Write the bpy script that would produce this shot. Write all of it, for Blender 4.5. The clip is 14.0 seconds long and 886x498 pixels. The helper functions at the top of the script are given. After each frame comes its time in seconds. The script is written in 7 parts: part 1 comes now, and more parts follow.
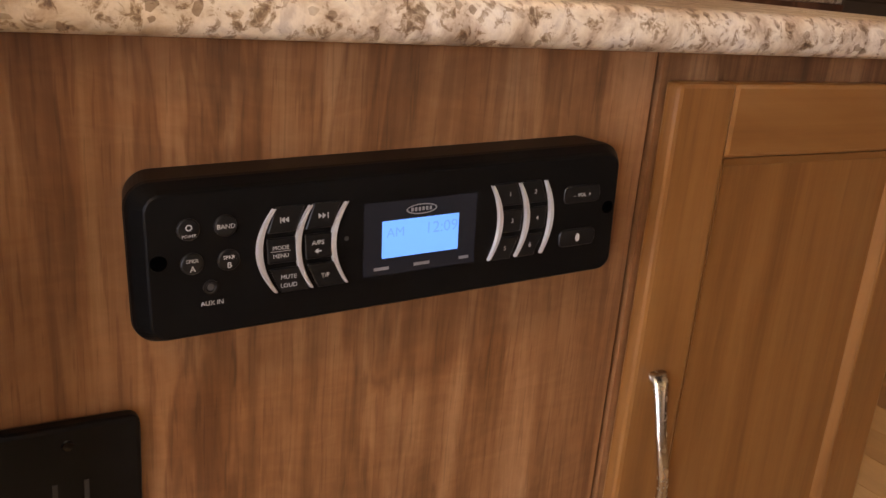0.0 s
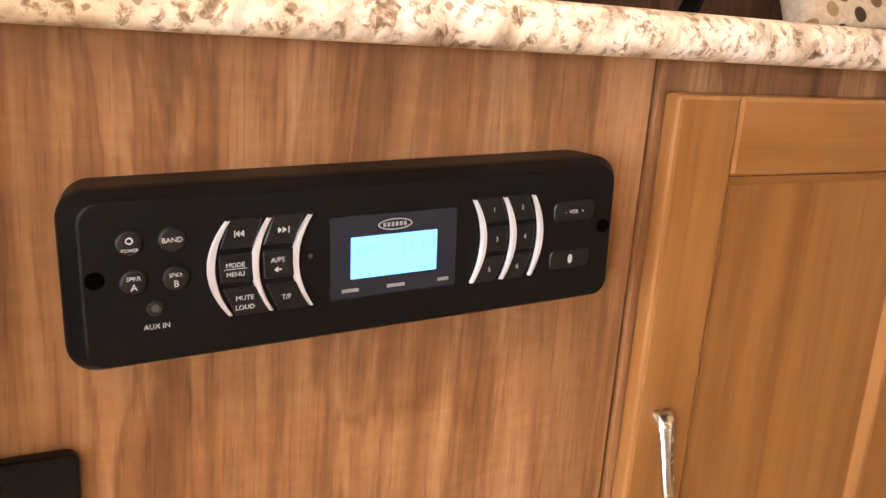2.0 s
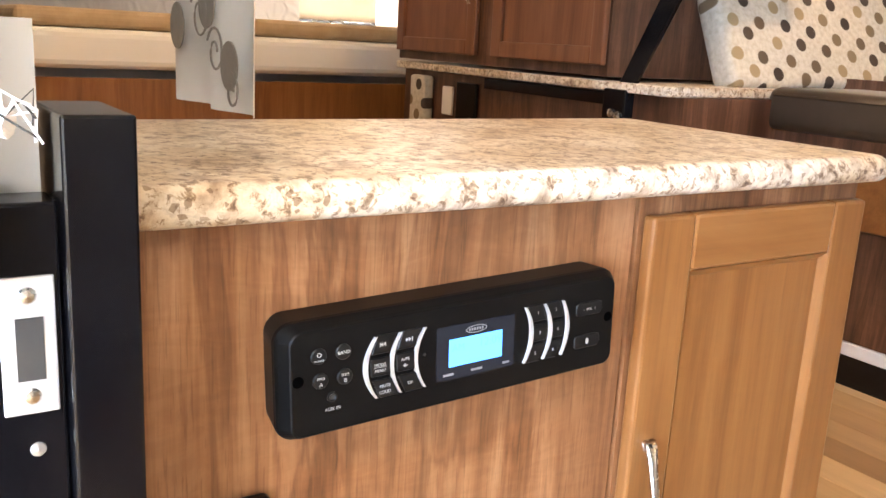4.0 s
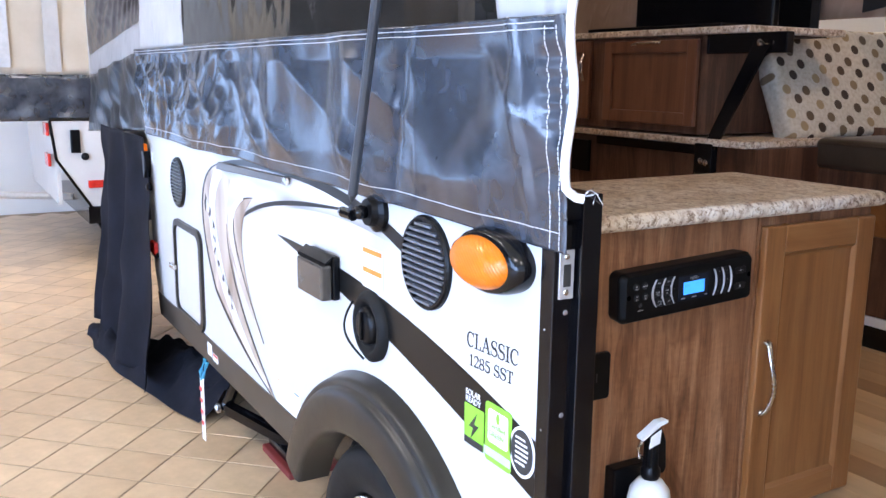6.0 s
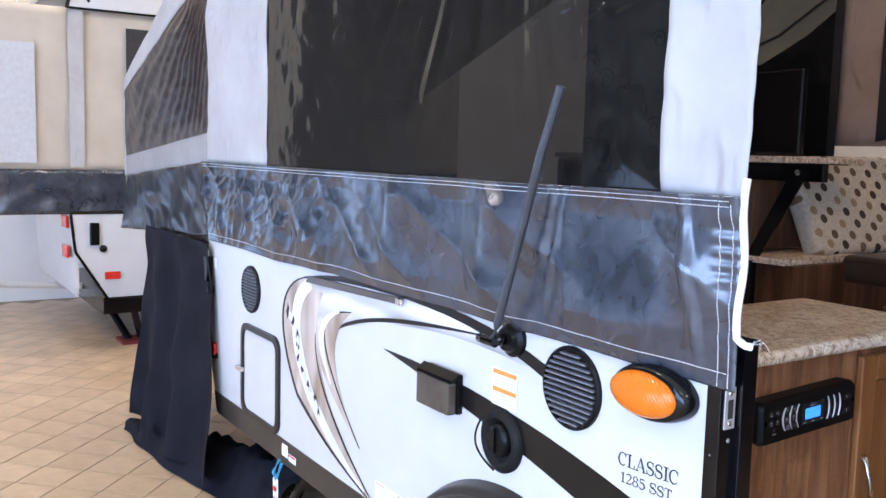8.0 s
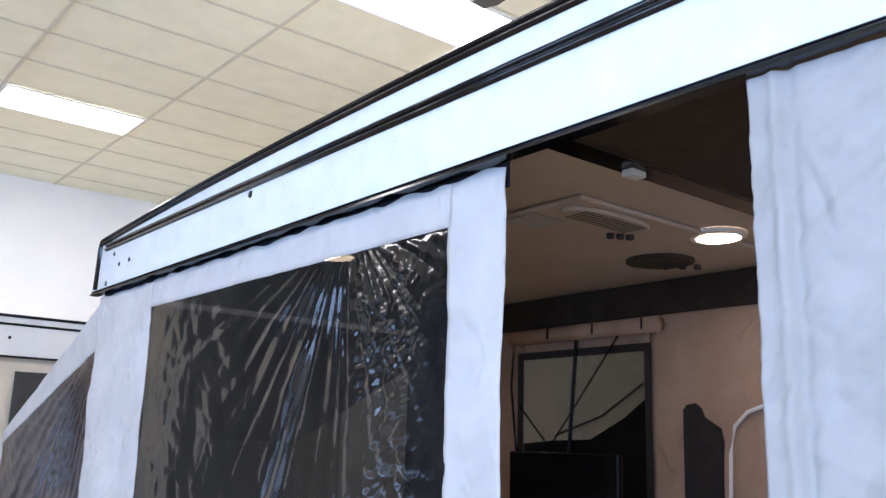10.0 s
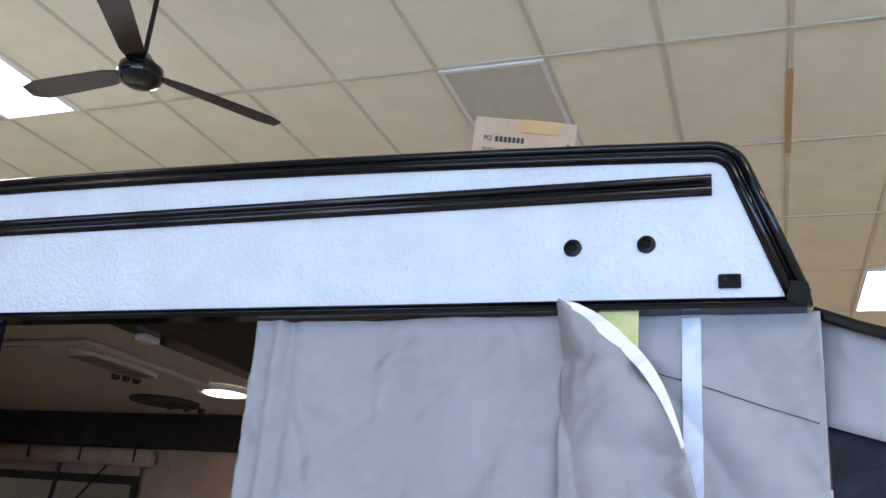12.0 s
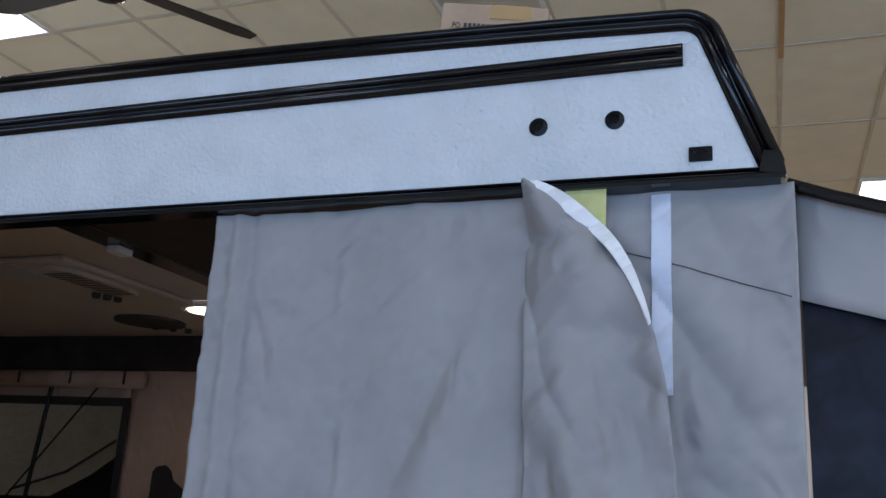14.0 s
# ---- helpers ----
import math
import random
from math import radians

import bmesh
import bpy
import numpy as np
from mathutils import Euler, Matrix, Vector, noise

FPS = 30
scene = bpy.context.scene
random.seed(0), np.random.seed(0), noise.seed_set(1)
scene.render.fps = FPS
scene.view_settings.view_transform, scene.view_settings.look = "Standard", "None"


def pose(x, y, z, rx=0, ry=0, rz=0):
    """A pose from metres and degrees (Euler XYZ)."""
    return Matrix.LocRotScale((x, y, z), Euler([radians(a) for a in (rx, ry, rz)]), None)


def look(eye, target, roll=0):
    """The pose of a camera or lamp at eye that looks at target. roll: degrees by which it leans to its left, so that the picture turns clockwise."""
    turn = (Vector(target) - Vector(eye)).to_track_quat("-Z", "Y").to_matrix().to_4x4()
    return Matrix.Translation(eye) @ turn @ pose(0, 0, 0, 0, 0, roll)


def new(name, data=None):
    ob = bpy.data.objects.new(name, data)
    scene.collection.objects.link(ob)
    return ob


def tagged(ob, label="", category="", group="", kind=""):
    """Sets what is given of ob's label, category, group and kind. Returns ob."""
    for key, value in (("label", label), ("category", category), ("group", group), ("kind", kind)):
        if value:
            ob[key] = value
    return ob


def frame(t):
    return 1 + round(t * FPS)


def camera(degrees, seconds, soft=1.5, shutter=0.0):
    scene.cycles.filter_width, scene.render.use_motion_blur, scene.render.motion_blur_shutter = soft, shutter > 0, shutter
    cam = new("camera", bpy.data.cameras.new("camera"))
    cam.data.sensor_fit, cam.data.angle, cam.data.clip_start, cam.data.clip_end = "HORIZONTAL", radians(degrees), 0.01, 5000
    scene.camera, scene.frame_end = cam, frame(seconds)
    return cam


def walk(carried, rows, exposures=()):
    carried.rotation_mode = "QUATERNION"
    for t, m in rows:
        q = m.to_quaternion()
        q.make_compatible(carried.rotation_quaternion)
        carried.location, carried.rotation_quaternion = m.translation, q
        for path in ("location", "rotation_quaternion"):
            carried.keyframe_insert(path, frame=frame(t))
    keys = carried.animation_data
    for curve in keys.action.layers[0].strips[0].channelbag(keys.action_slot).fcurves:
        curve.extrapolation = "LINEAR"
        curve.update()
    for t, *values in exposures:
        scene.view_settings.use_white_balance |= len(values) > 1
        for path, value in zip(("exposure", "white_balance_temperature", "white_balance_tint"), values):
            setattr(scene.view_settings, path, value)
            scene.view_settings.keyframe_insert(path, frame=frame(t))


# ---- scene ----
cam = camera(53.3, 14.0)
PATH = [
    (0, (0.522, 0.115, 1.213), (-1.121, 1.072, 0.593), 4.8),
    (0.3, (0.477, 0.137, 1.176), (-1.196, 1.083, 0.625), 4.7),
    (0.5, (0.474, 0.139, 1.176), (-1.211, 1.081, 0.652), 5.1),
    (1, (0.482, 0.15, 1.179), (-1.198, 1.105, 0.662), 4.8),
    (1.5, (0.489, 0.153, 1.18), (-1.195, 1.101, 0.663), 4.6),
    (2, (0.492, 0.157, 1.181), (-1.194, 1.102, 0.667), 4.3),
    (2.2, (0.489, 0.155, 1.179), (-1.194, 1.108, 0.671), 4.2),
    (4.3, (0.714, -0.163, 1.343), (-0.881, 0.96, 0.905), 2.5),
    (4.5, (0.791, -0.262, 1.375), (-0.745, 0.953, 0.966), 2.4),
    (5, (0.935, -0.478, 1.442), (-0.611, 0.735, 1.071), 1.8),
    (5.5, (1.151, -0.67, 1.42), (-0.458, 0.453, 1.033), -0.5),
    (5.6, (1.185, -0.707, 1.417), (-0.441, 0.387, 1.023), -1.2),
    (6, (1.229, -0.877, 1.44), (-0.465, 0.113, 1.051), 0.7),
    (6.3, (1.222, -0.986, 1.462), (-0.457, 0.033, 1.083), -0.8),
    (6.5, (1.217, -1.081, 1.456), (-0.409, 0.028, 1.103), -1.2),
    (6.8, (1.204, -1.212, 1.451), (-0.365, -0.032, 1.068), -1.4),
    (7, (1.19, -1.272, 1.455), (-0.397, -0.131, 1.033), -0.4),
    (7.2, (1.186, -1.298, 1.469), (-0.43, -0.195, 1.053), 0.3),
    (9.3, (1.441, -1.494, 1.901), (-0.202, -0.383, 2.161), 3.1),
    (9.5, (1.554, -1.503, 1.943), (-0.077, -0.39, 2.263), 2.7),
    (10, (1.743, -1.497, 2.015), (0.222, -0.274, 2.452), 1.7),
    (10.5, (1.826, -1.55, 2.026), (0.583, -0.07, 2.539), 2.6),
    (11, (1.863, -1.582, 2.026), (0.875, 0.067, 2.575), 0.4),
    (11.5, (1.858, -1.576, 2.101), (1.073, 0.159, 2.712), 1.5),
    (12, (1.835, -1.558, 2.293), (1.159, 0.2, 2.965), 4.9),
    (12.5, (1.787, -1.547, 2.492), (1.162, 0.28, 3.013), 6.1),
    (13, (1.783, -1.538, 2.509), (1.142, 0.297, 2.98), 3.1),
    (13.5, (1.814, -1.51, 2.37), (1.121, 0.292, 2.892), 1.4),
    (14, (1.873, -1.452, 2.237), (1.193, 0.355, 2.76), 3.4),
]
EXPOSURES = [
    (0.0, 0.42, 9500, 36), (0.3, 0.75, 9500, 36), (0.8, 1.25, 9300, 33), (1.4, 1.5, 9200, 31), (2.2, 1.65, 9200, 31), (4.3, 2.05, 6600, 20), (5.0, 1.75, 6150, 20), (5.5, 1.2, 6000, 21), (6.0, 0.6, 5950, 23),
    (7.2, 0.0, 6100, 26), (9.3, 0.8, 5900, 20), (9.7, 0.35, 5900, 20), (10.5, -0.2, 5800, 22), (11.5, -0.5, 5800, 22), (12.0, -0.65, 6050, 21), (12.5, -0.85, 6100, 20), (13.2, -1.1, 6050, 20), (14.0, -1.45, 5950, 20),
]
walk(cam, [(t, look(eye, target, roll)) for t, eye, target, roll in PATH], EXPOSURES)

# ---- light ----
G = -0.04          # showroom floor
CEIL = 4.87        # suspended ceiling
FLOOR = 0.47       # camper floor
ROOFB, ROOFT = 2.75, 3.08
WALL_Y = 2.42      # far side of the camper

world = bpy.data.worlds.new("world")
world.use_nodes = True
scene.world = world
sky = world.node_tree.nodes.new("ShaderNodeTexSky")
sky.sky_type, sky.sun_disc = "NISHITA", False
sky.sun_elevation, sky.sun_rotation = radians(35), radians(180)
world.node_tree.links.new(sky.outputs[0], world.node_tree.nodes["Background"].inputs[0])
world.node_tree.nodes["Background"].inputs[1].default_value = 0.12


def area(name, m, w, h, power, colour):
    d = bpy.data.lights.new(name, "AREA")
    d.shape, d.size, d.size_y, d.energy, d.color = "RECTANGLE", w, h, power, colour
    ob = new(name, d)
    ob.matrix_world = m
    return ob


# daylight through the shop front behind the camera
for x, watts in ((-0.4, 130), (3.6, 200), (7.6, 330)):
    area("window_daylight", look((x, -7.78, 2.0), (x, 0, 2.0)), 3.3, 2.9, watts, (0.50, 0.72, 1.0))
# fluorescent troffers light the hall
TROFFERS = [(-6.215, 0.55), (-2.555, 1.77), (-2.555, 4.21), (-2.555, -3.11), (2.935, -3.11), (2.935, 6.65), (2.935, 9.09), (2.935, 11.53), (-6.215, -4.33), (-6.215, 5.43), (7.2, 1.77), (5.4, -1.0)]
for x, y in TROFFERS:
    area("troffer_light", look((x, y, CEIL - 0.03), (x, y, 0)), 0.54, 1.12, 66, (1.0, 0.93, 0.80))
# two disc lamps under the camper roof
for x, y in ((-0.36, 1.68), (-1.9, 0.75)):
    area("disc_lamp_light", look((x, y, 2.87), (x, y, 0)), 0.16, 0.16, 4, (1.0, 0.70, 0.40))


# ---- materials ----
def material(name, rough=0.5, metal=0.0):
    m = bpy.data.materials.new(name)
    m.use_nodes = True
    nt = m.node_tree
    b = nt.nodes["Principled BSDF"]
    b.inputs["Roughness"].default_value = rough
    b.inputs["Metallic"].default_value = metal
    return m, nt, b


def node(nt, kind, **values):
    n = nt.nodes.new(kind)
    for k, v in values.items():
        n.inputs[k.replace("_", " ")].default_value = v
    return n


def coords(nt, scale=(1, 1, 1), rot=(0, 0, 0)):
    tc = nt.nodes.new("ShaderNodeTexCoord")
    mp = nt.nodes.new("ShaderNodeMapping")
    mp.inputs["Scale"].default_value, mp.inputs["Rotation"].default_value = scale, rot
    nt.links.new(tc.outputs["Object"], mp.inputs["Vector"])
    return mp.outputs[0]


def ramp(nt, fac, stops):
    r = nt.nodes.new("ShaderNodeValToRGB")
    e = r.color_ramp.elements
    while len(e) < len(stops):
        e.new(0.5)
    for el, (p, c) in zip(e, stops):
        el.position, el.color = p, (*c, 1)
    nt.links.new(fac, r.inputs[0])
    return r.outputs[0]


def bump(nt, b, height, strength=0.2, distance=0.002):
    n = nt.nodes.new("ShaderNodeBump")
    n.inputs["Strength"].default_value, n.inputs["Distance"].default_value = strength, distance
    nt.links.new(height, n.inputs["Height"])
    nt.links.new(n.outputs[0], b.inputs["Normal"])


def noisy(name, c1, c2, scale=8.0, rough=0.5, metal=0.0, spec=0.5, stretch=(1, 1, 1), detail=5.0, bumps=0.0, dist=0.002, rvar=0.0):
    """Two-tone noise material with an optional fine relief."""
    m, nt, b = material(name, rough, metal)
    b.inputs["Specular IOR Level"].default_value = spec
    v = coords(nt, stretch)
    n = node(nt, "ShaderNodeTexNoise", Scale=scale, Detail=detail, Roughness=0.6)
    nt.links.new(v, n.inputs["Vector"])
    nt.links.new(ramp(nt, n.outputs[0], [(0.3, c1), (0.7, c2)]), b.inputs["Base Color"])
    if rvar:
        n2 = node(nt, "ShaderNodeTexNoise", Scale=scale * 3.1, Detail=3.0)
        nt.links.new(v, n2.inputs["Vector"])
        mr = node(nt, "ShaderNodeMapRange", To_Min=rough - rvar, To_Max=rough + rvar)
        nt.links.new(n2.outputs[0], mr.inputs[0])
        nt.links.new(mr.outputs[0], b.inputs["Roughness"])
    if bumps:
        n3 = node(nt, "ShaderNodeTexNoise", Scale=scale * 12, Detail=3.0)
        nt.links.new(v, n3.inputs["Vector"])
        bump(nt, b, n3.outputs[0], bumps, dist)
    return m


def wood(name, tones, grain_axis="z", scale=1.0, rough=0.42, streaks=0.0):
    """Laminate or stained wood: long flowing grain plus fine pores along one axis."""
    m, nt, b = material(name, rough)
    s = {"z": (1, 1, 0.09), "x": (0.09, 1, 1), "y": (1, 0.09, 1)}[grain_axis]
    v = coords(nt, tuple(k * scale for k in s))
    big = node(nt, "ShaderNodeTexNoise", Scale=11.0, Detail=6.0, Roughness=0.6, Distortion=1.7)
    nt.links.new(v, big.inputs["Vector"])
    fine = node(nt, "ShaderNodeTexNoise", Scale=120.0, Detail=4.0, Roughness=0.7)
    v2 = coords(nt, tuple(k * scale if k == 1 else 0.02 * scale for k in s))
    nt.links.new(v2, fine.inputs["Vector"])
    mix = node(nt, "ShaderNodeMix", Factor=0.28)
    nt.links.new(big.outputs[0], mix.inputs[2])
    nt.links.new(fine.outputs[0], mix.inputs[3])
    colour = ramp(nt, mix.outputs[0], tones)
    if streaks:
        # wandering heart figure, soft dark streaks, short pores and a patchy cross flame
        along = {"z": 2, "x": 0, "y": 1}[grain_axis]

        def stretch(k):
            return tuple(scale * (k if i == along else 1.0) for i in range(3))
        heart = node(nt, "ShaderNodeTexNoise", Scale=4.0, Detail=4.5, Roughness=0.58, Distortion=3.6)
        nt.links.new(coords(nt, stretch(0.17)), heart.inputs["Vector"])
        vein = node(nt, "ShaderNodeTexNoise", Scale=15.0, Detail=7.0, Roughness=0.66, Distortion=1.3)
        nt.links.new(coords(nt, stretch(0.11)), vein.inputs["Vector"])
        pores = node(nt, "ShaderNodeTexNoise", Scale=330.0, Detail=2.0, Roughness=0.5)
        nt.links.new(coords(nt, stretch(0.055)), pores.inputs["Vector"])
        flame = node(nt, "ShaderNodeTexNoise", Scale=13.0, Detail=5.0, Roughness=0.62, Distortion=2.2)
        nt.links.new(coords(nt, stretch(3.2)), flame.inputs["Vector"])
        for src, stops, amount in (
                (heart, [(0.37, (0.42, 0.34, 0.29)), (0.42, (0.80, 0.75, 0.71)), (0.455, (0.60, 0.53, 0.48)), (0.49, (1.0, 1.0, 1.0)), (0.60, (1.16, 1.22, 1.28)), (0.68, (0.90, 0.88, 0.86))], 0.85),
                (vein, [(0.36, (0.55, 0.49, 0.44)), (0.47, (1, 1, 1)), (0.62, (1.10, 1.12, 1.14))], 0.8),
                (pores, [(0.36, (0.48, 0.42, 0.38)), (0.43, (1, 1, 1))], 0.42),
                (flame, [(0.42, (0.87, 0.84, 0.81)), (0.58, (1.10, 1.12, 1.14))], 0.42)):
            mul = nt.nodes.new("ShaderNodeMix")
            mul.data_type, mul.blend_type = "RGBA", "MULTIPLY"
            mul.inputs[0].default_value = min(1.0, streaks * amount)
            nt.links.new(colour, mul.inputs[6])
            nt.links.new(ramp(nt, src.outputs[0], stops), mul.inputs[7])
            colour = mul.outputs[2]
    nt.links.new(colour, b.inputs["Base Color"])
    bump(nt, b, fine.outputs[0], 0.12, 0.0006)
    return m


M = {}
M["laminate"] = wood("walnut_laminate", [(0.30, (0.10, 0.038, 0.015)), (0.41, (0.18, 0.070, 0.026)), (0.50, (0.245, 0.102, 0.041)), (0.58, (0.31, 0.142, 0.062)), (0.68, (0.40, 0.215, 0.112))], streaks=0.95)
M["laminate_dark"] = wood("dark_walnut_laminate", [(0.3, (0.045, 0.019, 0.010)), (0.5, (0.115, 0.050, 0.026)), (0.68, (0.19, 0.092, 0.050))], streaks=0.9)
M["maple"] = wood("stained_maple", [(0.3, (0.16, 0.056, 0.014)), (0.5, (0.245, 0.096, 0.027)), (0.7, (0.30, 0.130, 0.042))], rough=0.34, streaks=0.25)
M["maple_h"] = wood("stained_maple_rail", [(0.3, (0.16, 0.056, 0.014)), (0.5, (0.24, 0.094, 0.026)), (0.7, (0.30, 0.130, 0.042))], "y", rough=0.34)
M["cherry"] = wood("cherry_front", [(0.3, (0.11, 0.038, 0.017)), (0.5, (0.19, 0.073, 0.032)), (0.7, (0.25, 0.107, 0.048))], rough=0.38)
M["black_plastic"] = noisy("black_plastic", (0.0020, 0.0020, 0.0023), (0.0045, 0.0045, 0.005), 30, 0.33, spec=0.17, bumps=0.08, dist=0.0004)
M["black_satin"] = noisy("black_satin_metal", (0.002, 0.002, 0.003), (0.005, 0.005, 0.006), 14, 0.13, spec=0.34)
M["black_rubber"] = noisy("black_rubber", (0.006, 0.006, 0.006), (0.014, 0.0135, 0.013), 20, 0.6, spec=0.16, bumps=0.2)
M["chrome"] = noisy("satin_nickel", (0.62, 0.59, 0.54), (0.76, 0.73, 0.68), 40, 0.26, 1.0, rvar=0.06)
M["polished"] = noisy("polished_alloy", (0.72, 0.72, 0.72), (0.82, 0.82, 0.82), 30, 0.12, 1.0, rvar=0.03)
M["silver"] = noisy("silver_paint", (0.60, 0.60, 0.60), (0.72, 0.72, 0.71), 40, 0.3, 0.6)
M["white_skin"] = noisy("white_camper_skin", (0.525, 0.522, 0.51), (0.57, 0.567, 0.555), 5, 0.34, bumps=0.05, dist=0.0006)
M["white_webbing"] = noisy("white_webbing", (0.76, 0.76, 0.76), (0.84, 0.84, 0.83), 60, 0.7, bumps=0.3)
M["white_plastic"] = noisy("white_plastic", (0.74, 0.73, 0.70), (0.80, 0.79, 0.76), 12, 0.4)
# unseen closing walls, coloured dark so that the vinyl reflects little
M["dark_wall"] = noisy("dark_unseen_wall", (0.06, 0.056, 0.052), (0.10, 0.093, 0.085), 2, 0.7)
M["white_paint"] = noisy("white_wall_paint", (0.78, 0.77, 0.74), (0.84, 0.83, 0.80), 1.5, 0.8)
M["paper"] = noisy("white_paper", (0.76, 0.76, 0.74), (0.82, 0.82, 0.80), 20, 0.6)
M["brown_skirt"] = noisy("bronze_skirt_metal", (0.034, 0.028, 0.022), (0.052, 0.043, 0.035), 6, 0.35, 0.2)
M["black_cloth"] = noisy("navy_black_cloth", (0.005, 0.0055, 0.009), (0.012, 0.013, 0.020), 7, 0.85, spec=0.15, bumps=0.3)
M["brown_vinyl"] = noisy("brown_vinyl", (0.035, 0.022, 0.013), (0.062, 0.042, 0.026), 5, 0.4, bumps=0.12)
M["red_lens"] = noisy("red_plastic_lens", (0.55, 0.02, 0.012), (0.7, 0.05, 0.03), 30, 0.18)
M["steel"] = noisy("galvanised_steel", (0.4, 0.4, 0.4), (0.55, 0.55, 0.54), 25, 0.38, 0.9)
M["carton"] = noisy("corrugated_carton", (0.40, 0.27, 0.17), (0.48, 0.34, 0.22), 12, 0.85)
M["tape_tan"] = noisy("parcel_tape", (0.42, 0.25, 0.10), (0.48, 0.30, 0.13), 12, 0.3)
M["hole"] = noisy("black_hole", (0.0005, 0.0005, 0.0005), (0.001, 0.001, 0.001), 30, 1.0, spec=0.0)
M["legend_ink"] = noisy("grey_legend_print", (0.36, 0.36, 0.35), (0.44, 0.44, 0.43), 30, 0.6)
M["badge_ink"] = noisy("dull_badge_print", (0.16, 0.16, 0.165), (0.22, 0.22, 0.225), 30, 0.5)
M["ink"] = noisy("dark_ink", (0.02, 0.02, 0.02), (0.035, 0.033, 0.03), 30, 0.6)
M["white_ink"] = noisy("white_print", (0.72, 0.72, 0.72), (0.8, 0.8, 0.8), 30, 0.5)
M["green_ink"] = noisy("green_sticker", (0.20, 0.55, 0.03), (0.26, 0.62, 0.05), 30, 0.4)
M["orange_ink"] = noisy("orange_print", (0.75, 0.22, 0.03), (0.8, 0.28, 0.05), 30, 0.5)
M["red_ink"] = noisy("red_print", (0.6, 0.03, 0.02), (0.66, 0.05, 0.04), 30, 0.4)
M["blue_ink"] = noisy("blue_print", (0.06, 0.12, 0.5), (0.08, 0.16, 0.55), 30, 0.4)
M["yellow_tape"] = noisy("yellow_green_tag", (0.50, 0.50, 0.17), (0.58, 0.57, 0.26), 30, 0.6)
M["decal_black"] = noisy("black_decal_vinyl", (0.004, 0.004, 0.004), (0.010, 0.009, 0.008), 4, 0.3, spec=0.3)
M["ceiling_shell"] = noisy("camper_ceiling_liner", (0.50, 0.44, 0.38), (0.56, 0.50, 0.43), 4, 0.6, bumps=0.1)
M["brown_band"] = noisy("brown_valance_fabric", (0.02, 0.014, 0.011), (0.04, 0.028, 0.021), 9, 0.85)
M["dark_screen"] = noisy("dark_mesh_screen", (0.010, 0.010, 0.011), (0.022, 0.021, 0.022), 14, 0.6)
M["bed_fabric"] = noisy("tan_bed_fabric", (0.42, 0.30, 0.17), (0.55, 0.42, 0.26), 9, 0.8)
M["plant"] = noisy("green_backdrop_plant", (0.03, 0.09, 0.02), (0.10, 0.22, 0.06), 40, 0.6)


def vinyl_material(name, c1, c2, rough, alpha=1.0, crease=0.5, spec=0.5, sc=(1, 1, 1)):
    """Glossy tent vinyl with soft creases running through it."""
    m, nt, b = material(name, rough)
    v = coords(nt, sc)
    n = node(nt, "ShaderNodeTexNoise", Scale=3.2, Detail=3.5, Roughness=0.55, Distortion=1.4)
    nt.links.new(v, n.inputs["Vector"])
    n2 = node(nt, "ShaderNodeTexNoise", Scale=17.0, Detail=2.0, Roughness=0.5, Distortion=0.8)
    nt.links.new(v, n2.inputs["Vector"])
    mix = node(nt, "ShaderNodeMix", Factor=0.22)
    nt.links.new(n.outputs[0], mix.inputs[2])
    nt.links.new(n2.outputs[0], mix.inputs[3])
    nt.links.new(ramp(nt, n2.outputs[0], [(0.3, c1), (0.7, c2)]), b.inputs["Base Color"])
    b.inputs["Alpha"].default_value = alpha
    b.inputs["Specular IOR Level"].default_value = spec
    bump(nt, b, mix.outputs[0], crease, 0.03)
    return m


M["black_vinyl"] = vinyl_material("black_tent_vinyl", (0.018, 0.023, 0.033), (0.040, 0.049, 0.066), 0.25, 1.0, 0.10, 1.0)
M["bunk_vinyl"] = vinyl_material("black_bunk_vinyl", (0.008, 0.009, 0.011), (0.018, 0.019, 0.022), 0.3, 1.0, 0.2, 0.4)
M["dark_pane"] = vinyl_material("dark_bunk_window", (0.003, 0.0035, 0.006), (0.012, 0.013, 0.022), 0.45, 1.0, 0.2, 0.15)
M["clear_vinyl"] = vinyl_material("smoked_window_vinyl", (0.005, 0.005, 0.0055), (0.014, 0.014, 0.013), 0.07, 0.955, 0.05, 0.32)
M["smoke_mesh"] = vinyl_material("smoked_end_window", (0.016, 0.010, 0.011), (0.032, 0.022, 0.022), 0.2, 0.9, 0.2, 0.3)


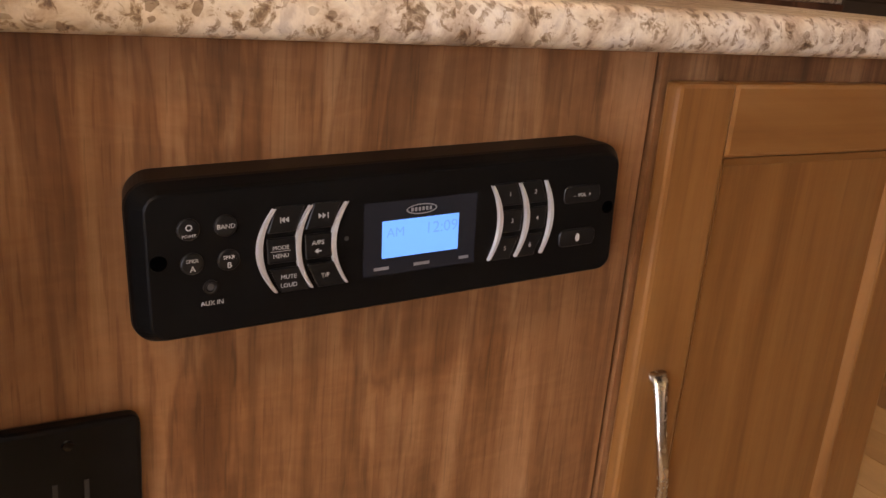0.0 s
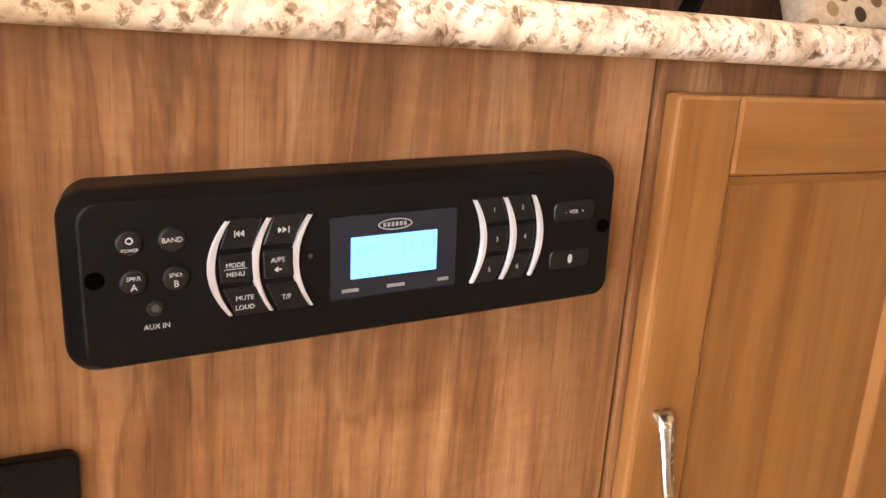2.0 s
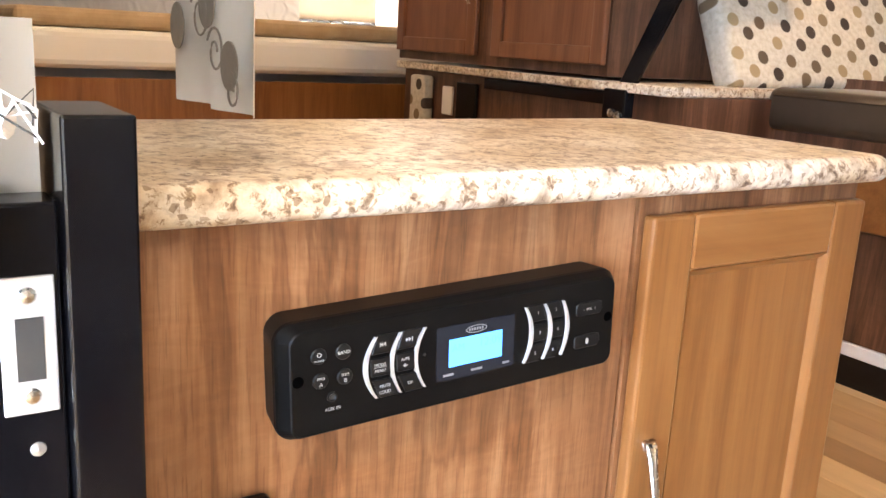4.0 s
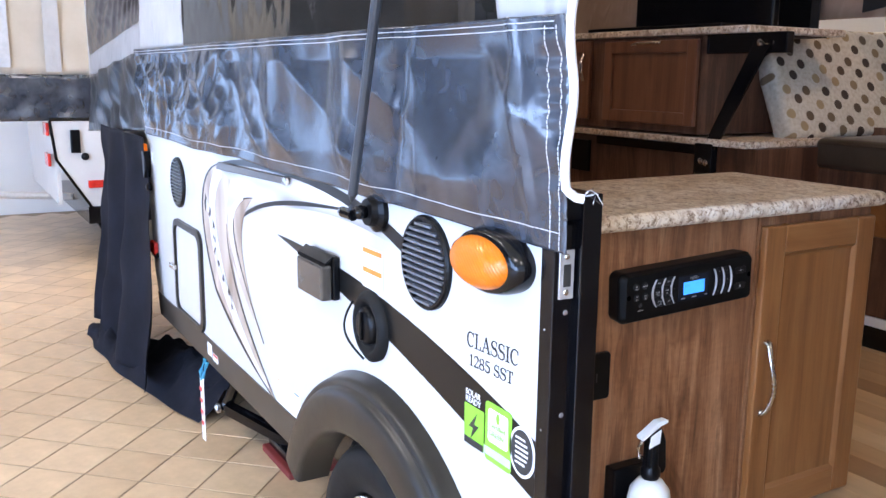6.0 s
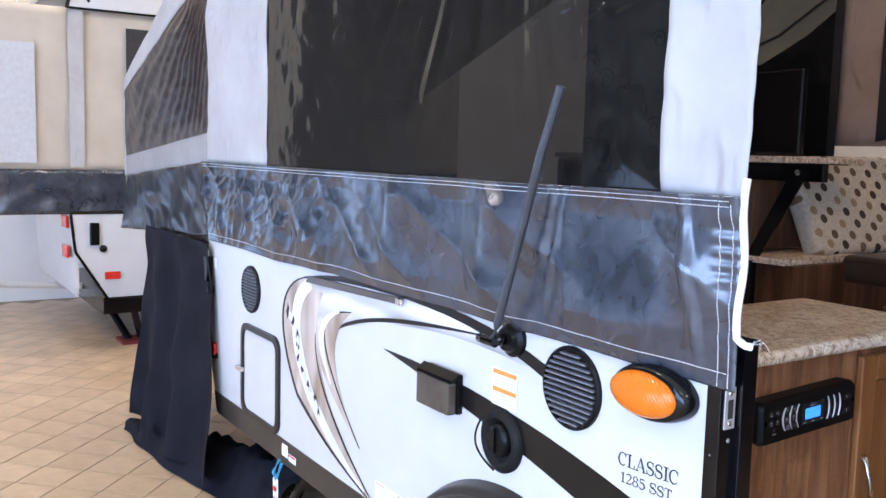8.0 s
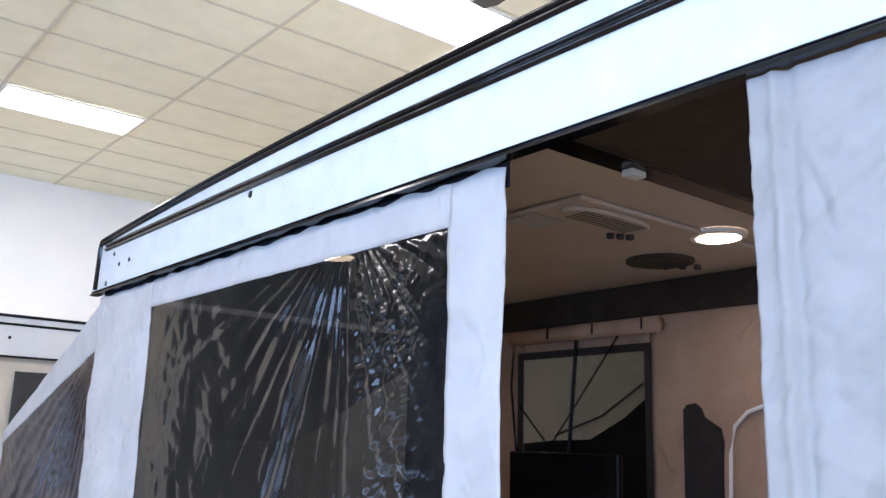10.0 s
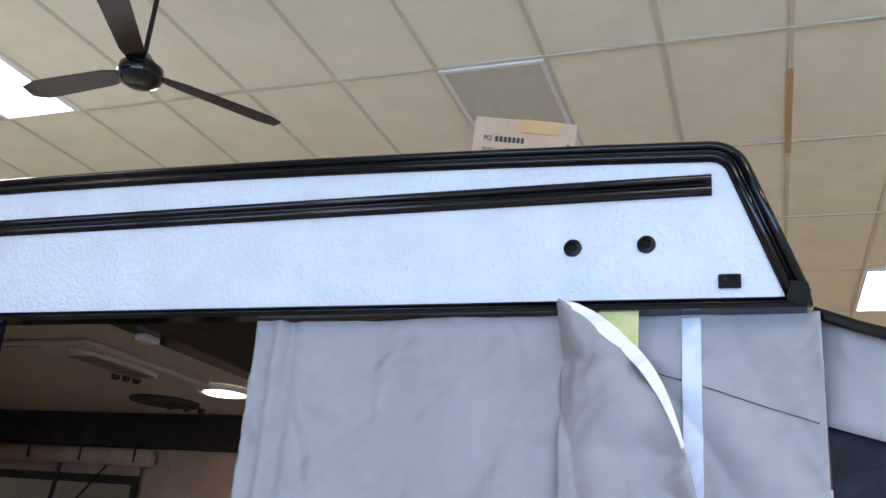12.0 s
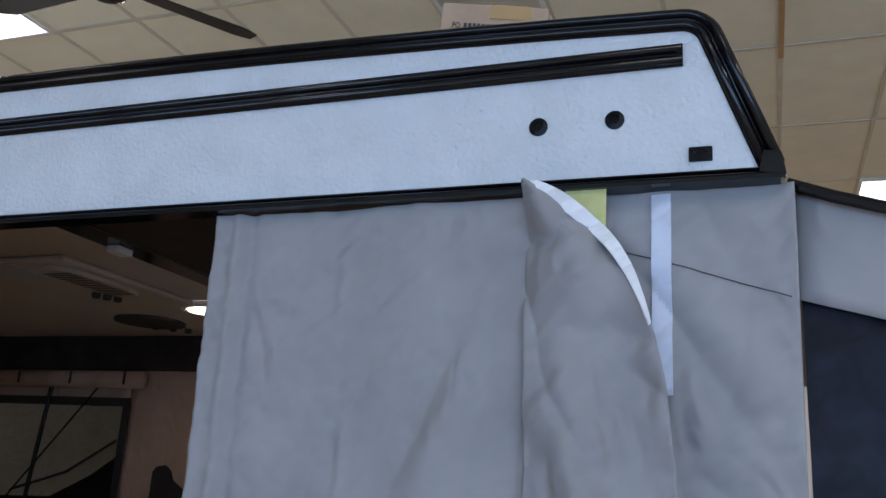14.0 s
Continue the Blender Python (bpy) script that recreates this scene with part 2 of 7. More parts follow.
def canvas(name, c1, c2):
    """Woven tent cloth: soft tone changes, a fine weave and shallow crumples."""
    m, nt, b = material(name, 0.88)
    b.inputs["Specular IOR Level"].default_value = 0.2
    v = coords(nt)
    n = node(nt, "ShaderNodeTexNoise", Scale=4.0, Detail=5.0, Roughness=0.6)
    nt.links.new(v, n.inputs["Vector"])
    nt.links.new(ramp(nt, n.outputs[0], [(0.3, c1), (0.7, c2)]), b.inputs["Base Color"])
    cr = node(nt, "ShaderNodeTexNoise", Scale=9.0, Detail=3.0, Roughness=0.5, Distortion=1.2)
    cr.noise_type = "RIDGED_MULTIFRACTAL"
    nt.links.new(coords(nt, (1.2, 1, 0.7), (0, 0.5, 0)), cr.inputs["Vector"])
    w = node(nt, "ShaderNodeTexNoise", Scale=420.0, Detail=2.0)
    nt.links.new(v, w.inputs["Vector"])
    b1 = nt.nodes.new("ShaderNodeBump")
    b1.inputs["Strength"].default_value, b1.inputs["Distance"].default_value = 0.75, 0.018
    nt.links.new(cr.outputs[0], b1.inputs["Height"])
    b2 = nt.nodes.new("ShaderNodeBump")
    b2.inputs["Strength"].default_value, b2.inputs["Distance"].default_value = 0.25, 0.0006
    nt.links.new(w.outputs[0], b2.inputs["Height"])
    nt.links.new(b1.outputs[0], b2.inputs["Normal"])
    nt.links.new(b2.outputs[0], b.inputs["Normal"])
    return m


M["white_canvas"] = canvas("pale_grey_tent_canvas", (0.37, 0.36, 0.35), (0.44, 0.43, 0.415))
M["grey_canvas"] = canvas("grey_tent_canvas", (0.27, 0.265, 0.26), (0.335, 0.325, 0.32))
M["beige_canvas"] = canvas("beige_tent_canvas", (0.35, 0.245, 0.175), (0.44, 0.32, 0.235))


def granite(name):
    """Printed stone laminate: pale ground, grey-mauve clouds, brown flecks and dark specks."""
    m, nt, b = material(name, 0.34)
    v = coords(nt)
    cloud = node(nt, "ShaderNodeTexNoise", Scale=34.0, Detail=6.0, Roughness=0.62, Distortion=0.4)
    nt.links.new(v, cloud.inputs["Vector"])
    colour = ramp(nt, cloud.outputs[0], [(0.34, (0.36, 0.27, 0.20)), (0.43, (0.56, 0.455, 0.355)), (0.50, (0.70, 0.62, 0.51)), (0.57, (0.79, 0.73, 0.63)), (0.66, (0.60, 0.53, 0.46))])
    fleck = node(nt, "ShaderNodeTexNoise", Scale=95.0, Detail=7.0, Roughness=0.7, Distortion=0.5)
    nt.links.new(v, fleck.inputs["Vector"])
    speck = node(nt, "ShaderNodeTexVoronoi", Scale=190.0, Randomness=1.0)
    nt.links.new(v, speck.inputs["Vector"])
    drift = node(nt, "ShaderNodeTexNoise", Scale=9.0, Detail=4.0, Roughness=0.6)
    nt.links.new(v, drift.inputs["Vector"])
    for src, stops in ((fleck.outputs[0], [(0.35, (0.26, 0.19, 0.14)), (0.42, (0.60, 0.50, 0.41)), (0.47, (1, 1, 1)), (0.64, (1.08, 1.08, 1.07))]), (speck.outputs["Color"], [(0.13, (0.50, 0.42, 0.36)), (0.17, (1, 1, 1))]), (drift.outputs[0], [(0.36, (0.80, 0.70, 0.58)), (0.62, (1.0, 0.98, 0.95))])):
        mx = nt.nodes.new("ShaderNodeMix")
        mx.data_type, mx.blend_type = "RGBA", "MULTIPLY"
        mx.inputs[0].default_value = 1.0
        nt.links.new(colour, mx.inputs[6])
        nt.links.new(ramp(nt, src, stops), mx.inputs[7])
        colour = mx.outputs[2]
    nt.links.new(colour, b.inputs["Base Color"])
    bump(nt, b, fleck.outputs[0], 0.06, 0.0006)
    return m


M["granite"] = granite("speckled_laminate_counter")


def emission(name, colour, strength):
    m, nt, b = material(name)
    b.inputs["Base Color"].default_value = (*colour, 1)
    b.inputs["Emission Color"].default_value = (*colour, 1)
    b.inputs["Emission Strength"].default_value = strength
    return m


M["lcd"] = emission("blue_backlit_lcd", (0.055, 0.34, 1.0), 0.62)
M["lcd_ink"] = emission("lcd_segment", (0.045, 0.27, 0.82), 0.5)
M["troffer"] = emission("lit_troffer_diffuser", (1.0, 0.97, 0.9), 7.0)
M["disc_glow"] = emission("lit_disc_lamp", (1.0, 0.78, 0.5), 14.0)
M["daylight"] = emission("bright_daylight_glazing", (0.46, 0.68, 1.0), 6.0)
# glow of the added low strips that the skirt reflects
M["skirt_glow"] = emission("skirt_reflection_glow", (0.5, 0.72, 1.0), 2.2)


def amber_material():
    m, nt, b = material("amber_lens", 0.16)
    b.inputs["Base Color"].default_value = (0.70, 0.165, 0.004, 1)
    v = coords(nt)
    w = nt.nodes.new("ShaderNodeTexWave")
    w.bands_direction = "DIAGONAL"
    w.inputs["Scale"].default_value = 60.0
    nt.links.new(v, w.inputs["Vector"])
    bump(nt, b, w.outputs[0], 0.35, 0.002)
    return m


M["amber"] = amber_material()


def dotted(name):
    """Cream upholstery with woven brown and tan dots in staggered rows."""
    m, nt, b = material(name, 0.9)
    v = coords(nt)
    vo = node(nt, "ShaderNodeTexVoronoi", Scale=13.5, Randomness=0.22)
    vo.voronoi_dimensions = "2D"
    nt.links.new(coords(nt, rot=(radians(90), radians(0), radians(38))), vo.inputs["Vector"])
    mask = ramp(nt, vo.outputs["Distance"], [(0.25, (1, 1, 1)), (0.29, (0, 0, 0))])
    cr = ramp(nt, vo.outputs["Color"], [(0.25, (0.045, 0.028, 0.018)), (0.5, (0.13, 0.085, 0.045)), (0.75, (0.34, 0.24, 0.12))])
    n = node(nt, "ShaderNodeTexNoise", Scale=60.0, Detail=3.0)
    nt.links.new(v, n.inputs["Vector"])
    base = ramp(nt, n.outputs[0], [(0.35, (0.50, 0.43, 0.32)), (0.65, (0.62, 0.55, 0.43))])
    mx = nt.nodes.new("ShaderNodeMix")
    mx.data_type = "RGBA"
    nt.links.new(mask, mx.inputs[0])
    nt.links.new(base, mx.inputs[6])
    nt.links.new(cr, mx.inputs[7])
    nt.links.new(mx.outputs[2], b.inputs["Base Color"])
    bump(nt, b, n.outputs[0], 0.3, 0.001)
    return m


M["dots"] = dotted("dotted_upholstery")


def random_tone(name, tones, rough, wear=6.0, joined=False, streak=(1, 1, 1), bumps=0.1):
    """Pieces of one floor: each takes its own tone, with grain or wear on top."""
    m, nt, b = material(name, rough)
    if joined:
        pick = nt.nodes.new("ShaderNodeNewGeometry").outputs["Random Per Island"]
    else:
        pick = nt.nodes.new("ShaderNodeObjectInfo").outputs["Random"]
    n = node(nt, "ShaderNodeTexNoise", Scale=wear, Detail=6.0, Roughness=0.65)
    nt.links.new(coords(nt, streak), n.inputs["Vector"])
    base = ramp(nt, pick, tones)
    shade = ramp(nt, n.outputs[0], [(0.3, (0.72, 0.70, 0.68)), (0.7, (1.05, 1.04, 1.03))])
    mx = nt.nodes.new("ShaderNodeMix")
    mx.data_type, mx.blend_type = "RGBA", "MULTIPLY"
    mx.inputs[0].default_value = 1.0
    nt.links.new(base, mx.inputs[6])
    nt.links.new(shade, mx.inputs[7])
    nt.links.new(mx.outputs[2], b.inputs["Base Color"])
    bump(nt, b, n.outputs[0], bumps, 0.001)
    return m


TILE_TONES = [(0.0, (0.56, 0.40, 0.245)), (0.5, (0.62, 0.45, 0.28)), (1.0, (0.66, 0.49, 0.31))]
M["tile"] = random_tone("tan_quarry_tile", TILE_TONES, 0.3)
M["tile_far"] = random_tone("tan_quarry_tile_far", TILE_TONES, 0.3, joined=True)
M["grout"] = noisy("tile_grout", (0.27, 0.215, 0.15), (0.34, 0.275, 0.20), 9, 0.85)
M["plank"] = random_tone("vinyl_plank", [(0.0, (0.30, 0.17, 0.08)), (0.25, (0.48, 0.31, 0.16)), (0.7, (0.64, 0.45, 0.25)), (1.0, (0.72, 0.55, 0.34))], 0.35, 14.0, streak=(0.12, 1, 1))
M["ceiling_tile"] = noisy("mineral_ceiling_tile", (0.78, 0.75, 0.56), (0.85, 0.82, 0.63), 5, 0.9, bumps=0.3)
M["ceiling_grid"] = noisy("ceiling_grid_metal", (0.56, 0.53, 0.40), (0.66, 0.62, 0.48), 6, 0.6)


M["bed_slat"] = noisy("cream_blind_slat", (0.66, 0.58, 0.44), (0.74, 0.66, 0.52), 3, 0.7)
M["grey_lens"] = noisy("unlit_troffer_lens", (0.52, 0.52, 0.42), (0.58, 0.58, 0.48), 20, 0.5)
M["black_fender"] = noisy("dark_moulded_fender", (0.015, 0.0125, 0.0098), (0.025, 0.021, 0.0165), 10, 0.33, spec=0.4, bumps=0.08, rvar=0.06)
M["rim_dark"] = noisy("dark_rim", (0.02, 0.02, 0.022), (0.05, 0.05, 0.05), 10, 0.3, 0.7)
M["louvre_grey"] = noisy("grey_louvre_plastic", (0.09, 0.10, 0.12), (0.14, 0.15, 0.17), 30, 0.3)
M["decal_tan"] = noisy("tan_silver_decal", (0.26, 0.185, 0.13), (0.62, 0.54, 0.46), 4.5, 0.3, stretch=(2.2, 1, 0.8), detail=1.0)
M["decal_grad"] = noisy("silver_decal", (0.22, 0.21, 0.21), (0.78, 0.78, 0.78), 3.2, 0.3, stretch=(0.7, 1, 4), detail=1.0)
M["louvre_bronze"] = noisy("bronze_strip", (0.06, 0.05, 0.045), (0.09, 0.08, 0.07), 9, 0.3)
M["rod_grey"] = noisy("dark_grey_fibreglass", (0.03, 0.034, 0.04), (0.05, 0.055, 0.065), 12, 0.4)
M["silver_pale"] = noisy("pale_silver_print", (0.60, 0.59, 0.58), (0.76, 0.76, 0.76), 5, 0.28, stretch=(1.5, 1, 0.8), detail=2.0)
M["silver_print"] = noisy("silver_print", (0.6, 0.6, 0.6), (0.7, 0.7, 0.7), 20, 0.4)
M["grey_print"] = noisy("grey_print", (0.42, 0.43, 0.44), (0.5, 0.51, 0.52), 30, 0.6)
M["smoke_plastic"] = noisy("smoked_brown_plastic", (0.05, 0.042, 0.035), (0.08, 0.068, 0.055), 12, 0.2)
M["roof_skin"] = noisy("pebbled_white_roof_skin", (0.54, 0.57, 0.575), (0.61, 0.64, 0.645), 9, 0.27, bumps=0.9, dist=0.004)
M["pale_blue_tape"] = noisy("pale_hook_strip", (0.56, 0.60, 0.68), (0.62, 0.66, 0.74), 30, 0.8)
M["red_pad"] = noisy("dull_red_pad", (0.12, 0.012, 0.010), (0.18, 0.02, 0.016), 12, 0.6)
M["blue_cord"] = noisy("blue_cord", (0.03, 0.22, 0.36), (0.05, 0.30, 0.46), 20, 0.6)
M["radio_black"] = noisy("matt_black_abs", (0.0020, 0.0020, 0.0021), (0.0040, 0.0038, 0.0037), 20, 0.45, spec=0.14, bumps=0.15, dist=0.0002)
M["radio_gloss"] = noisy("black_button_plastic", (0.005, 0.005, 0.005), (0.008, 0.008, 0.008), 20, 0.35, spec=0.25)
M["display_glass"] = noisy("dark_display_glass", (0.012, 0.014, 0.019), (0.015, 0.017, 0.022), 20, 0.2, spec=0.25)
M["swirl"] = noisy("swirl_print_fabric", (0.80, 0.78, 0.74), (0.86, 0.84, 0.80), 9, 0.9)
M["swirl_line"] = noisy("grey_print_line", (0.26, 0.23, 0.20), (0.32, 0.29, 0.25), 20, 0.9)
M["thread"] = noisy("pale_thread", (0.50, 0.50, 0.50), (0.58, 0.58, 0.58), 60, 0.7)
M["cream_canvas"] = noisy("cream_tent_canvas", (0.42, 0.36, 0.28), (0.50, 0.44, 0.35), 3, 0.9)
M["glitter_pane"] = vinyl_material("olive_clear_pane", (0.030, 0.032, 0.014), (0.075, 0.075, 0.036), 0.05, 0.86, 0.35)


# ---- building helpers ----
def part(name, bm, mat, parent=None, label="", smooth=False):
    me = bpy.data.meshes.new(name)
    bmesh.ops.recalc_face_normals(bm, faces=bm.faces)
    bm.to_mesh(me)
    bm.free()
    me.materials.append(mat if not isinstance(mat, str) else M[mat])
    if smooth:
        me.polygons.foreach_set("use_smooth", [True] * len(me.polygons))
    ob = new(name, me)
    if parent:
        ob.parent = parent
    if label:
        ob["label"] = label
    return ob


def thing(name, label, category, group="", at=(0, 0, 0), kind=""):
    ob = new(name)
    ob.location = at
    ob.empty_display_size = 0.05
    return tagged(ob, label, category, group, kind)


def box(x0, x1, y0, y1, z0, z1, bev=0.0, bm=None, seg=2):
    bm2 = bmesh.new()
    bmesh.ops.create_cube(bm2, size=1.0)
    for v in bm2.verts:
        v.co = Vector(((x0 + x1) / 2 + v.co.x * (x1 - x0), (y0 + y1) / 2 + v.co.y * (y1 - y0), (z0 + z1) / 2 + v.co.z * (z1 - z0)))
    if bev:
        bmesh.ops.bevel(bm2, geom=bm2.edges[:], offset=bev, segments=seg, affect="EDGES", profile=0.5)
    if bm is None:
        return bm2
    merge(bm, bm2)
    return bm


def merge(bm, other, m=None):
    if m is not None:
        other.transform(m)
    me = bpy.data.meshes.new("tmp")
    other.to_mesh(me)
    other.free()
    bm.from_mesh(me)
    bpy.data.meshes.remove(me)
    return bm


def slab(pts, vec, bev=0.0, bm=None, seg=2):
    """A flat outline pushed along vec."""
    b2 = bmesh.new()
    f = b2.faces.new([b2.verts.new(p) for p in pts])
    r = bmesh.ops.extrude_face_region(b2, geom=[f])
    bmesh.ops.translate(b2, vec=Vector(vec), verts=[v for v in r["geom"] if isinstance(v, bmesh.types.BMVert)])
    if bev:
        bmesh.ops.bevel(b2, geom=b2.edges[:], offset=bev, segments=seg, affect="EDGES", profile=0.5)
    if bm is None:
        return b2
    return merge(bm, b2)


def rrect(w, h, r, n=5):
    """Rounded rectangle outline about the origin, as (u, v)."""
    out = []
    for cx, cy, a0 in ((w / 2 - r, h / 2 - r, 0), (-w / 2 + r, h / 2 - r, 90), (-w / 2 + r, -h / 2 + r, 180), (w / 2 - r, -h / 2 + r, 270)):
        for i in range(n + 1):
            a = radians(a0 + 90 * i / n)
            out.append((cx + r * math.cos(a), cy + r * math.sin(a)))
    return out


def ellipse(a, b, n=32):
    return [(a * math.cos(2 * math.pi * i / n), b * math.sin(2 * math.pi * i / n)) for i in range(n)]


def on_side(uv, x, z, y=0.0):
    """Outline on the camper's outer side (u to the right, v up), facing -y."""
    return [(x + u, y, z + v) for u, v in uv]


def on_front(uv, yc, zc, x=0.0):
    """Outline on the cabinet face (u to the right, v up), facing +x."""
    return [(x, yc + u, zc + v) for u, v in uv]


def tube(points, r, n=10, bm=None, r_end=None):
    """A round bar through points."""
    b2 = bmesh.new()
    pts = [Vector(p) for p in points]
    rings = []
    for i, p in enumerate(pts):
        d = (pts[min(i + 1, len(pts) - 1)] - pts[max(i - 1, 0)]).normalized()
        up = Vector((0, 0, 1)) if abs(d.z) < 0.9 else Vector((1, 0, 0))
        a = d.cross(up).normalized()
        c = d.cross(a)
        rr = r[i] if isinstance(r, list) else r if r_end is None else r + (r_end - r) * i / (len(pts) - 1)
        rings.append([b2.verts.new(p + rr * (a * math.cos(2 * math.pi * k / n) + c * math.sin(2 * math.pi * k / n))) for k in range(n)])
    for r0, r1 in zip(rings, rings[1:]):
        for k in range(n):
            b2.faces.new((r0[k], r0[(k + 1) % n], r1[(k + 1) % n], r1[k]))
    b2.faces.new(rings[0])
    b2.faces.new(rings[-1])
    return b2 if bm is None else merge(bm, b2)


def lathe(profile, m, n=32):
    """Profile of (radius, height) turned about z, then placed by m."""
    b2 = bmesh.new()
    rings = []
    for r, h in profile:
        if r < 1e-6:
            rings.append([b2.verts.new((0, 0, h))])
        else:
            rings.append([b2.verts.new((r * math.cos(2 * math.pi * k / n), r * math.sin(2 * math.pi * k / n), h)) for k in range(n)])
    for a, c in zip(rings, rings[1:]):
        for k in range(n):
            q = [a[k % len(a)], a[(k + 1) % len(a)], c[(k + 1) % len(c)], c[k % len(c)]]
            q = list(dict.fromkeys(q))
            if len(q) > 2:
                b2.faces.new(q)
    b2.transform(m)
    return b2


SIDE = Matrix.Rotation(radians(90), 4, "X")        # local z -> -y (outwards from the side)
FRONT = Matrix.Rotation(radians(90), 4, "Y")       # local z -> +x (outwards from the cabinet face)


def cloth(x0, x1, z0, z1, nx, nz, fn, m=None):
    """A sheet in the xz plane; fn(u, v, x, z) gives the (dx, dy, dz) of its drape."""
    b2 = bmesh.new()
    grid = []
    for j in range(nz + 1):
        row = []
        for i in range(nx + 1):
            u, v = i / nx, j / nz
            x, z = x0 + (x1 - x0) * u, z0 + (z1 - z0) * v
            d = fn(u, v, x, z)
            row.append(b2.verts.new((x + d[0], d[1], z + d[2])))
        grid.append(row)
    for j in range(nz):
        for i in range(nx):
            b2.faces.new((grid[j][i], grid[j][i + 1], grid[j + 1][i + 1], grid[j + 1][i]))
    if m is not None:
        b2.transform(m)
    return b2


def thick(ob, t):
    mod = ob.modifiers.new("thickness", "SOLIDIFY")
    mod.thickness, mod.offset = t, 0.0
    return ob


def rough_noise(x, y, z, s):
    return noise.noise(Vector((x * s, y * s, z * s)))


def letters(name, text, size, mat, m, parent, depth=0.0006, align="LEFT", squeeze=1.0):
    """Printed words as a thin mesh."""
    cu = bpy.data.curves.new(name, "FONT")
    cu.body, cu.size, cu.extrude, cu.align_x, cu.resolution_u = text, size, depth, align, 3
    tmp = bpy.data.objects.new(name, cu)
    me = bpy.data.meshes.new_from_object(tmp)
    bpy.data.objects.remove(tmp)
    me.transform(Matrix.Diagonal((squeeze, 1, 1, 1)))
    me.materials.clear()
    me.materials.append(M[mat])
    ob = new(name, me)
    ob.parent = parent
    ob.matrix_local = m
    return ob


FACE_X = Matrix(((0, 0, 1, 0), (1, 0, 0, 0), (0, 1, 0, 0), (0, 0, 0, 1)))     # text faces +x, reads along +y
FACE_MY = Matrix(((1, 0, 0, 0), (0, 0, -1, 0), (0, 1, 0, 0), (0, 0, 0, 1)))   # text faces -y, reads along +x


# ---- the showroom ----
def showroom():
    bm = bmesh.new()
    bmesh.ops.create_grid(bm, x_segments=1, y_segments=1, size=1)
    bm.transform(Matrix.Translation((-1, 0, G - 0.004)) @ Matrix.Diagonal((12, 16, 1, 1)))
    floor = tagged(part("floor", bm, "grout"), "tan quarry tile showroom floor laid on the diagonal", "floor", kind="structure")
    for nm, b in (("wall_west", (-9.0, -8.8, -1.3, 14.2, G, CEIL)), ("wall_north", (-9.0, 10, 14.0, 14.2, G, CEIL)), ("wall_east", (9.8, 10, -8, 14.0, G, CEIL))):
        tagged(part(nm, box(*b), "white_paint"), "plain white painted showroom wall", "wall", kind="structure")
    # shop front: sill, head and piers round tall panes
    bm = box(-9.0, 9.8, -8.0, -7.8, G, 0.4)
    box(-9.0, 9.8, -8.0, -7.8, 3.6, CEIL, bm=bm)
    box(-9.0, -2.6, -8.0, -7.8, 0.4, 3.6, bm=bm)
    for x in (-2.6, 1.4, 5.4, 9.4):
        box(x, x + 0.4, -8.0, -7.8, 0.4, 3.6, bm=bm)
    # out-of-view wall added dark to keep the smoked pane's reflection low
    tagged(part("wall_west_dark", box(-9.0, -8.8, -8.0, -1.3, G, CEIL), "dark_wall"), "unseen closing wall kept dark for the reflections in the vinyl", "wall", kind="structure")
    tagged(part("wall_south", bm, "dark_wall"), "unseen shop front wall kept dark, with tall window openings", "wall", kind="structure")
    for i, x in enumerate((-2.2, 1.8, 5.8)):
        w = tagged(part("window_%d" % (i + 1), box(x, x + 3.6, -7.92, -7.9, 0.4, 3.6), "daylight"), "tall shop window bright with daylight", "window", kind="structure")
    # low glowing strips, added out of view so the vinyl skirt reflects blue
    for i, x in enumerate((-8.5, -6.6, -4.7)):
        tagged(part("window_%d" % (i + 5), box(x, x + 1.75, -7.79, -7.77, 0.25, 0.95), "skirt_glow"), "unseen low glowing strip added for blue reflections in the skirt", "window", kind="structure")
    for i, y in enumerate((-7.4, -5.4, -3.4)):
        tagged(part("window_%d" % (i + 8), box(-8.79, -8.77, y, y + 1.85, 0.25, 0.95), "skirt_glow"), "unseen low glowing strip added for blue reflections in the skirt", "window", kind="structure")
    # window with pale vertical blinds on the far wall
    win = thing("window_4", "tall showroom window covered by cream vertical blinds", "window", at=(-8.79, 0.55, 0), kind="structure")
    part("window_frame", box(0, 0.05, -3.4, -0.25, 1.2, 4.1, 0.01), "white_plastic", win)
    for k in range(20):
        part("slat", box(0.06, 0.075, -3.3 + 0.15 * k, -3.17 + 0.15 * k, 1.25, 4.05), "bed_slat", win)
    # suspended ceiling
    bm = box(-8.8, 9.8, -7.8, 14.0, CEIL, CEIL + 0.1)
    ceil = tagged(part("ceiling", bm, "ceiling_tile"), "suspended ceiling of cream mineral tiles in a grid", "ceiling", kind="structure")
    bm = bmesh.new()
    x = 0.80 - 0.61 * 15
    while x < 9.8:
        box(x - 0.013, x + 0.013, -7.8, 14.0, CEIL - 0.008, CEIL - 0.001, bm=bm)
        x += 0.61
    y = 2.38 - 1.22 * 8
    while y < 14.0:
        box(-8.8, 9.8, y - 0.013, y + 0.013, CEIL - 0.010, CEIL - 0.003, bm=bm)
        y += 1.22
    part("ceiling_grid", bm, "ceiling_grid", ceil)
    for x, y0, y1 in ((2.02, 2.75, 3.75), (0.80, 3.7, 4.6), (-2.25, 5.0, 5.9)):
        part("rust_stain", box(x - 0.016, x + 0.016, y0, y1, CEIL - 0.0125, CEIL - 0.0105), "tape_tan", ceil)
    return floor


hall_floor = showroom()


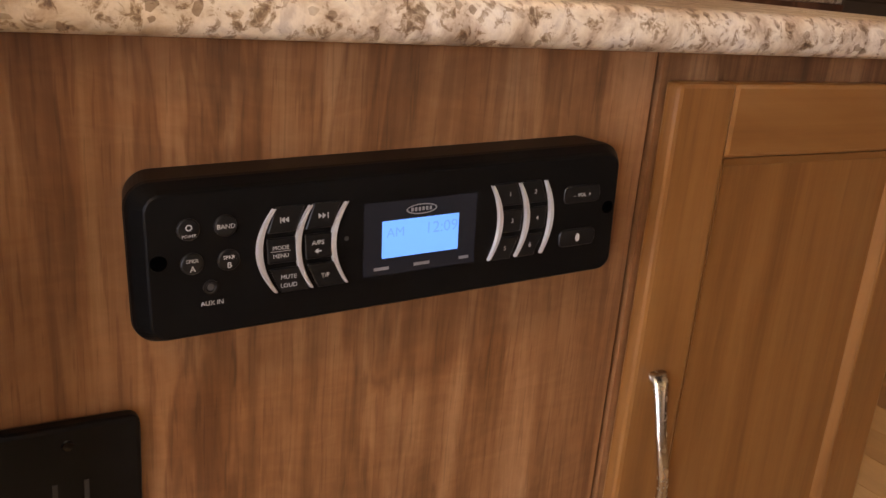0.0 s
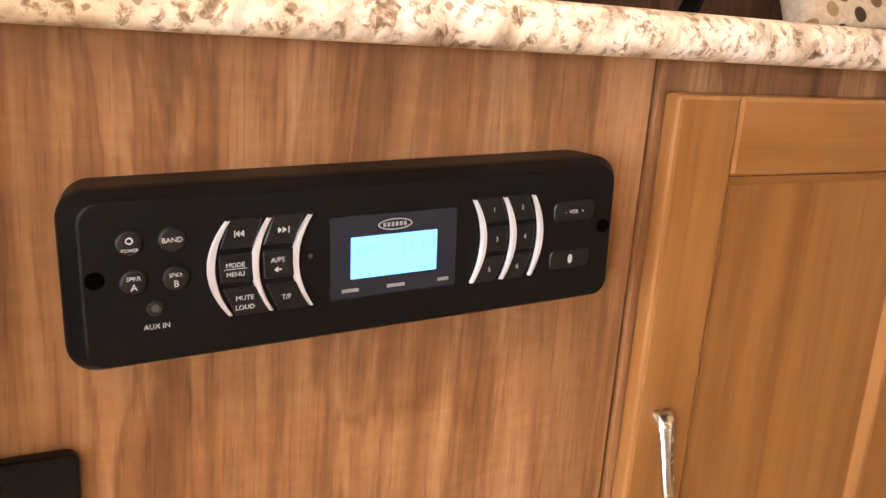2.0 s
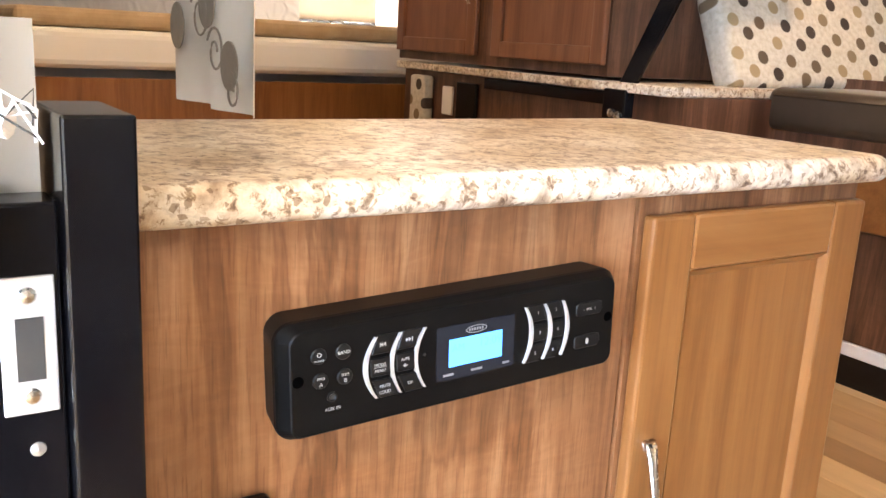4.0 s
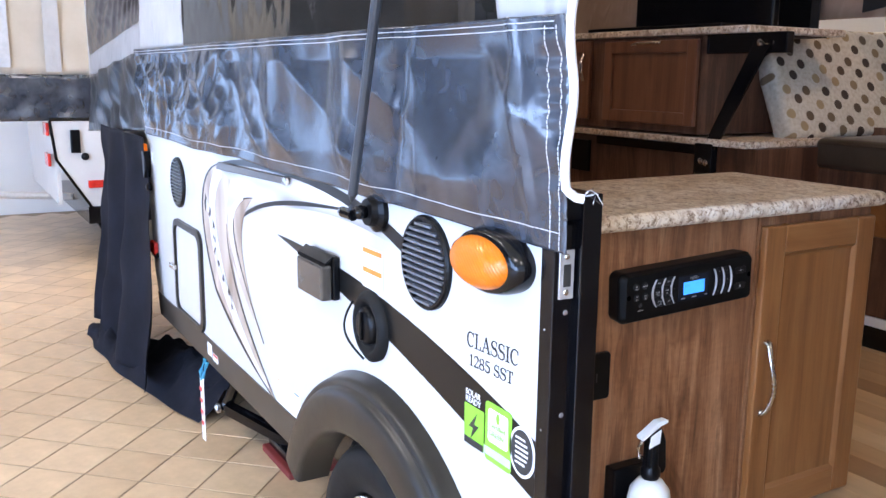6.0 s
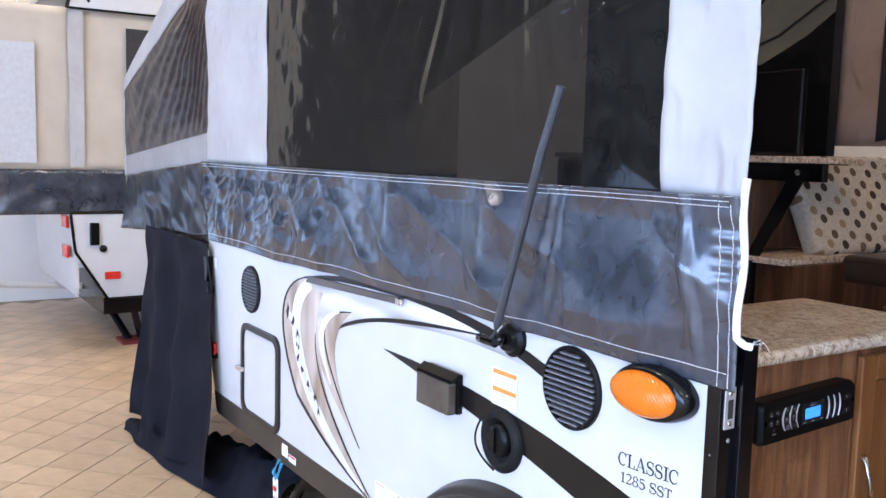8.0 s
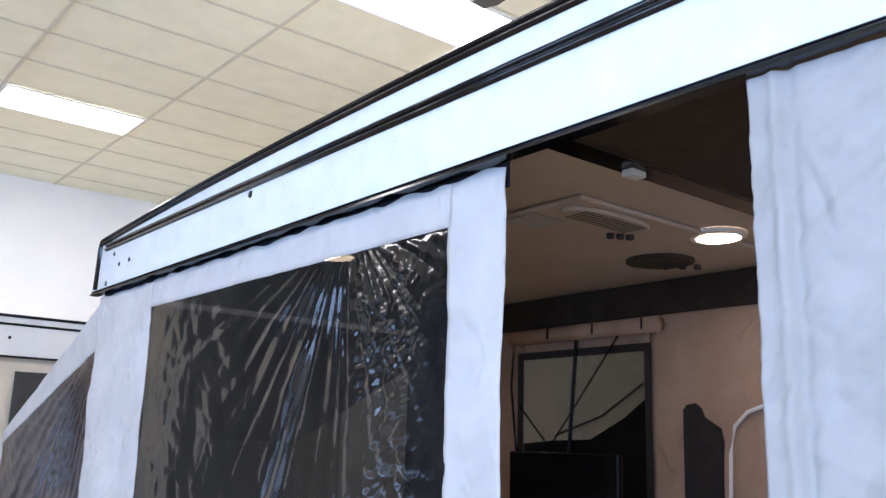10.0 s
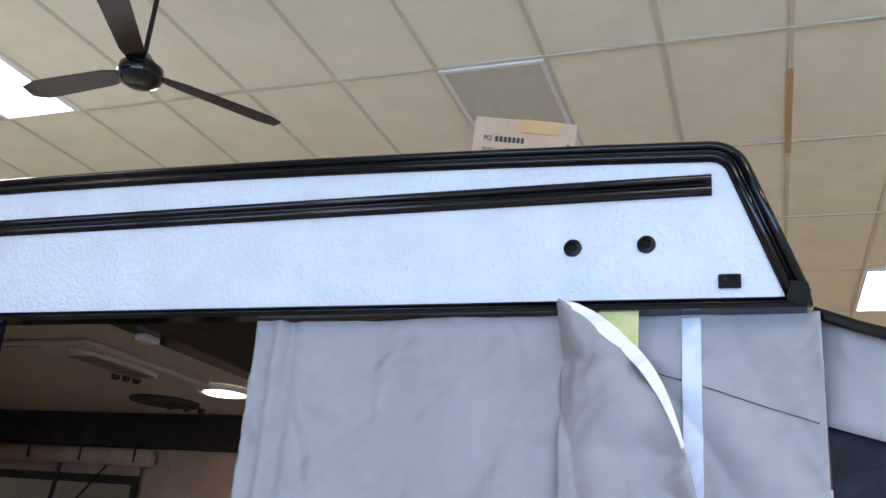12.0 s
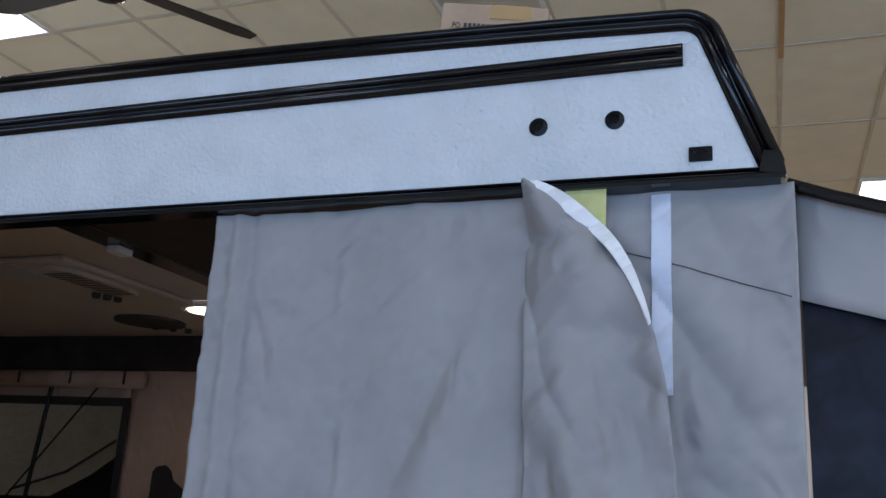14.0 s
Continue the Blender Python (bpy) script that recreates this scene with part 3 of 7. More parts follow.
def troffer(x, y, lit=True):
    th = thing("ceiling_light", "lit fluorescent troffer set in the ceiling grid" if lit else "unlit fluorescent troffer set in the ceiling grid", "ceiling light", "ceiling troffers", (x, y, CEIL - 0.002))
    bm = bmesh.new()
    for s in (-1, 1):
        box(s * 0.285 - 0.012, s * 0.285 + 0.012, -0.6, 0.6, -0.022, -0.009, bm=bm)
        box(-0.27, 0.27, s * 0.588 - 0.012, s * 0.588 + 0.012, -0.022, -0.009, bm=bm)
    part("frame", bm, "white_plastic", th)
    part("diffuser", box(-0.272, 0.272, -0.575, 0.575, -0.016, -0.0095), "troffer" if lit else "grey_lens", th)


for x, y in TROFFERS:
    troffer(x, y)
troffer(0.495, 2.99, False)

# ceiling fan
fan = thing("ceiling_fan", "black three-bladed ceiling fan hanging on a rod", "ceiling fan", at=(-0.80, 1.26, 4.3))
part("rod", tube([(0, 0, 0.05), (0, 0, CEIL - 4.3 - 0.002)], 0.012), "black_satin", fan)
part("motor", lathe([(0, -0.07), (0.05, -0.07), (0.09, -0.05), (0.105, -0.02), (0.10, 0.02), (0.06, 0.05), (0.03, 0.09), (0, 0.09)], Matrix.Identity(4)), "black_satin", fan, smooth=True)
part("canopy", lathe([(0.0, 0), (0.06, 0), (0.05, -0.05), (0.02, -0.08), (0, -0.08)], Matrix.Translation((0, 0, CEIL - 4.303))), "black_satin", fan, smooth=True)
for k in range(3):
    a = Matrix.Rotation(radians(57 + 120 * k), 4, "Z") @ Matrix.Rotation(radians(9), 4, "X")
    bm = slab([(0.09, -0.03, 0), (0.2, -0.055, 0), (0.62, -0.07, 0), (0.70, -0.04, 0), (0.70, 0.04, 0), (0.62, 0.06, 0), (0.2, 0.05, 0), (0.09, 0.03, 0)], (0, 0, 0.006))
    bm.transform(a)
    part("blade", bm, "black_satin", fan)

# ---- the camper's shell ----
AX, AZ, AR = -0.554, 0.154, 0.50         # wheel arch
WX = -0.53                               # wheel axle


def side_wall():
    pts = [(-2.98, 1.30), (-2.985, 0.9), (-2.96, 0.55), (-2.90, 0.43), (AX - AR, 0.43)]
    for k in range(1, 24):
        a = math.pi - math.pi * k / 24
        p = (AX + AR * math.cos(a), AZ + AR * math.sin(a))
        if p[1] > 0.43:
            pts.append(p)
    pts += [(AX + AR, 0.43), (0.064, 0.43), (0.064, 1.30)]
    bm = slab([(x, 0.0, z) for x, z in pts], (0, 0.035, 0))
    camper = thing("camper", "white pop-up camping trailer with raised roof and tent sides", "camper", kind="")
    part("side_panel", bm, "white_skin", camper, "glossy white fibreglass side")
    part("side_panel", box(0.90, 1.90, 0, 0.035, 0.43, 1.25), "white_skin", camper)
    bm = slab([(x, -0.004, z) for x, z in [(-2.90, 0.43), (-2.86, 0.33), (AX - AR - 0.03, 0.33), (AX - AR + 0.01, 0.43)]], (0, 0.05, 0))
    part("skirt", bm, "brown_skirt", camper, "bronze metal lower skirt")
    bm = slab([(x, -0.004, z) for x, z in [(AX + AR - 0.01, 0.43), (AX + AR + 0.03, 0.33), (0.064, 0.33), (0.064, 0.43)]], (0, 0.05, 0))
    part("skirt", bm, "brown_skirt", camper)
    part("skirt", box(0.90, 1.90, -0.004, 0.046, 0.33, 0.43), "brown_skirt", camper)
    part("floor_deck", box(-2.9, 1.9, 0.05, WALL_Y, 0.36, FLOOR - 0.004), "black_satin", camper)
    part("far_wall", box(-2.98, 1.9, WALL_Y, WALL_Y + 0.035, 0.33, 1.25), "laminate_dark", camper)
    part("end_wall", box(-2.98, -2.945, 0.036, WALL_Y, 0.36, 1.12), "white_skin", camper)
    part("end_wall", box(1.87, 1.905, 0.036, WALL_Y, 0.36, 1.12), "white_skin", camper)
    # door jamb in two steps, black aluminium
    bm = box(0.0645, 0.10, -0.006, 0.038, 0.30, 1.20, 0.002)
    part("jamb", bm, "black_satin", camper, "black aluminium door jamb")
    part("jamb", box(0.02, 0.114, 0.039, 0.080, 0.30, 1.25, 0.002), "black_satin", camper)
    part("jamb", box(0.875, 0.90, -0.006, 0.098, 0.30, 1.25, 0.002), "black_satin", camper)
    part("threshold", box(0.101, 0.874, -0.01, 0.06, 0.40, FLOOR, 0.003), "silver", camper)
    return camper


camper = side_wall()

# strike plate and rivets on the jamb
sp = part("strike_plate", box(0.0995, 0.103, 0.004, 0.034, 1.075, 1.158, 0.001), "silver", camper, "steel strike plate with a dark latch slot")
part("slot", box(0.1025, 0.1036, 0.012, 0.027, 1.096, 1.134), "ink", sp)
for z in (1.147, 1.086):
    part("screw", lathe([(0.0055, 0), (0.004, 0.0016), (0, 0.002)], Matrix.Translation((0.1028, 0.019, z)) @ FRONT, 12), "chrome", sp)
for z in (1.051, 0.869, 0.69):
    part("rivet", lathe([(0.005, 0), (0.0042, 0.0015), (0, 0.0022)], Matrix.Translation((0.0995, 0.021, z)) @ FRONT, 12), "steel", camper)
for z in (1.02, 0.84, 0.66):
    part("rivet", lathe([(0.0028, 0), (0, 0.0015)], Matrix.Translation((0.08, -0.0055, z)) @ SIDE, 10), "steel", camper)

# roof shell
def crown(x):
    """Height of the gently crowned roof edge."""
    return 3.111 - (0.0138 if x > -0.1 else 0.0085) * (x + 0.1) ** 2


CROWN_X = [-2.98 + 4.72 * k / 24 for k in range(25)]


def roof_shell():
    r, n = 0.055, 6
    out = [(-3.06, ROOFB), (-3.02, crown(-2.98) - 0.04)] + [(x, crown(x)) for x in CROWN_X]
    cx, cz = 1.765, crown(1.765) - r
    out += [(cx + r * math.cos(radians(88 - 70 * k / n)), cz + r * math.sin(radians(88 - 70 * k / n))) for k in range(n + 1)]
    return out + [(1.912, ROOFB)]


outline = roof_shell()
roof = part("roof_side", slab([(x, -0.03, z) for x, z in outline], (0, 0.03, 0)), "roof_skin", camper, "white textured raised roof side")
part("roof_side", slab([(x, WALL_Y + 0.01, z) for x, z in outline], (0, 0.03, 0)), "white_skin", camper)
part("roof_top", box(-2.97, 1.78, 0.001, WALL_Y + 0.009, ROOFT - 0.05, ROOFT - 0.003), "white_skin", camper)
part("roof_end", box(-3.03, -2.99, 0.001, WALL_Y + 0.009, ROOFB + 0.02, ROOFT - 0.053), "white_skin", camper)
part("roof_end", box(1.84, 1.87, 0.001, WALL_Y + 0.009, ROOFB + 0.02, ROOFT - 0.2), "white_skin", camper)
part("roof_liner", box(-2.98, 1.83, 0.004, WALL_Y + 0.005, 2.93, 2.96), "ceiling_shell", camper, "dull beige ceiling liner")


def trim(points, w, parent, name="trim_rail", mat="black_satin", y=-0.03):
    """A ribbed black edge moulding that follows an outline on the side."""
    pts = [Vector((p[0], 0, p[1])) for p in points]
    # two rounded beads with a groove between them
    prof = [(-w / 2, 0), (-w / 2, 0.004)]
    for c in (-0.26, 0.26):
        prof += [(w * c - w * 0.21 * math.cos(radians(k)), 0.004 + 0.010 * math.sin(radians(k))) for k in range(0, 181, 30)]
    prof += [(w / 2, 0.004), (w / 2, 0)]
    bm = bmesh.new()
    rings = []
    for i, p in enumerate(pts):
        d = (pts[min(i + 1, len(pts) - 1)] - pts[max(i - 1, 0)]).normalized()
        nrm = Vector((-d.z, 0, d.x))
        rings.append([bm.verts.new(p + nrm * a + Vector((0, y - h, 0))) for a, h in prof])
    for a, c in zip(rings, rings[1:]):
        for k in range(len(prof) - 1):
            bm.faces.new((a[k], a[k + 1], c[k + 1], c[k]))
    bm.faces.new(rings[0])
    bm.faces.new(rings[-1])
    return part(name, bm, mat, parent, smooth=True)


corner = [(x - 0.013, z - 0.018) for x, z in outline[-8:-1]]
trim([(-3.0, ROOFB + 0.02), (-2.985, crown(-2.98) - 0.05)] + [(x + 0.012, crown(x) - 0.019) for x in CROWN_X[:-1]] + corner + [(1.893, ROOFB + 0.016)], 0.041, camper)
trim([(-3.03, ROOFB + 0.006), (1.90, ROOFB + 0.006)], 0.014, camper, "bottom_rail")
part("bottom_seal", box(-3.05, 1.905, -0.044, -0.001, ROOFB - 0.008, ROOFB - 0.0005), "black_satin", camper)
awn = trim([(-2.89, 2.982), (1.757, 2.978)], 0.042, camper, "awning_rail", y=-0.031)
for x, z in ((1.506, 2.867), (1.641, 2.868)):
    p = part("fastener", lathe([(0.017, 0), (0.017, 0.004), (0.009, 0.0065), (0.007, 0.004), (0, 0.004)], Matrix.Translation((x, -0.0295, z)) @ SIDE, 20), "black_plastic", camper)
p = part("bracket", box(1.764, 1.802, -0.038, -0.0295, 2.781, 2.806, 0.002), "black_plastic", camper)
for x in (1.772, 1.794):
    part("screw", lathe([(0.005, 0), (0, 0.003)], Matrix.Translation((x, -0.0378, 2.797)) @ SIDE, 10), "black_satin", p)
for x, z, r in ((-2.77, 2.93, 0.012), (-2.54, 2.868, 0.012), (-2.68, 2.865, 0.012), (-2.85, 2.785, 0.014), (-1.272, 2.94, 0.016)):
    part("fastener", lathe([(r, 0), (r * 0.9, 0.003), (0, 0.006)], Matrix.Translation((x, -0.0295, z)) @ SIDE, 14), "black_plastic", camper)
part("corner_cap", slab([(1.872, -0.045, 2.752), (1.914, -0.045, 2.745), (1.908, -0.045, 2.785), (1.88, -0.045, 2.79)], (0, 0.02, 0), 0.002), "black_satin", camper)

# fender, wheel
def wheel_arch():
    fen = part("fender", lathe_arc(), "black_fender", camper, "dark bronze moulded wheel fender", smooth=True)
    wheel = part("wheel", lathe([(0.172, -0.02), (0.185, 0.03), (0.24, 0.048), (0.275, 0.045), (0.296, 0.02), (0.302, -0.02), (0.302, -0.12), (0.28, -0.15), (0.172, -0.15)], Matrix.Translation((WX, 0.0, 0.262)) @ SIDE, 48), "black_rubber", camper, "black tyre", smooth=True)
    bm = bmesh.new()
    for k in range(64):
        c = box(-0.011, 0.011, -0.004, 0.004, -0.10, 0.0)
        m = Matrix.Translation((WX, 0.0, 0.262)) @ SIDE @ Matrix.Rotation(2 * math.pi * k / 64, 4, "Z") @ Matrix.Translation((0.2985, 0, 0)) @ Matrix.Rotation(radians(90), 4, "Z")
        merge(bm, c, m)
    part("tread", bm, "black_rubber", wheel)
    part("rim", lathe([(0.174, -0.01), (0.173, 0.030), (0.165, 0.034), (0.156, 0.02), (0.14, -0.03), (0.02, -0.03), (0, -0.03)], Matrix.Translation((WX, 0.0, 0.262)) @ SIDE, 48), "rim_dark", wheel, smooth=True)
    for k in range(5):
        bm = slab([(0.02, -0.028, 0), (0.10, -0.018, 0.012), (0.157, -0.034, 0.014), (0.157, 0.034, 0.014), (0.10, 0.018, 0.012), (0.02, 0.028, 0)], (0, 0, 0.014))
        bm.transform(Matrix.Translation((WX, 0.0, 0.262)) @ SIDE @ Matrix.Rotation(2 * math.pi * (k + 0.25) / 5, 4, "Z") @ Matrix.Translation((0, 0, -0.006)))
        part("spoke", bm, "polished", wheel)
    part("rim_lip", lathe([(0.148, 0.020), (0.152, 0.030), (0.166, 0.0385), (0.176, 0.0375), (0.178, 0.031)], Matrix.Translation((WX, 0.0, 0.262)) @ SIDE, 56), "polished", wheel, "polished alloy rim lip", smooth=True)
    part("hub_cap", lathe([(0.035, 0), (0.035, 0.02), (0.02, 0.03), (0, 0.03)], Matrix.Translation((WX, 0.0, 0.262)) @ SIDE, 20), "chrome", wheel)


def lathe_arc():
    """Half-round fender lip with a rolled outer edge."""
    prof = [(0.428, 0.03), (0.428, -0.05), (0.430, -0.060), (0.437, -0.066), (0.446, -0.068), (0.49, -0.068), (0.522, -0.065), (0.535, -0.060), (0.541, -0.053), (0.543, -0.046), (0.547, -0.045), (0.555, -0.046), (0.562, -0.040), (0.566, -0.030), (0.570, -0.014), (0.576, 0.0)]
    bm = bmesh.new()
    n, rings = 40, []
    for i in range(n + 1):
        a = radians(15 + 143 * i / n)
        rings.append([bm.verts.new((AX + r * math.cos(a), y, AZ + r * math.sin(a))) for r, y in prof])
    for a, c in zip(rings, rings[1:]):
        for k in range(len(prof) - 1):
            bm.faces.new((a[k], a[k + 1], c[k + 1], c[k]))
    return bm


wheel_arch()
part("wheel_well", box(AX - 0.5, AX + 0.5, 0.24, 0.26, 0.1, 0.72), "black_rubber", camper)

# ---- fittings on the side ----
def amber_light():
    th = part("porch_light", lathe([(1, 0), (1.0, 0.28), (0.93, 0.62), (0.84, 0.70), (0, 0.70)], Matrix.Translation((-0.064, 0.0, 1.113)) @ SIDE @ Matrix.Diagonal((0.108, 0.060, 0.06, 1)), 40), "black_satin", camper, "black oval porch light housing", smooth=True)
    part("lens", lathe([(1, 0), (0.97, 0.35), (0.8, 0.75), (0.5, 0.95), (0, 1.0)], Matrix.Translation((-0.072, -0.040, 1.111)) @ SIDE @ Matrix.Diagonal((0.092, 0.048, 0.026, 1)), 40), "amber", th, "amber plastic lens", smooth=True)


def speaker(x, z, r):
    sp = part("speaker", lathe([(r, 0), (r, 0.008), (r * 0.96, 0.013), (r * 0.90, 0.013), (r * 0.88, 0.006), (0, 0.006)], Matrix.Translation((x, 0.0, z)) @ SIDE, 40), "black_plastic", camper, "round black louvred outdoor speaker")
    n = 13
    for k in range(n):
        v = (k - (n - 1) / 2) * (1.76 * r / n)
        half = math.sqrt(max((0.88 * r) ** 2 - v * v, 0))
        part("louvre", slab([(x - half, -0.006, z + v - 0.003), (x + half, -0.006, z + v - 0.003), (x + half, -0.006, z + v + 0.0015), (x - half, -0.006, z + v + 0.0015)], (0, -0.010, -0.001)), "louvre_grey", sp)


amber_light()
speaker(-0.333, 1.056, 0.100)
speaker(-2.412, 0.993, 0.103)

# covered outlet
ob = part("outlet_box", slab([(x, -0.0, z) for x, z in ((-0.955, 0.985), (-0.785, 0.985), (-0.785, 0.870), (-0.955, 0.870))], (0, -0.022, 0), 0.006), "black_plastic", camper, "black weatherproof outlet box with a smoked lid")
bm = slab([(-0.962, -0.0222, 0.99), (-0.778, -0.0222, 0.99), (-0.778, -0.044, 0.972), (-0.962, -0.044, 0.972)], (0, -0.004, -0.008))
part("hood", bm, "black_satin", ob)
part("lid", slab([(-0.955, -0.023, 0.963), (-0.785, -0.023, 0.963), (-0.785, -0.023, 0.872), (-0.955, -0.023, 0.872)], (0, -0.030, 0), 0.006), "smoke_plastic", ob)

# shore power inlet with its hanging cover strap
inl = part("power_inlet", lathe([(0.085, 0), (0.085, 0.012), (0.07, 0.022), (0.062, 0.022), (0.058, 0.008), (0.045, 0.004), (0, 0.004)], Matrix.Translation((-0.595, 0, 0.852)) @ SIDE, 40), "black_rubber", camper, "round black power cord inlet", smooth=True)
part("cap", lathe([(0.046, 0), (0.046, 0.018), (0.036, 0.026), (0, 0.026)], Matrix.Translation((-0.595, -0.003, 0.856)) @ SIDE, 28), "black_plastic", inl, smooth=True)
part("ridge", box(-0.600, -0.590, -0.036, -0.028, 0.822, 0.89, 0.002), "black_plastic", inl)
part("strap", tube([(-0.665 + 0.06 * t * t, -0.02 - 0.03 * math.sin(math.pi * t), 0.90 - 0.13 * t) for t in [k / 10 for k in range(11)]], 0.003, 6), "black_rubber", inl)

# baggage hatch
def hatch():
    cx, cz, w, h = -2.305, 0.632, 0.43, 0.41
    fr = bmesh.new()
    o, i = rrect(w, h, 0.06), rrect(w - 0.05, h - 0.05, 0.045)
    vo = [[fr.verts.new((cx + u, y, cz + v)) for u, v in q] for q, y in ((o, 0.0), (o, -0.012), (i, -0.014), (i, -0.002))]
    for a, c in zip(vo, vo[1:]):
        for k in range(len(o)):
            fr.faces.new((a[k], a[(k + 1) % len(o)], c[(k + 1) % len(o)], c[k]))
    hx = part("hatch", slab(on_side(rrect(w - 0.055, h - 0.055, 0.042), cx, cz, -0.0005), (0, -0.003, 0)), "white_skin", camper, "white baggage hatch door in a dark frame")
    part("frame", fr, "black_fender", hx)
    part("latch", box(cx - w / 2 - 0.02, cx - w / 2 + 0.05, -0.03, -0.013, cz - 0.015, cz + 0.006, 0.004), "chrome", hx)


hatch()
mk = part("side_marker", slab(on_side(rrect(0.085, 0.06, 0.01, 3), -2.905, 0.637, 0.0), (0, -0.02, 0), 0.005), "red_lens", camper, "red side marker lamp")
part("bezel", slab(on_side(rrect(0.10, 0.025, 0.008, 3), -2.905, 0.605, 0.0), (0, -0.012, 0)), "black_plastic", mk)
lt = part("roof_latch", slab([(x, 0, z) for x, z in ((-2.985, 1.075), (-2.92, 1.08), (-2.925, 0.99), (-2.945, 0.955), (-2.965, 0.96), (-2.97, 1.03))], (0, -0.03, 0), 0.004), "black_plastic", camper, "black over-centre roof latch")
part("latch_hook", lathe([(0.018, 0), (0.018, 0.02), (0.01, 0.026), (0, 0.026)], Matrix.Translation((-2.935, 0, 0.915)) @ SIDE, 14), "black_plastic", camper)
for z in (1.05, 0.86):
    part("sticker", slab(on_side(rrect(0.05, 0.05, 0.004, 2), -2.90 if z > 1 else -2.925, z), (0, -0.0012, 0)), "paper", camper)

# support rod in a ball socket
hub = part("rod_socket", lathe([(0.048, 0), (0.048, 0.012), (0.036, 0.02), (0.03, 0.034), (0, 0.034)], Matrix.Translation((-0.56, 0.0, 1.132)) @ SIDE, 24), "black_plastic", camper, "black ball socket for the support rod", smooth=False)
part("ball", lathe([(0.0, 0), (0.014, 0.006), (0.017, 0.02), (0.014, 0.034), (0, 0.04)], Matrix.Translation((-0.562, -0.028, 1.132)) @ SIDE, 16), "black_satin", hub, smooth=True)
part("clip", tube([(-0.63, -0.06, 1.125), (-0.60, -0.07, 1.128), (-0.55, -0.07, 1.128)], 0.013, 10), "black_satin", hub)
part("support_rod", tube([(-0.568, -0.07, 1.13), (-0.53, -0.08, 1.18), (-0.36, -0.10, 1.604), (-0.30, -0.10, 1.75)], 0.011, 10), "rod_grey", camper, "dark grey fibreglass support rod")

# ---- printing on the side: thin vinyl laid on the panel ----
def bez(p0, p1, p2, p3, n=10):
    return [tuple((1 - t) ** 3 * a + 3 * (1 - t) ** 2 * t * b + 3 * (1 - t) * t * t * c + t ** 3 * d for a, b, c, d in zip(p0, p1, p2, p3)) for t in [k / n for k in range(n + 1)]]


def decal(name, outline, mat, lift, label=""):
    pts = [(x, -lift, z) for x, z in outline]
    return part(name, slab(pts, (0, -0.0008, 0)), mat, camper, label)


def ribbon(centre, widths):
    """Outline of a tapering band along a centre line."""
    c = [Vector(p) for p in centre]
    a, b = [], []
    for i, p in enumerate(c):
        d = (c[min(i + 1, len(c) - 1)] - c[max(i - 1, 0)]).normalized()
        nrm = Vector((-d.y, d.x))
        t = i / (len(c) - 1) * (len(widths) - 1)
        k = min(int(t), len(widths) - 2)
        w = widths[k] + (widths[k + 1] - widths[k]) * (t - k)
        a.append(p + nrm * w / 2)
        b.append(p - nrm * w / 2)
    return [tuple(p) for p in a] + [tuple(p) for p in reversed(b)]


decal("swoosh", bez((-1.24, 0.968), (-0.85, 0.975), (-0.38, 0.935), (0.063, 0.808), 14) + bez((0.063, 0.698), (-0.30, 0.80), (-0.72, 0.895), (-1.24, 0.966), 14), "decal_black", 0.0006, "black tapering swoosh stripe")
decal("swoosh", bez((-1.86, 1.095), (-1.45, 1.17), (-0.75, 1.17), (-0.43, 1.075), 12) + bez((-0.43, 1.055), (-0.80, 1.12), (-1.3, 1.07), (-1.72, 0.93), 12)[1:], "decal_grad", 0.0006, "silver and black arching stripe")
decal("swoosh", ribbon(bez((-1.86, 1.118), (-1.4, 1.19), (-0.75, 1.18), (-0.43, 1.07), 14), [0.008, 0.028, 0.026, 0.034]), "decal_black", 0.0012)
decal("swoosh", ribbon(bez((-1.72, 0.88), (-1.55, 1.06), (-1.05, 1.09), (-0.66, 1.115), 14), [0.004, 0.014, 0.014, 0.004]), "decal_black", 0.0012)
decal("swoosh", bez((-1.86, 1.115), (-2.12, 1.06), (-2.10, 0.86), (-1.94, 0.67), 12) + bez((-1.94, 0.67), (-1.75, 0.55), (-1.5, 0.47), (-1.296, 0.425), 8)[1:] + bez((-1.296, 0.43), (-1.55, 0.56), (-1.88, 0.85), (-1.70, 1.08), 14)[1:], "decal_tan", 0.0007, "tan and silver curling stripe")
decal("swoosh", ribbon(bez((-1.86, 1.118), (-2.15, 1.06), (-2.10, 0.84), (-1.92, 0.65), 14) + bez((-1.92, 0.65), (-1.72, 0.54), (-1.5, 0.47), (-1.296, 0.425), 10)[1:], [0.005, 0.016, 0.018, 0.015, 0.005]), "decal_black", 0.0013)
decal("swoosh", ribbon(bez((-1.296, 0.428), (-1.50, 0.54), (-1.78, 0.74), (-1.76, 0.92), 16), [0.003, 0.012, 0.012, 0.004]), "decal_black", 0.0013)
decal("swoosh", bez((-1.47, 1.047), (-1.72, 1.03), (-1.80, 0.93), (-1.70, 0.80), 10) + bez((-1.70, 0.80), (-1.6, 0.70), (-1.48, 0.64), (-1.395, 0.587), 6)[1:] + bez((-1.395, 0.59), (-1.55, 0.72), (-1.72, 0.92), (-1.47, 1.045), 10)[1:-1], "decal_tan", 0.0016)
decal("swoosh", ribbon(bez((-1.47, 1.047), (-1.74, 1.02), (-1.79, 0.92), (-1.395, 0.587), 16), [0.003, 0.011, 0.011, 0.003]), "decal_black", 0.0024)
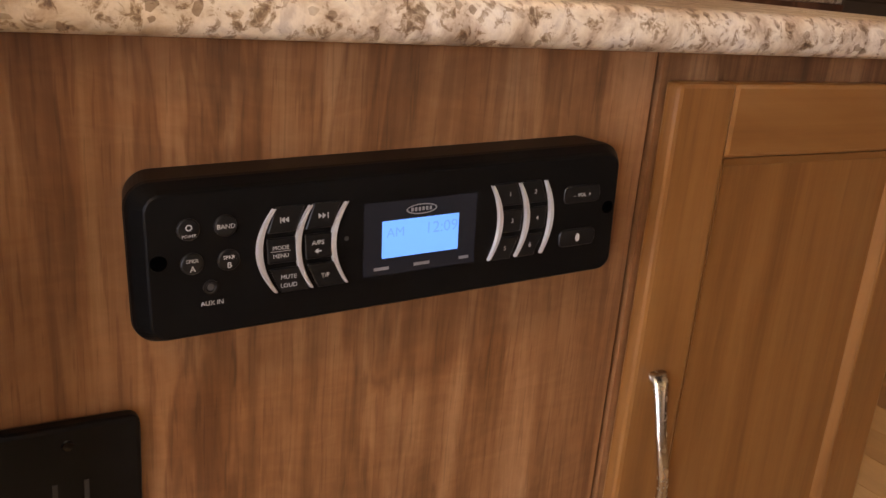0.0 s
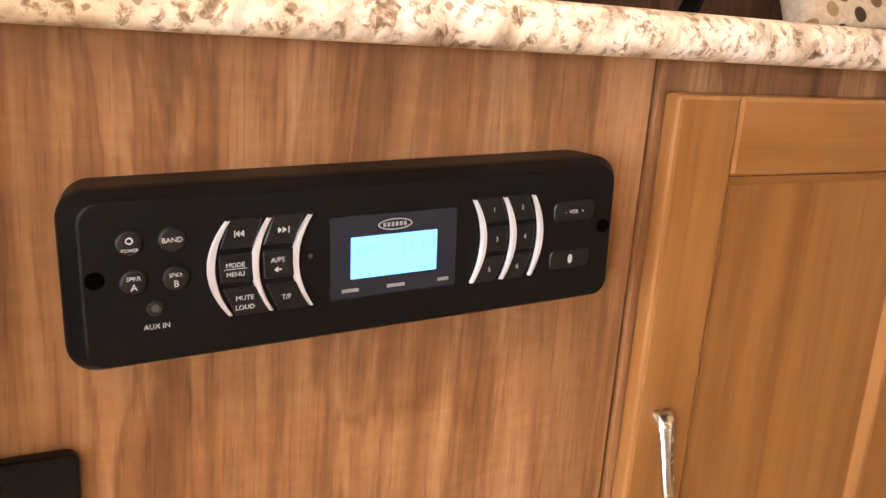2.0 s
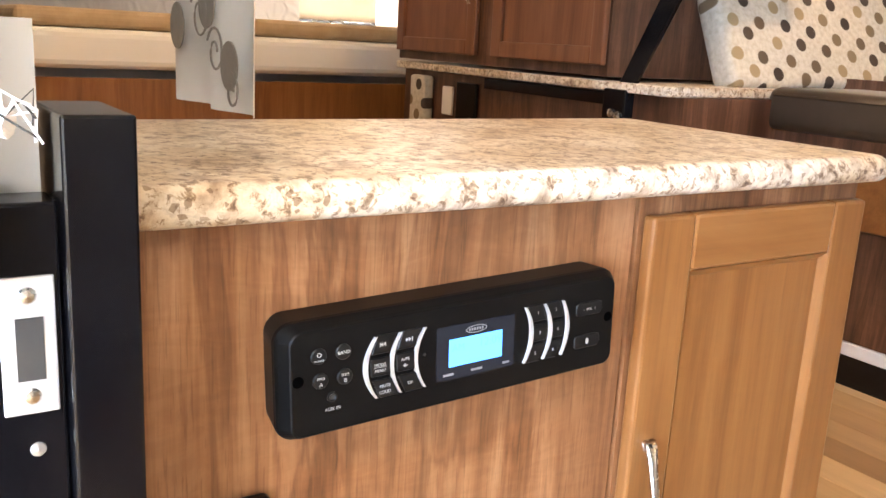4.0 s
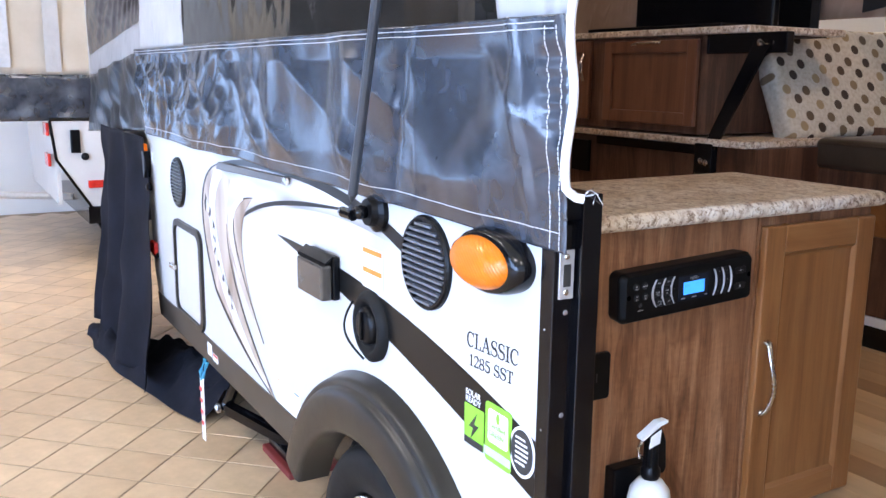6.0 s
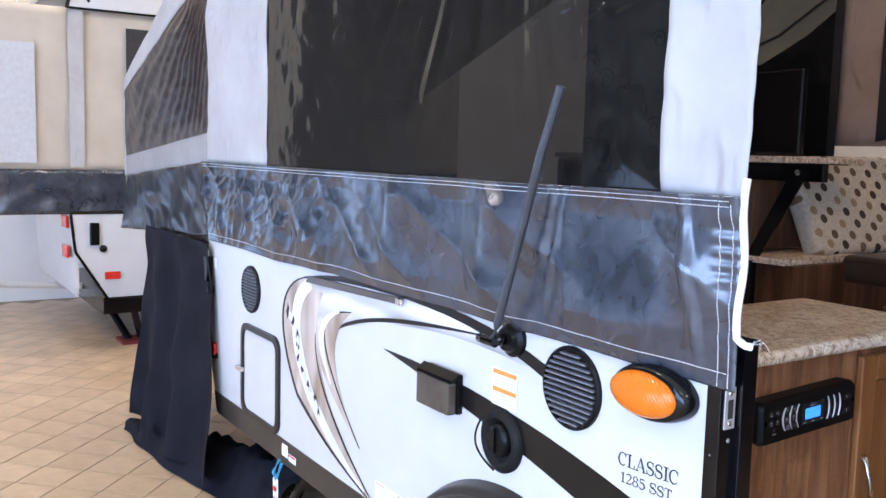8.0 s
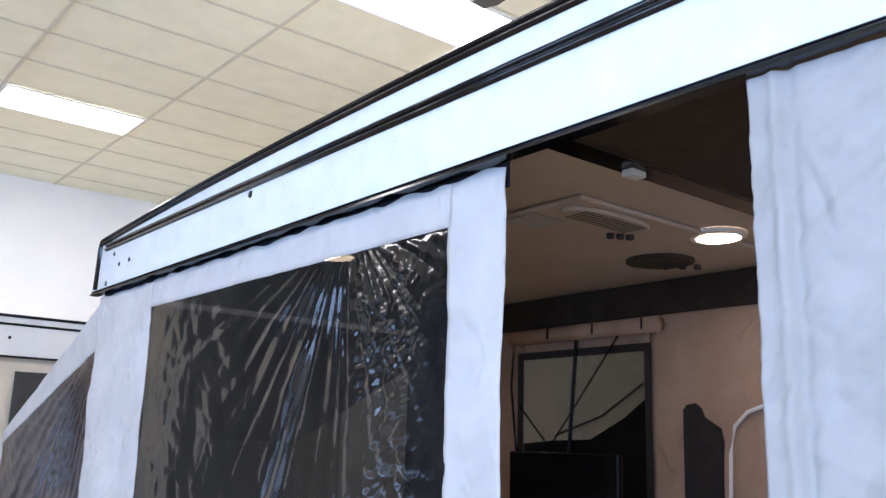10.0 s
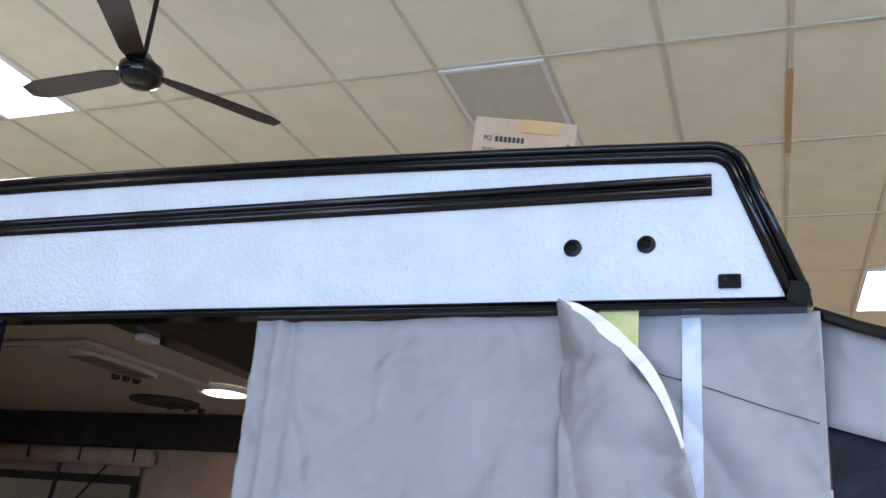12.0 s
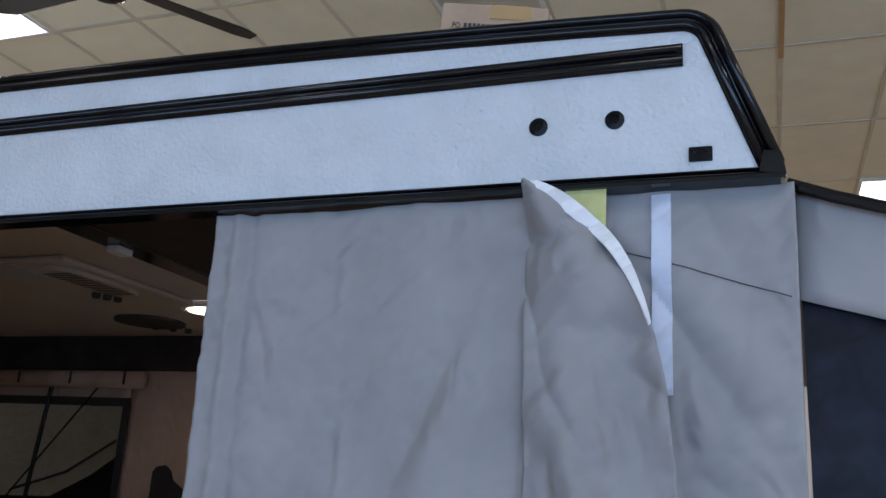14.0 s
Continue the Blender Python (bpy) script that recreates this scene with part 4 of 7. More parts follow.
decal("swoosh", ribbon(bez((-1.80, 1.105), (-1.99, 1.03), (-1.97, 0.86), (-1.80, 0.68), 14) + bez((-1.80, 0.68), (-1.66, 0.57), (-1.5, 0.49), (-1.36, 0.45), 8)[1:], [0.05, 0.075, 0.085, 0.07, 0.045, 0.006]), "silver_pale", 0.0019, "pale silver core of the curling stripe")
decal("swoosh", ribbon(bez((-1.56, 1.035), (-1.73, 0.99), (-1.75, 0.90), (-1.62, 0.76), 12), [0.01, 0.035, 0.04, 0.006]), "silver_pale", 0.0027)
for k in range(26):
    t = k / 26
    x, z = -2.02 + 0.30 * t + 0.03 * math.sin(9 * t), 0.965 - 0.36 * t
    a, w = 0.9 + 1.9 * rough_noise(k, 1, 2, 1.7), 0.020 * (1.2 - 0.5 * t)
    decal("spatter", [(x + w * (0.7 + 0.5 * math.sin(5.3 * j + k)) * math.cos(a + j * 0.9), z + 1.3 * w * (0.6 + 0.5 * math.cos(3.1 * j + 2 * k)) * math.sin(a + j * 0.9)) for j in range(7)], "silver_print" if k % 3 else "decal_black", 0.0028 + 0.0001 * k)

gut = part("rain_gutter", slab([(-1.83, -0.002, 1.105), (-1.13, -0.002, 1.128), (-1.12, -0.002, 1.150), (-1.80, -0.002, 1.133)], (0, -0.012, 0), 0.003), "louvre_bronze", camper, "bronze rain gutter strip")
part("end_clip", box(-1.145, -1.11, -0.020, -0.012, 1.128, 1.150, 0.002), "chrome", gut)


def arc_pts(cx, cz, rx, rz, a0, a1, n=14):
    return [(cx + rx * math.cos(radians(a0 + (a1 - a0) * k / n)), cz + rz * math.sin(radians(a0 + (a1 - a0) * k / n))) for k in range(n + 1)]


def foot(x, z, half=0.19):
    return ([(x - half, z), (x + half, z)], [0.06, 0.06])


STEM = [0.15, 0.15]
HAIR = [0.055, 0.055]
SERIF = {
    "C": (0.80, [(arc_pts(0.40, 0.5, 0.34, 0.475, 42, 318), [0.05, 0.10, 0.16, 0.10, 0.05]), ([(0.68, 0.98), (0.68, 0.68)], HAIR)]),
    "L": (0.74, [([(0.20, 0), (0.20, 1)], STEM), ([(0.02, 0.03), (0.64, 0.03)], HAIR), ([(0.63, 0), (0.63, 0.28)], HAIR), foot(0.20, 0.97)]),
    "A": (0.88, [([(0.10, 0), (0.42, 1)], HAIR), ([(0.40, 1), (0.74, 0)], STEM), ([(0.20, 0.33), (0.62, 0.33)], HAIR), foot(0.10, 0.03, 0.13), foot(0.74, 0.03, 0.16)]),
    "S": (0.70, [(arc_pts(0.34, 0.74, 0.24, 0.23, 30, 270) + arc_pts(0.34, 0.26, 0.26, 0.25, 90, -150)[1:], [0.05, 0.08, 0.12, 0.16, 0.16, 0.12, 0.08, 0.05]), ([(0.57, 0.98), (0.57, 0.70)], HAIR), ([(0.07, 0.02), (0.07, 0.31)], HAIR)]),
    "I": (0.46, [([(0.21, 0), (0.21, 1)], STEM), foot(0.21, 0.03), foot(0.21, 0.97)]),
    "T": (0.76, [([(0.35, 0), (0.35, 1)], STEM), ([(0.02, 0.965), (0.68, 0.965)], [0.07, 0.07]), ([(0.045, 1), (0.045, 0.74)], HAIR), ([(0.655, 1), (0.655, 0.74)], HAIR), foot(0.35, 0.03)]),
    "1": (0.56, [([(0.27, 0), (0.27, 1)], STEM), ([(0.08, 0.83), (0.27, 0.97)], HAIR), foot(0.27, 0.03)]),
    "2": (0.64, [(arc_pts(0.29, 0.72, 0.22, 0.25, 170, -30, 12) + [(0.07, 0.06)], [0.07, 0.09, 0.14, 0.13, 0.05]), ([(0.05, 0.055), (0.56, 0.055)], [0.10, 0.11]), ([(0.54, 0), (0.54, 0.24)], HAIR)]),
    "8": (0.66, [(arc_pts(0.31, 0.74, 0.20, 0.23, 0, 360, 18), [0.11, 0.055, 0.11, 0.055, 0.11]), (arc_pts(0.31, 0.26, 0.24, 0.24, 0, 360, 18), [0.13, 0.055, 0.13, 0.055, 0.13])]),
    "5": (0.64, [([(0.13, 0.95), (0.53, 0.95)], [0.09, 0.09]), ([(0.135, 0.95), (0.115, 0.52)], HAIR), (arc_pts(0.28, 0.32, 0.26, 0.30, 130, -155), [0.05, 0.12, 0.15, 0.10, 0.06])]),
    " ": (0.36, []),
}


def serif_line(text, x, z, height, width):
    """Roman lettering cut from thin vinyl: stems, hairlines and serifs."""
    total, x0, lean = sum(SERIF[c][0] for c in text), x, 0.045
    k = width / total
    bm = bmesh.new()
    for c in text:
        adv, strokes = SERIF[c]
        for n, (path, widths) in enumerate(strokes):
            pts = [(x + u * k, z + v * height + lean * (x + u * k - x0)) for u, v in path]
            slab([(u, -0.0008 - 0.00012 * n, v) for u, v in ribbon(pts, [w * height for w in widths])], (0, -0.0006, 0), bm=bm)
        x += adv * k
    return part("lettering", bm, "ink", camper, "black printed model lettering")


serif_line("CLASSIC", -0.173, 0.9215, 0.0305, 0.176)
serif_line("1285 SST", -0.164, 0.8845, 0.0235, 0.152)


def sticker(x, z, w, h, mat, name="sticker", label="", lift=0.0016, r=0.003):
    return part(name, slab(on_side(rrect(w, h, r, 2), x, z, -lift), (0, -0.0008, 0)), mat, camper, label)


def bars(parent, x, z, w, rows, pitch, mat, thickness, lift=0.0026):
    for k in range(rows):
        ww = w * (0.7 + 0.3 * abs(math.sin(3.7 * k + x * 9)))
        part("print_line", box(x - w / 2, x - w / 2 + ww, -lift - 0.0004, -lift, z - k * pitch - thickness / 2, z - k * pitch + thickness / 2), mat, parent)


s = sticker(-0.595, 0.99, 0.108, 0.100, "paper", label="white warning label with orange bands")
for z in (1.03, 0.983):
    part("band", box(-0.645, -0.545, -0.0030, -0.0024, z - 0.006, z + 0.006), "orange_ink", s)
bars(s, -0.595, 1.017, 0.085, 3, 0.009, "grey_print", 0.003)
bars(s, -0.595, 0.970, 0.085, 3, 0.009, "grey_print", 0.003)
s = sticker(-1.18, 0.475, 0.20, 0.082, "paper", label="white data label with small print")
bars(s, -1.19, 0.500, 0.13, 6, 0.010, "grey_print", 0.0022)
part("band", box(-1.275, -1.22, -0.0030, -0.0024, 0.508, 0.512), "orange_ink", s)
part("band", box(-1.13, -1.09, -0.0030, -0.0024, 0.507, 0.512), "blue_ink", s)
s = sticker(-2.03, 0.39, 0.06, 0.05, "paper", label="small white paper label", lift=0.0052)
s2 = sticker(-1.955, 0.375, 0.07, 0.03, "paper", lift=0.0052)
part("band", box(-1.985, -1.925, -0.0070, -0.0062, 0.380, 0.388), "red_ink", s2)
s = sticker(-0.140, 0.765, 0.070, 0.082, "green_ink", label="green sticker with a black lightning bolt")
part("bolt", slab([(x, -0.0026, z) for x, z in ((-0.128, 0.796), (-0.158, 0.762), (-0.142, 0.762), (-0.152, 0.736), (-0.122, 0.770), (-0.138, 0.770))], (0, -0.0006, 0)), "ink", s)
part("brand_block", box(-0.174, -0.106, -0.0031, -0.0025, 0.724, 0.738), "ink", s)
letters("sticker_lettering", "SOLAR", 0.0175, "white_ink", Matrix.Translation((-0.172, -0.0022, 0.8245)) @ FACE_MY, s, squeeze=1.0)
letters("sticker_lettering", "READY", 0.0175, "white_ink", Matrix.Translation((-0.172, -0.0022, 0.810)) @ FACE_MY, s, squeeze=1.0)
s = sticker(-0.056, 0.776, 0.088, 0.118, "green_ink", label="green certification sticker with white middle", r=0.008)
part("white_field", slab(on_side(rrect(0.066, 0.066, 0.006, 3), -0.056, 0.790, -0.0025), (0, -0.0005, 0)), "paper", s)
part("leaf", slab(on_side(ellipse(0.006, 0.011, 12), -0.056, 0.810, -0.0031), (0, -0.0004, 0)), "green_ink", s)
letters("sticker_lettering", "Certified", 0.0155, "green_ink", Matrix.Translation((-0.086, -0.0033, 0.787)) @ FACE_MY, s)
letters("sticker_lettering", "GREEN", 0.0165, "green_ink", Matrix.Translation((-0.086, -0.0033, 0.770)) @ FACE_MY, s)
part("grey_field", box(-0.098, -0.014, -0.0030, -0.0025, 0.728, 0.744), "grey_print", s)
s = part("sticker", slab(on_side(ellipse(0.040, 0.048, 32), 0.022, 0.775, -0.0016), (0, -0.0008, 0)), "paper", camper, "round black and white seal sticker")
part("seal_field", slab(on_side(ellipse(0.034, 0.042, 32), 0.022, 0.775, -0.0025), (0, -0.0005, 0)), "ink", s)
bars(s, 0.022, 0.800, 0.040, 6, 0.0095, "white_ink", 0.004, 0.0031)


# ---- tent sides ----
def ridge(t):
    return 1 - abs(2 * (t - math.floor(t)) - 1)


def skirt_drape(u, v, x, z):
    big = rough_noise(x * 1.25 - 0.3 * z, 0.3, z * 0.8, 2.9)
    mid = rough_noise(x - 0.25 * z, 4.1, z * 0.22, 6.5)
    sharp = abs(rough_noise(x * 1.1 + z * 1.3, 9.3, z * 0.6, 3.6))
    ruck = max(0.0, min(1.0, (-1.2 - x) / 1.2)) * abs(rough_noise(x * 1.3 - 0.8 * z, 19, z * 1.1, 9.0))
    sag = -0.014 + 0.014 * rough_noise(x, 7, 0, 1.6)
    edge = min(1.0, 6 * (1 - v))
    # the cloth bellies out above the hem and tucks back under it
    brim = 0.24 + 0.10 * rough_noise(x, 13, 0, 4.4)
    belly = 0.034 * max(0.0, 1 - v / max(0.1, brim)) ** 1.3
    seam = - 0.014 * math.exp(-((x - 0.045 + 0.05 * v) / 0.012) ** 2)
    tuck = 0.007 * abs(rough_noise(x * 1.4 - 0.2 * z, 17, z * 0.35, 7.5)) + 0.010 * math.exp(-((x + 0.46 - 0.28 * (z - 1.2)) / 0.02) ** 2)
    y = -0.038 - (0.044 * big + 0.024 * mid - 0.030 * sharp - 0.034 * ruck) * (0.3 + 0.7 * edge) + belly + seam + tuck
    if x > 0.07:
        y += 0.0028 * math.sin(z * 170 + 3 * math.sin(z * 31)) * min(1.0, (x - 0.07) / 0.02)
    y = -0.006 - 0.012 * math.log1p(math.exp(-(y + 0.006) / 0.012))
    return (0, y, sag * (1 - v))


tent = thing("tent_skirt", "glossy black vinyl tent skirt with white stitching", "tent wall")
sk = part("panel", cloth(-2.98, 0.131, 1.172, 1.532, 330, 84, skirt_drape), "black_vinyl", tent, smooth=True)
thick(sk, 0.002)


def skirt_point(x, z, lift=0.002):
    d = skirt_drape((x + 2.98) / 3.111, (z - 1.172) / 0.36, x, z)
    return (x, d[1] - lift, z + d[2])


def stitches(pts, name, parent, r=0.0014, step=2, mat="thread"):
    """Dashed thread along a seam."""
    bm = bmesh.new()
    for a, b, c in zip(pts[::step], pts[1::step], pts[2::step]):
        a, b, c = Vector(a), Vector(b), Vector(c)
        tube([a, b, b + (c - b) * 0.55], r, 5, bm)
    return part(name, bm, mat, parent)


N1 = 500
stitches([skirt_point(-2.975 + 3.10 * k / N1, 1.203) for k in range(N1)], "hem_stitch", tent, 0.0010)
stitches([skirt_point(-2.975 + 3.10 * k / N1, 1.522) for k in range(N1)], "top_stitch", tent, 0.0009)
stitches([skirt_point(-2.975 + 3.10 * k / N1, 1.512) for k in range(N1)], "top_stitch", tent, 0.0009)
for x in (0.089, 0.114):
    stitches([skirt_point(x, 1.176 + 0.35 * k / 90) for k in range(90)], "side_stitch", tent, 0.0010)
zip_pts = [(0.134, -0.012 - 0.006 * math.sin(9 * t), 1.565 - 0.30 * t) for t in [k / 16 for k in range(17)]] + [(0.137, -0.008, 1.258), (0.143, 0.000, 1.251), (0.150, 0.010, 1.249)]
part("zip_edge", tube(zip_pts, 0.0075, 8), "white_webbing", tent, "frayed white zip edging")
for k in range(7):
    part("frayed_thread", tube([(0.15, 0.008, 1.253), (0.155 + 0.004 * k, 0.012 + 0.01 * math.sin(k), 1.262 + 0.006 * math.sin(2.1 * k)), (0.148 + 0.006 * k, 0.02, 1.250 + 0.009 * math.cos(1.7 * k))], 0.0006, 5), "ink" if k % 2 else "white_webbing", tent)


def flat_drape(amp, s, y=-0.004, seed=0.0):
    def fn(u, v, x, z):
        return (0.004 * rough_noise(z, seed, x, 3), y - amp * rough_noise(x, seed, z * 0.6, s) - 0.4 * amp * rough_noise(x, seed + 3, z, s * 3.1), 0)
    return fn


def window_wall():
    th = thing("tent_window_wall", "pale grey canvas tent wall with a smoked vinyl window", "tent wall")
    f = flat_drape(0.014, 5, -0.004, 1.0)
    top = lambda x: ROOFB - 0.012 + 0.008 * math.sin(x * 21) + 0.006 * math.sin(x * 47 + 1)

    def scallop(u, v, x, z):
        d = f(u, v, x, z)
        return (d[0], d[1], d[2] + (0.014 * rough_noise(x, 2, 0, 9) if v > 0.99 else 0))
    # border strips: above, right, left of the window
    thick(part("canvas_head", cloth(-2.245, -0.085, 2.605, 2.732, 160, 6, scallop), "white_canvas", th, smooth=True), 0.002)
    thick(part("canvas_strip", cloth(-0.086, 0.130, 1.528, 2.734, 14, 60, scallop), "white_canvas", th, smooth=True), 0.002)
    thick(part("canvas_strip", cloth(-2.99, -2.243, 1.528, 2.728, 50, 60, scallop), "white_canvas", th, smooth=True), 0.002)
    # black backing added for the shade in the gap below the roof
    part("shade_gap_backing", box(-2.98, 0.13, 0.012, 0.018, 2.68, 2.765), "black_cloth", th)

    def pull(u, v, x, z):
        # tension creases that fan out from the head of the window
        cx, cz = -0.62, 2.75
        a = math.atan2(x - cx, cz - z)
        r = math.hypot(x - cx, cz - z)
        wave = math.sin(a * 46 + 4.5 * rough_noise(a, 1, 0, 5) + 1.6 * rough_noise(a, 2, r, 3))
        reach = max(0.0, 1 - r / (1.1 + 0.6 * rough_noise(a, 3, 0, 6)))
        fan = (wave + 0.45 * math.copysign(abs(wave) ** 3, wave)) * reach * min(1, r * 4) * (0.35 + 1.3 * abs(rough_noise(a, 4, r, 2.5)))
        crumple = (abs(rough_noise(x, 3, z, 13)) + 0.6 * abs(rough_noise(x - 0.5 * z, 3.4, z, 27))) * max(0.0, 1 - math.hypot(x + 0.25, (z - 2.35) * 0.6) / 0.42)
        drape = 0.0050 * abs(rough_noise(x + 0.55 * z, 41, 0.3 * z, 4.5)) + 0.0016 * abs(rough_noise(x - 0.6 * z, 43, 0.5 * z, 8))
        soft = rough_noise(x, 5, z, 3.0)
        edge = min(1.0, 8 * min(u, 1 - u, v, 1 - v))
        return (0, -0.001 - edge * (0.011 * fan + 0.024 * crumple + drape + 0.006 * soft + 0.0020 * abs(rough_noise(x + z, 8, 0.6 * (z - x), 7)) + 0.0004 * rough_noise(x, 9, z, 15)), 0)
    part("vinyl_pane", cloth(-2.246, -0.084, 1.530, 2.607, 330, 170, pull), "clear_vinyl", th, "clear smoked vinyl window", smooth=True)
    return th


window_wall()


def curtain_wall():
    """Grey canvas beside the door, with a flap folded open."""
    th = thing("tent_door_wall", "grey canvas tent wall beside the open doorway", "tent wall")

    def fn(u, v, x, z):
        hem = math.exp(-((x - 0.902) / 0.014) ** 2) * 0.012 - math.exp(-((x - 0.925) / 0.016) ** 2) * 0.010
        drop = 1 - v
        # long soft hanging folds that open downwards, and slack drag lines off the right-hand corner
        soft = 0.020 * math.sin(7.5 * x + 1.2 * z + 1.1 * rough_noise(x, 4, z * 0.3, 2.2)) * (0.25 + drop)
        a = math.atan2(1.50 - x, max(0.02, 2.80 - z))
        drag = 0.030 * max(0.0, rough_noise(a * 3.2, 6, 0.35 * z, 2.6)) * min(1.0, 3.5 * drop)
        swag = 0.024 * abs(rough_noise(0.55 * x + 0.9 * z, 16, 0.45 * z - 0.2 * x, 6.5)) * min(1.0, 2.2 * drop)
        crease = 0.0085 * abs(rough_noise(x - 0.9 * z, 36, 0.6 * z, 13)) + 0.0055 * abs(rough_noise(x * 0.7 + z, 33, z - x, 21))
        return (0.004 * drop * (1 - u), -0.014 - hem - (soft + drag - swag) * min(1.0, 0.15 + 4 * u) - crease, 0.007 * rough_noise(x, 2, 0, 5) if v > 0.99 else 0)
    thick(part("canvas", cloth(0.845, 1.53, 1.25, 2.738, 130, 230, fn), "grey_canvas", th, smooth=True), 0.002)

    def fn2(u, v, x, z):
        return (0, 0.012 - 0.030 * rough_noise(x + 0.4 * z, 12, z * 0.35, 5) - 0.030 * abs(rough_noise(x + 0.8 * z, 14, 0.4 * z, 8)) - 0.009 * abs(rough_noise(x - z, 15, z, 19)), 0.008 * rough_noise(x, 2, 0, 6) if v > 0.99 else 0)
    thick(part("canvas", cloth(1.50, 1.925, 1.25, 2.745, 90, 220, fn2), "grey_canvas", th, smooth=True), 0.002)
    thick(part("velcro_strip", cloth(1.700, 1.732, 2.40, 2.735, 6, 60, lambda u, v, x, z: (0, fn2(0, 0, x, z)[1] - 0.006, 0)), "pale_blue_tape", th), 0.002)
    part("tag", box(1.558, 1.628, -0.034, -0.031, 2.665, 2.742), "yellow_tape", th, "yellow-green paper tag")

    # the folded flap: its edge swings out and curls
    bm = bmesh.new()
    ns, nt, grid = 56, 210, []
    for j in range(nt + 1):
        t = j / nt
        z = 2.744 - 1.45 * t
        xl = 1.488 + 0.045 * t + 0.01 * rough_noise(z, 1, 1, 5)
        w = 0.012 + 0.238 * (1 - math.exp(-1.45 * t / 0.125)) - 0.02 * t
        row = []
        for i in range(ns + 1):
            s = i / ns
            x = xl + w * s
            y = -0.030 - 0.040 * math.sin(math.pi * min(1, s * 1.15)) * (0.4 + 0.6 * t) - 0.020 * s * min(1, 5 * t) - 0.036 * rough_noise(x * 1.5 + 0.35 * z, 21, z * 0.4, 8) - (0.040 + 0.05 * max(0.0, 1 - 3.5 * t)) * abs(rough_noise(x + 0.45 * z, 25, z * 0.55, 11)) - 0.018 * abs(rough_noise(x - 1.1 * z, 27, z * 0.8, 17))
            row.append(bm.verts.new((x, y, z + 0.02 * s * (1 - s) * max(0.0, 1 - 8 * t))))
        grid.append(row)
    for a, c in zip(grid, grid[1:]):
        for i in range(ns):
            bm.faces.new((a[i], a[i + 1], c[i + 1], c[i]))
    rim_pts = [row[-1].co.copy() for row in grid[:36]]
    thick(part("flap", bm, "grey_canvas", th, "door flap of grey canvas folded back", smooth=True), 0.003)
    bm = bmesh.new()
    v0 = []
    for k, p in enumerate(rim_pts):
        w = (1 - k / 35) ** 0.8 * min(1.0, 0.3 + k / 6)
        v0.append((bm.verts.new(p + Vector((0.016 * w, -0.004, 0.010 * w))), bm.verts.new(p + Vector((-0.012 * w - 0.001, -0.010, -0.005)))))
    for a, c in zip(v0, v0[1:]):
        bm.faces.new((a[0], a[1], c[1], c[0]))
    thick(part("flap_binding", bm, "white_webbing", th, "white hook-and-loop binding"), 0.003)
    stitches([(1.60 + 0.32 * k / 120, fn2(0, 0, 1.60 + 0.32 * k / 120, 2.655 - 0.10 * k / 120)[1] - 0.003, 2.655 - 0.10 * k / 120) for k in range(120)], "seam", th, 0.0012, 2, "ink")
    return th


curtain_wall()


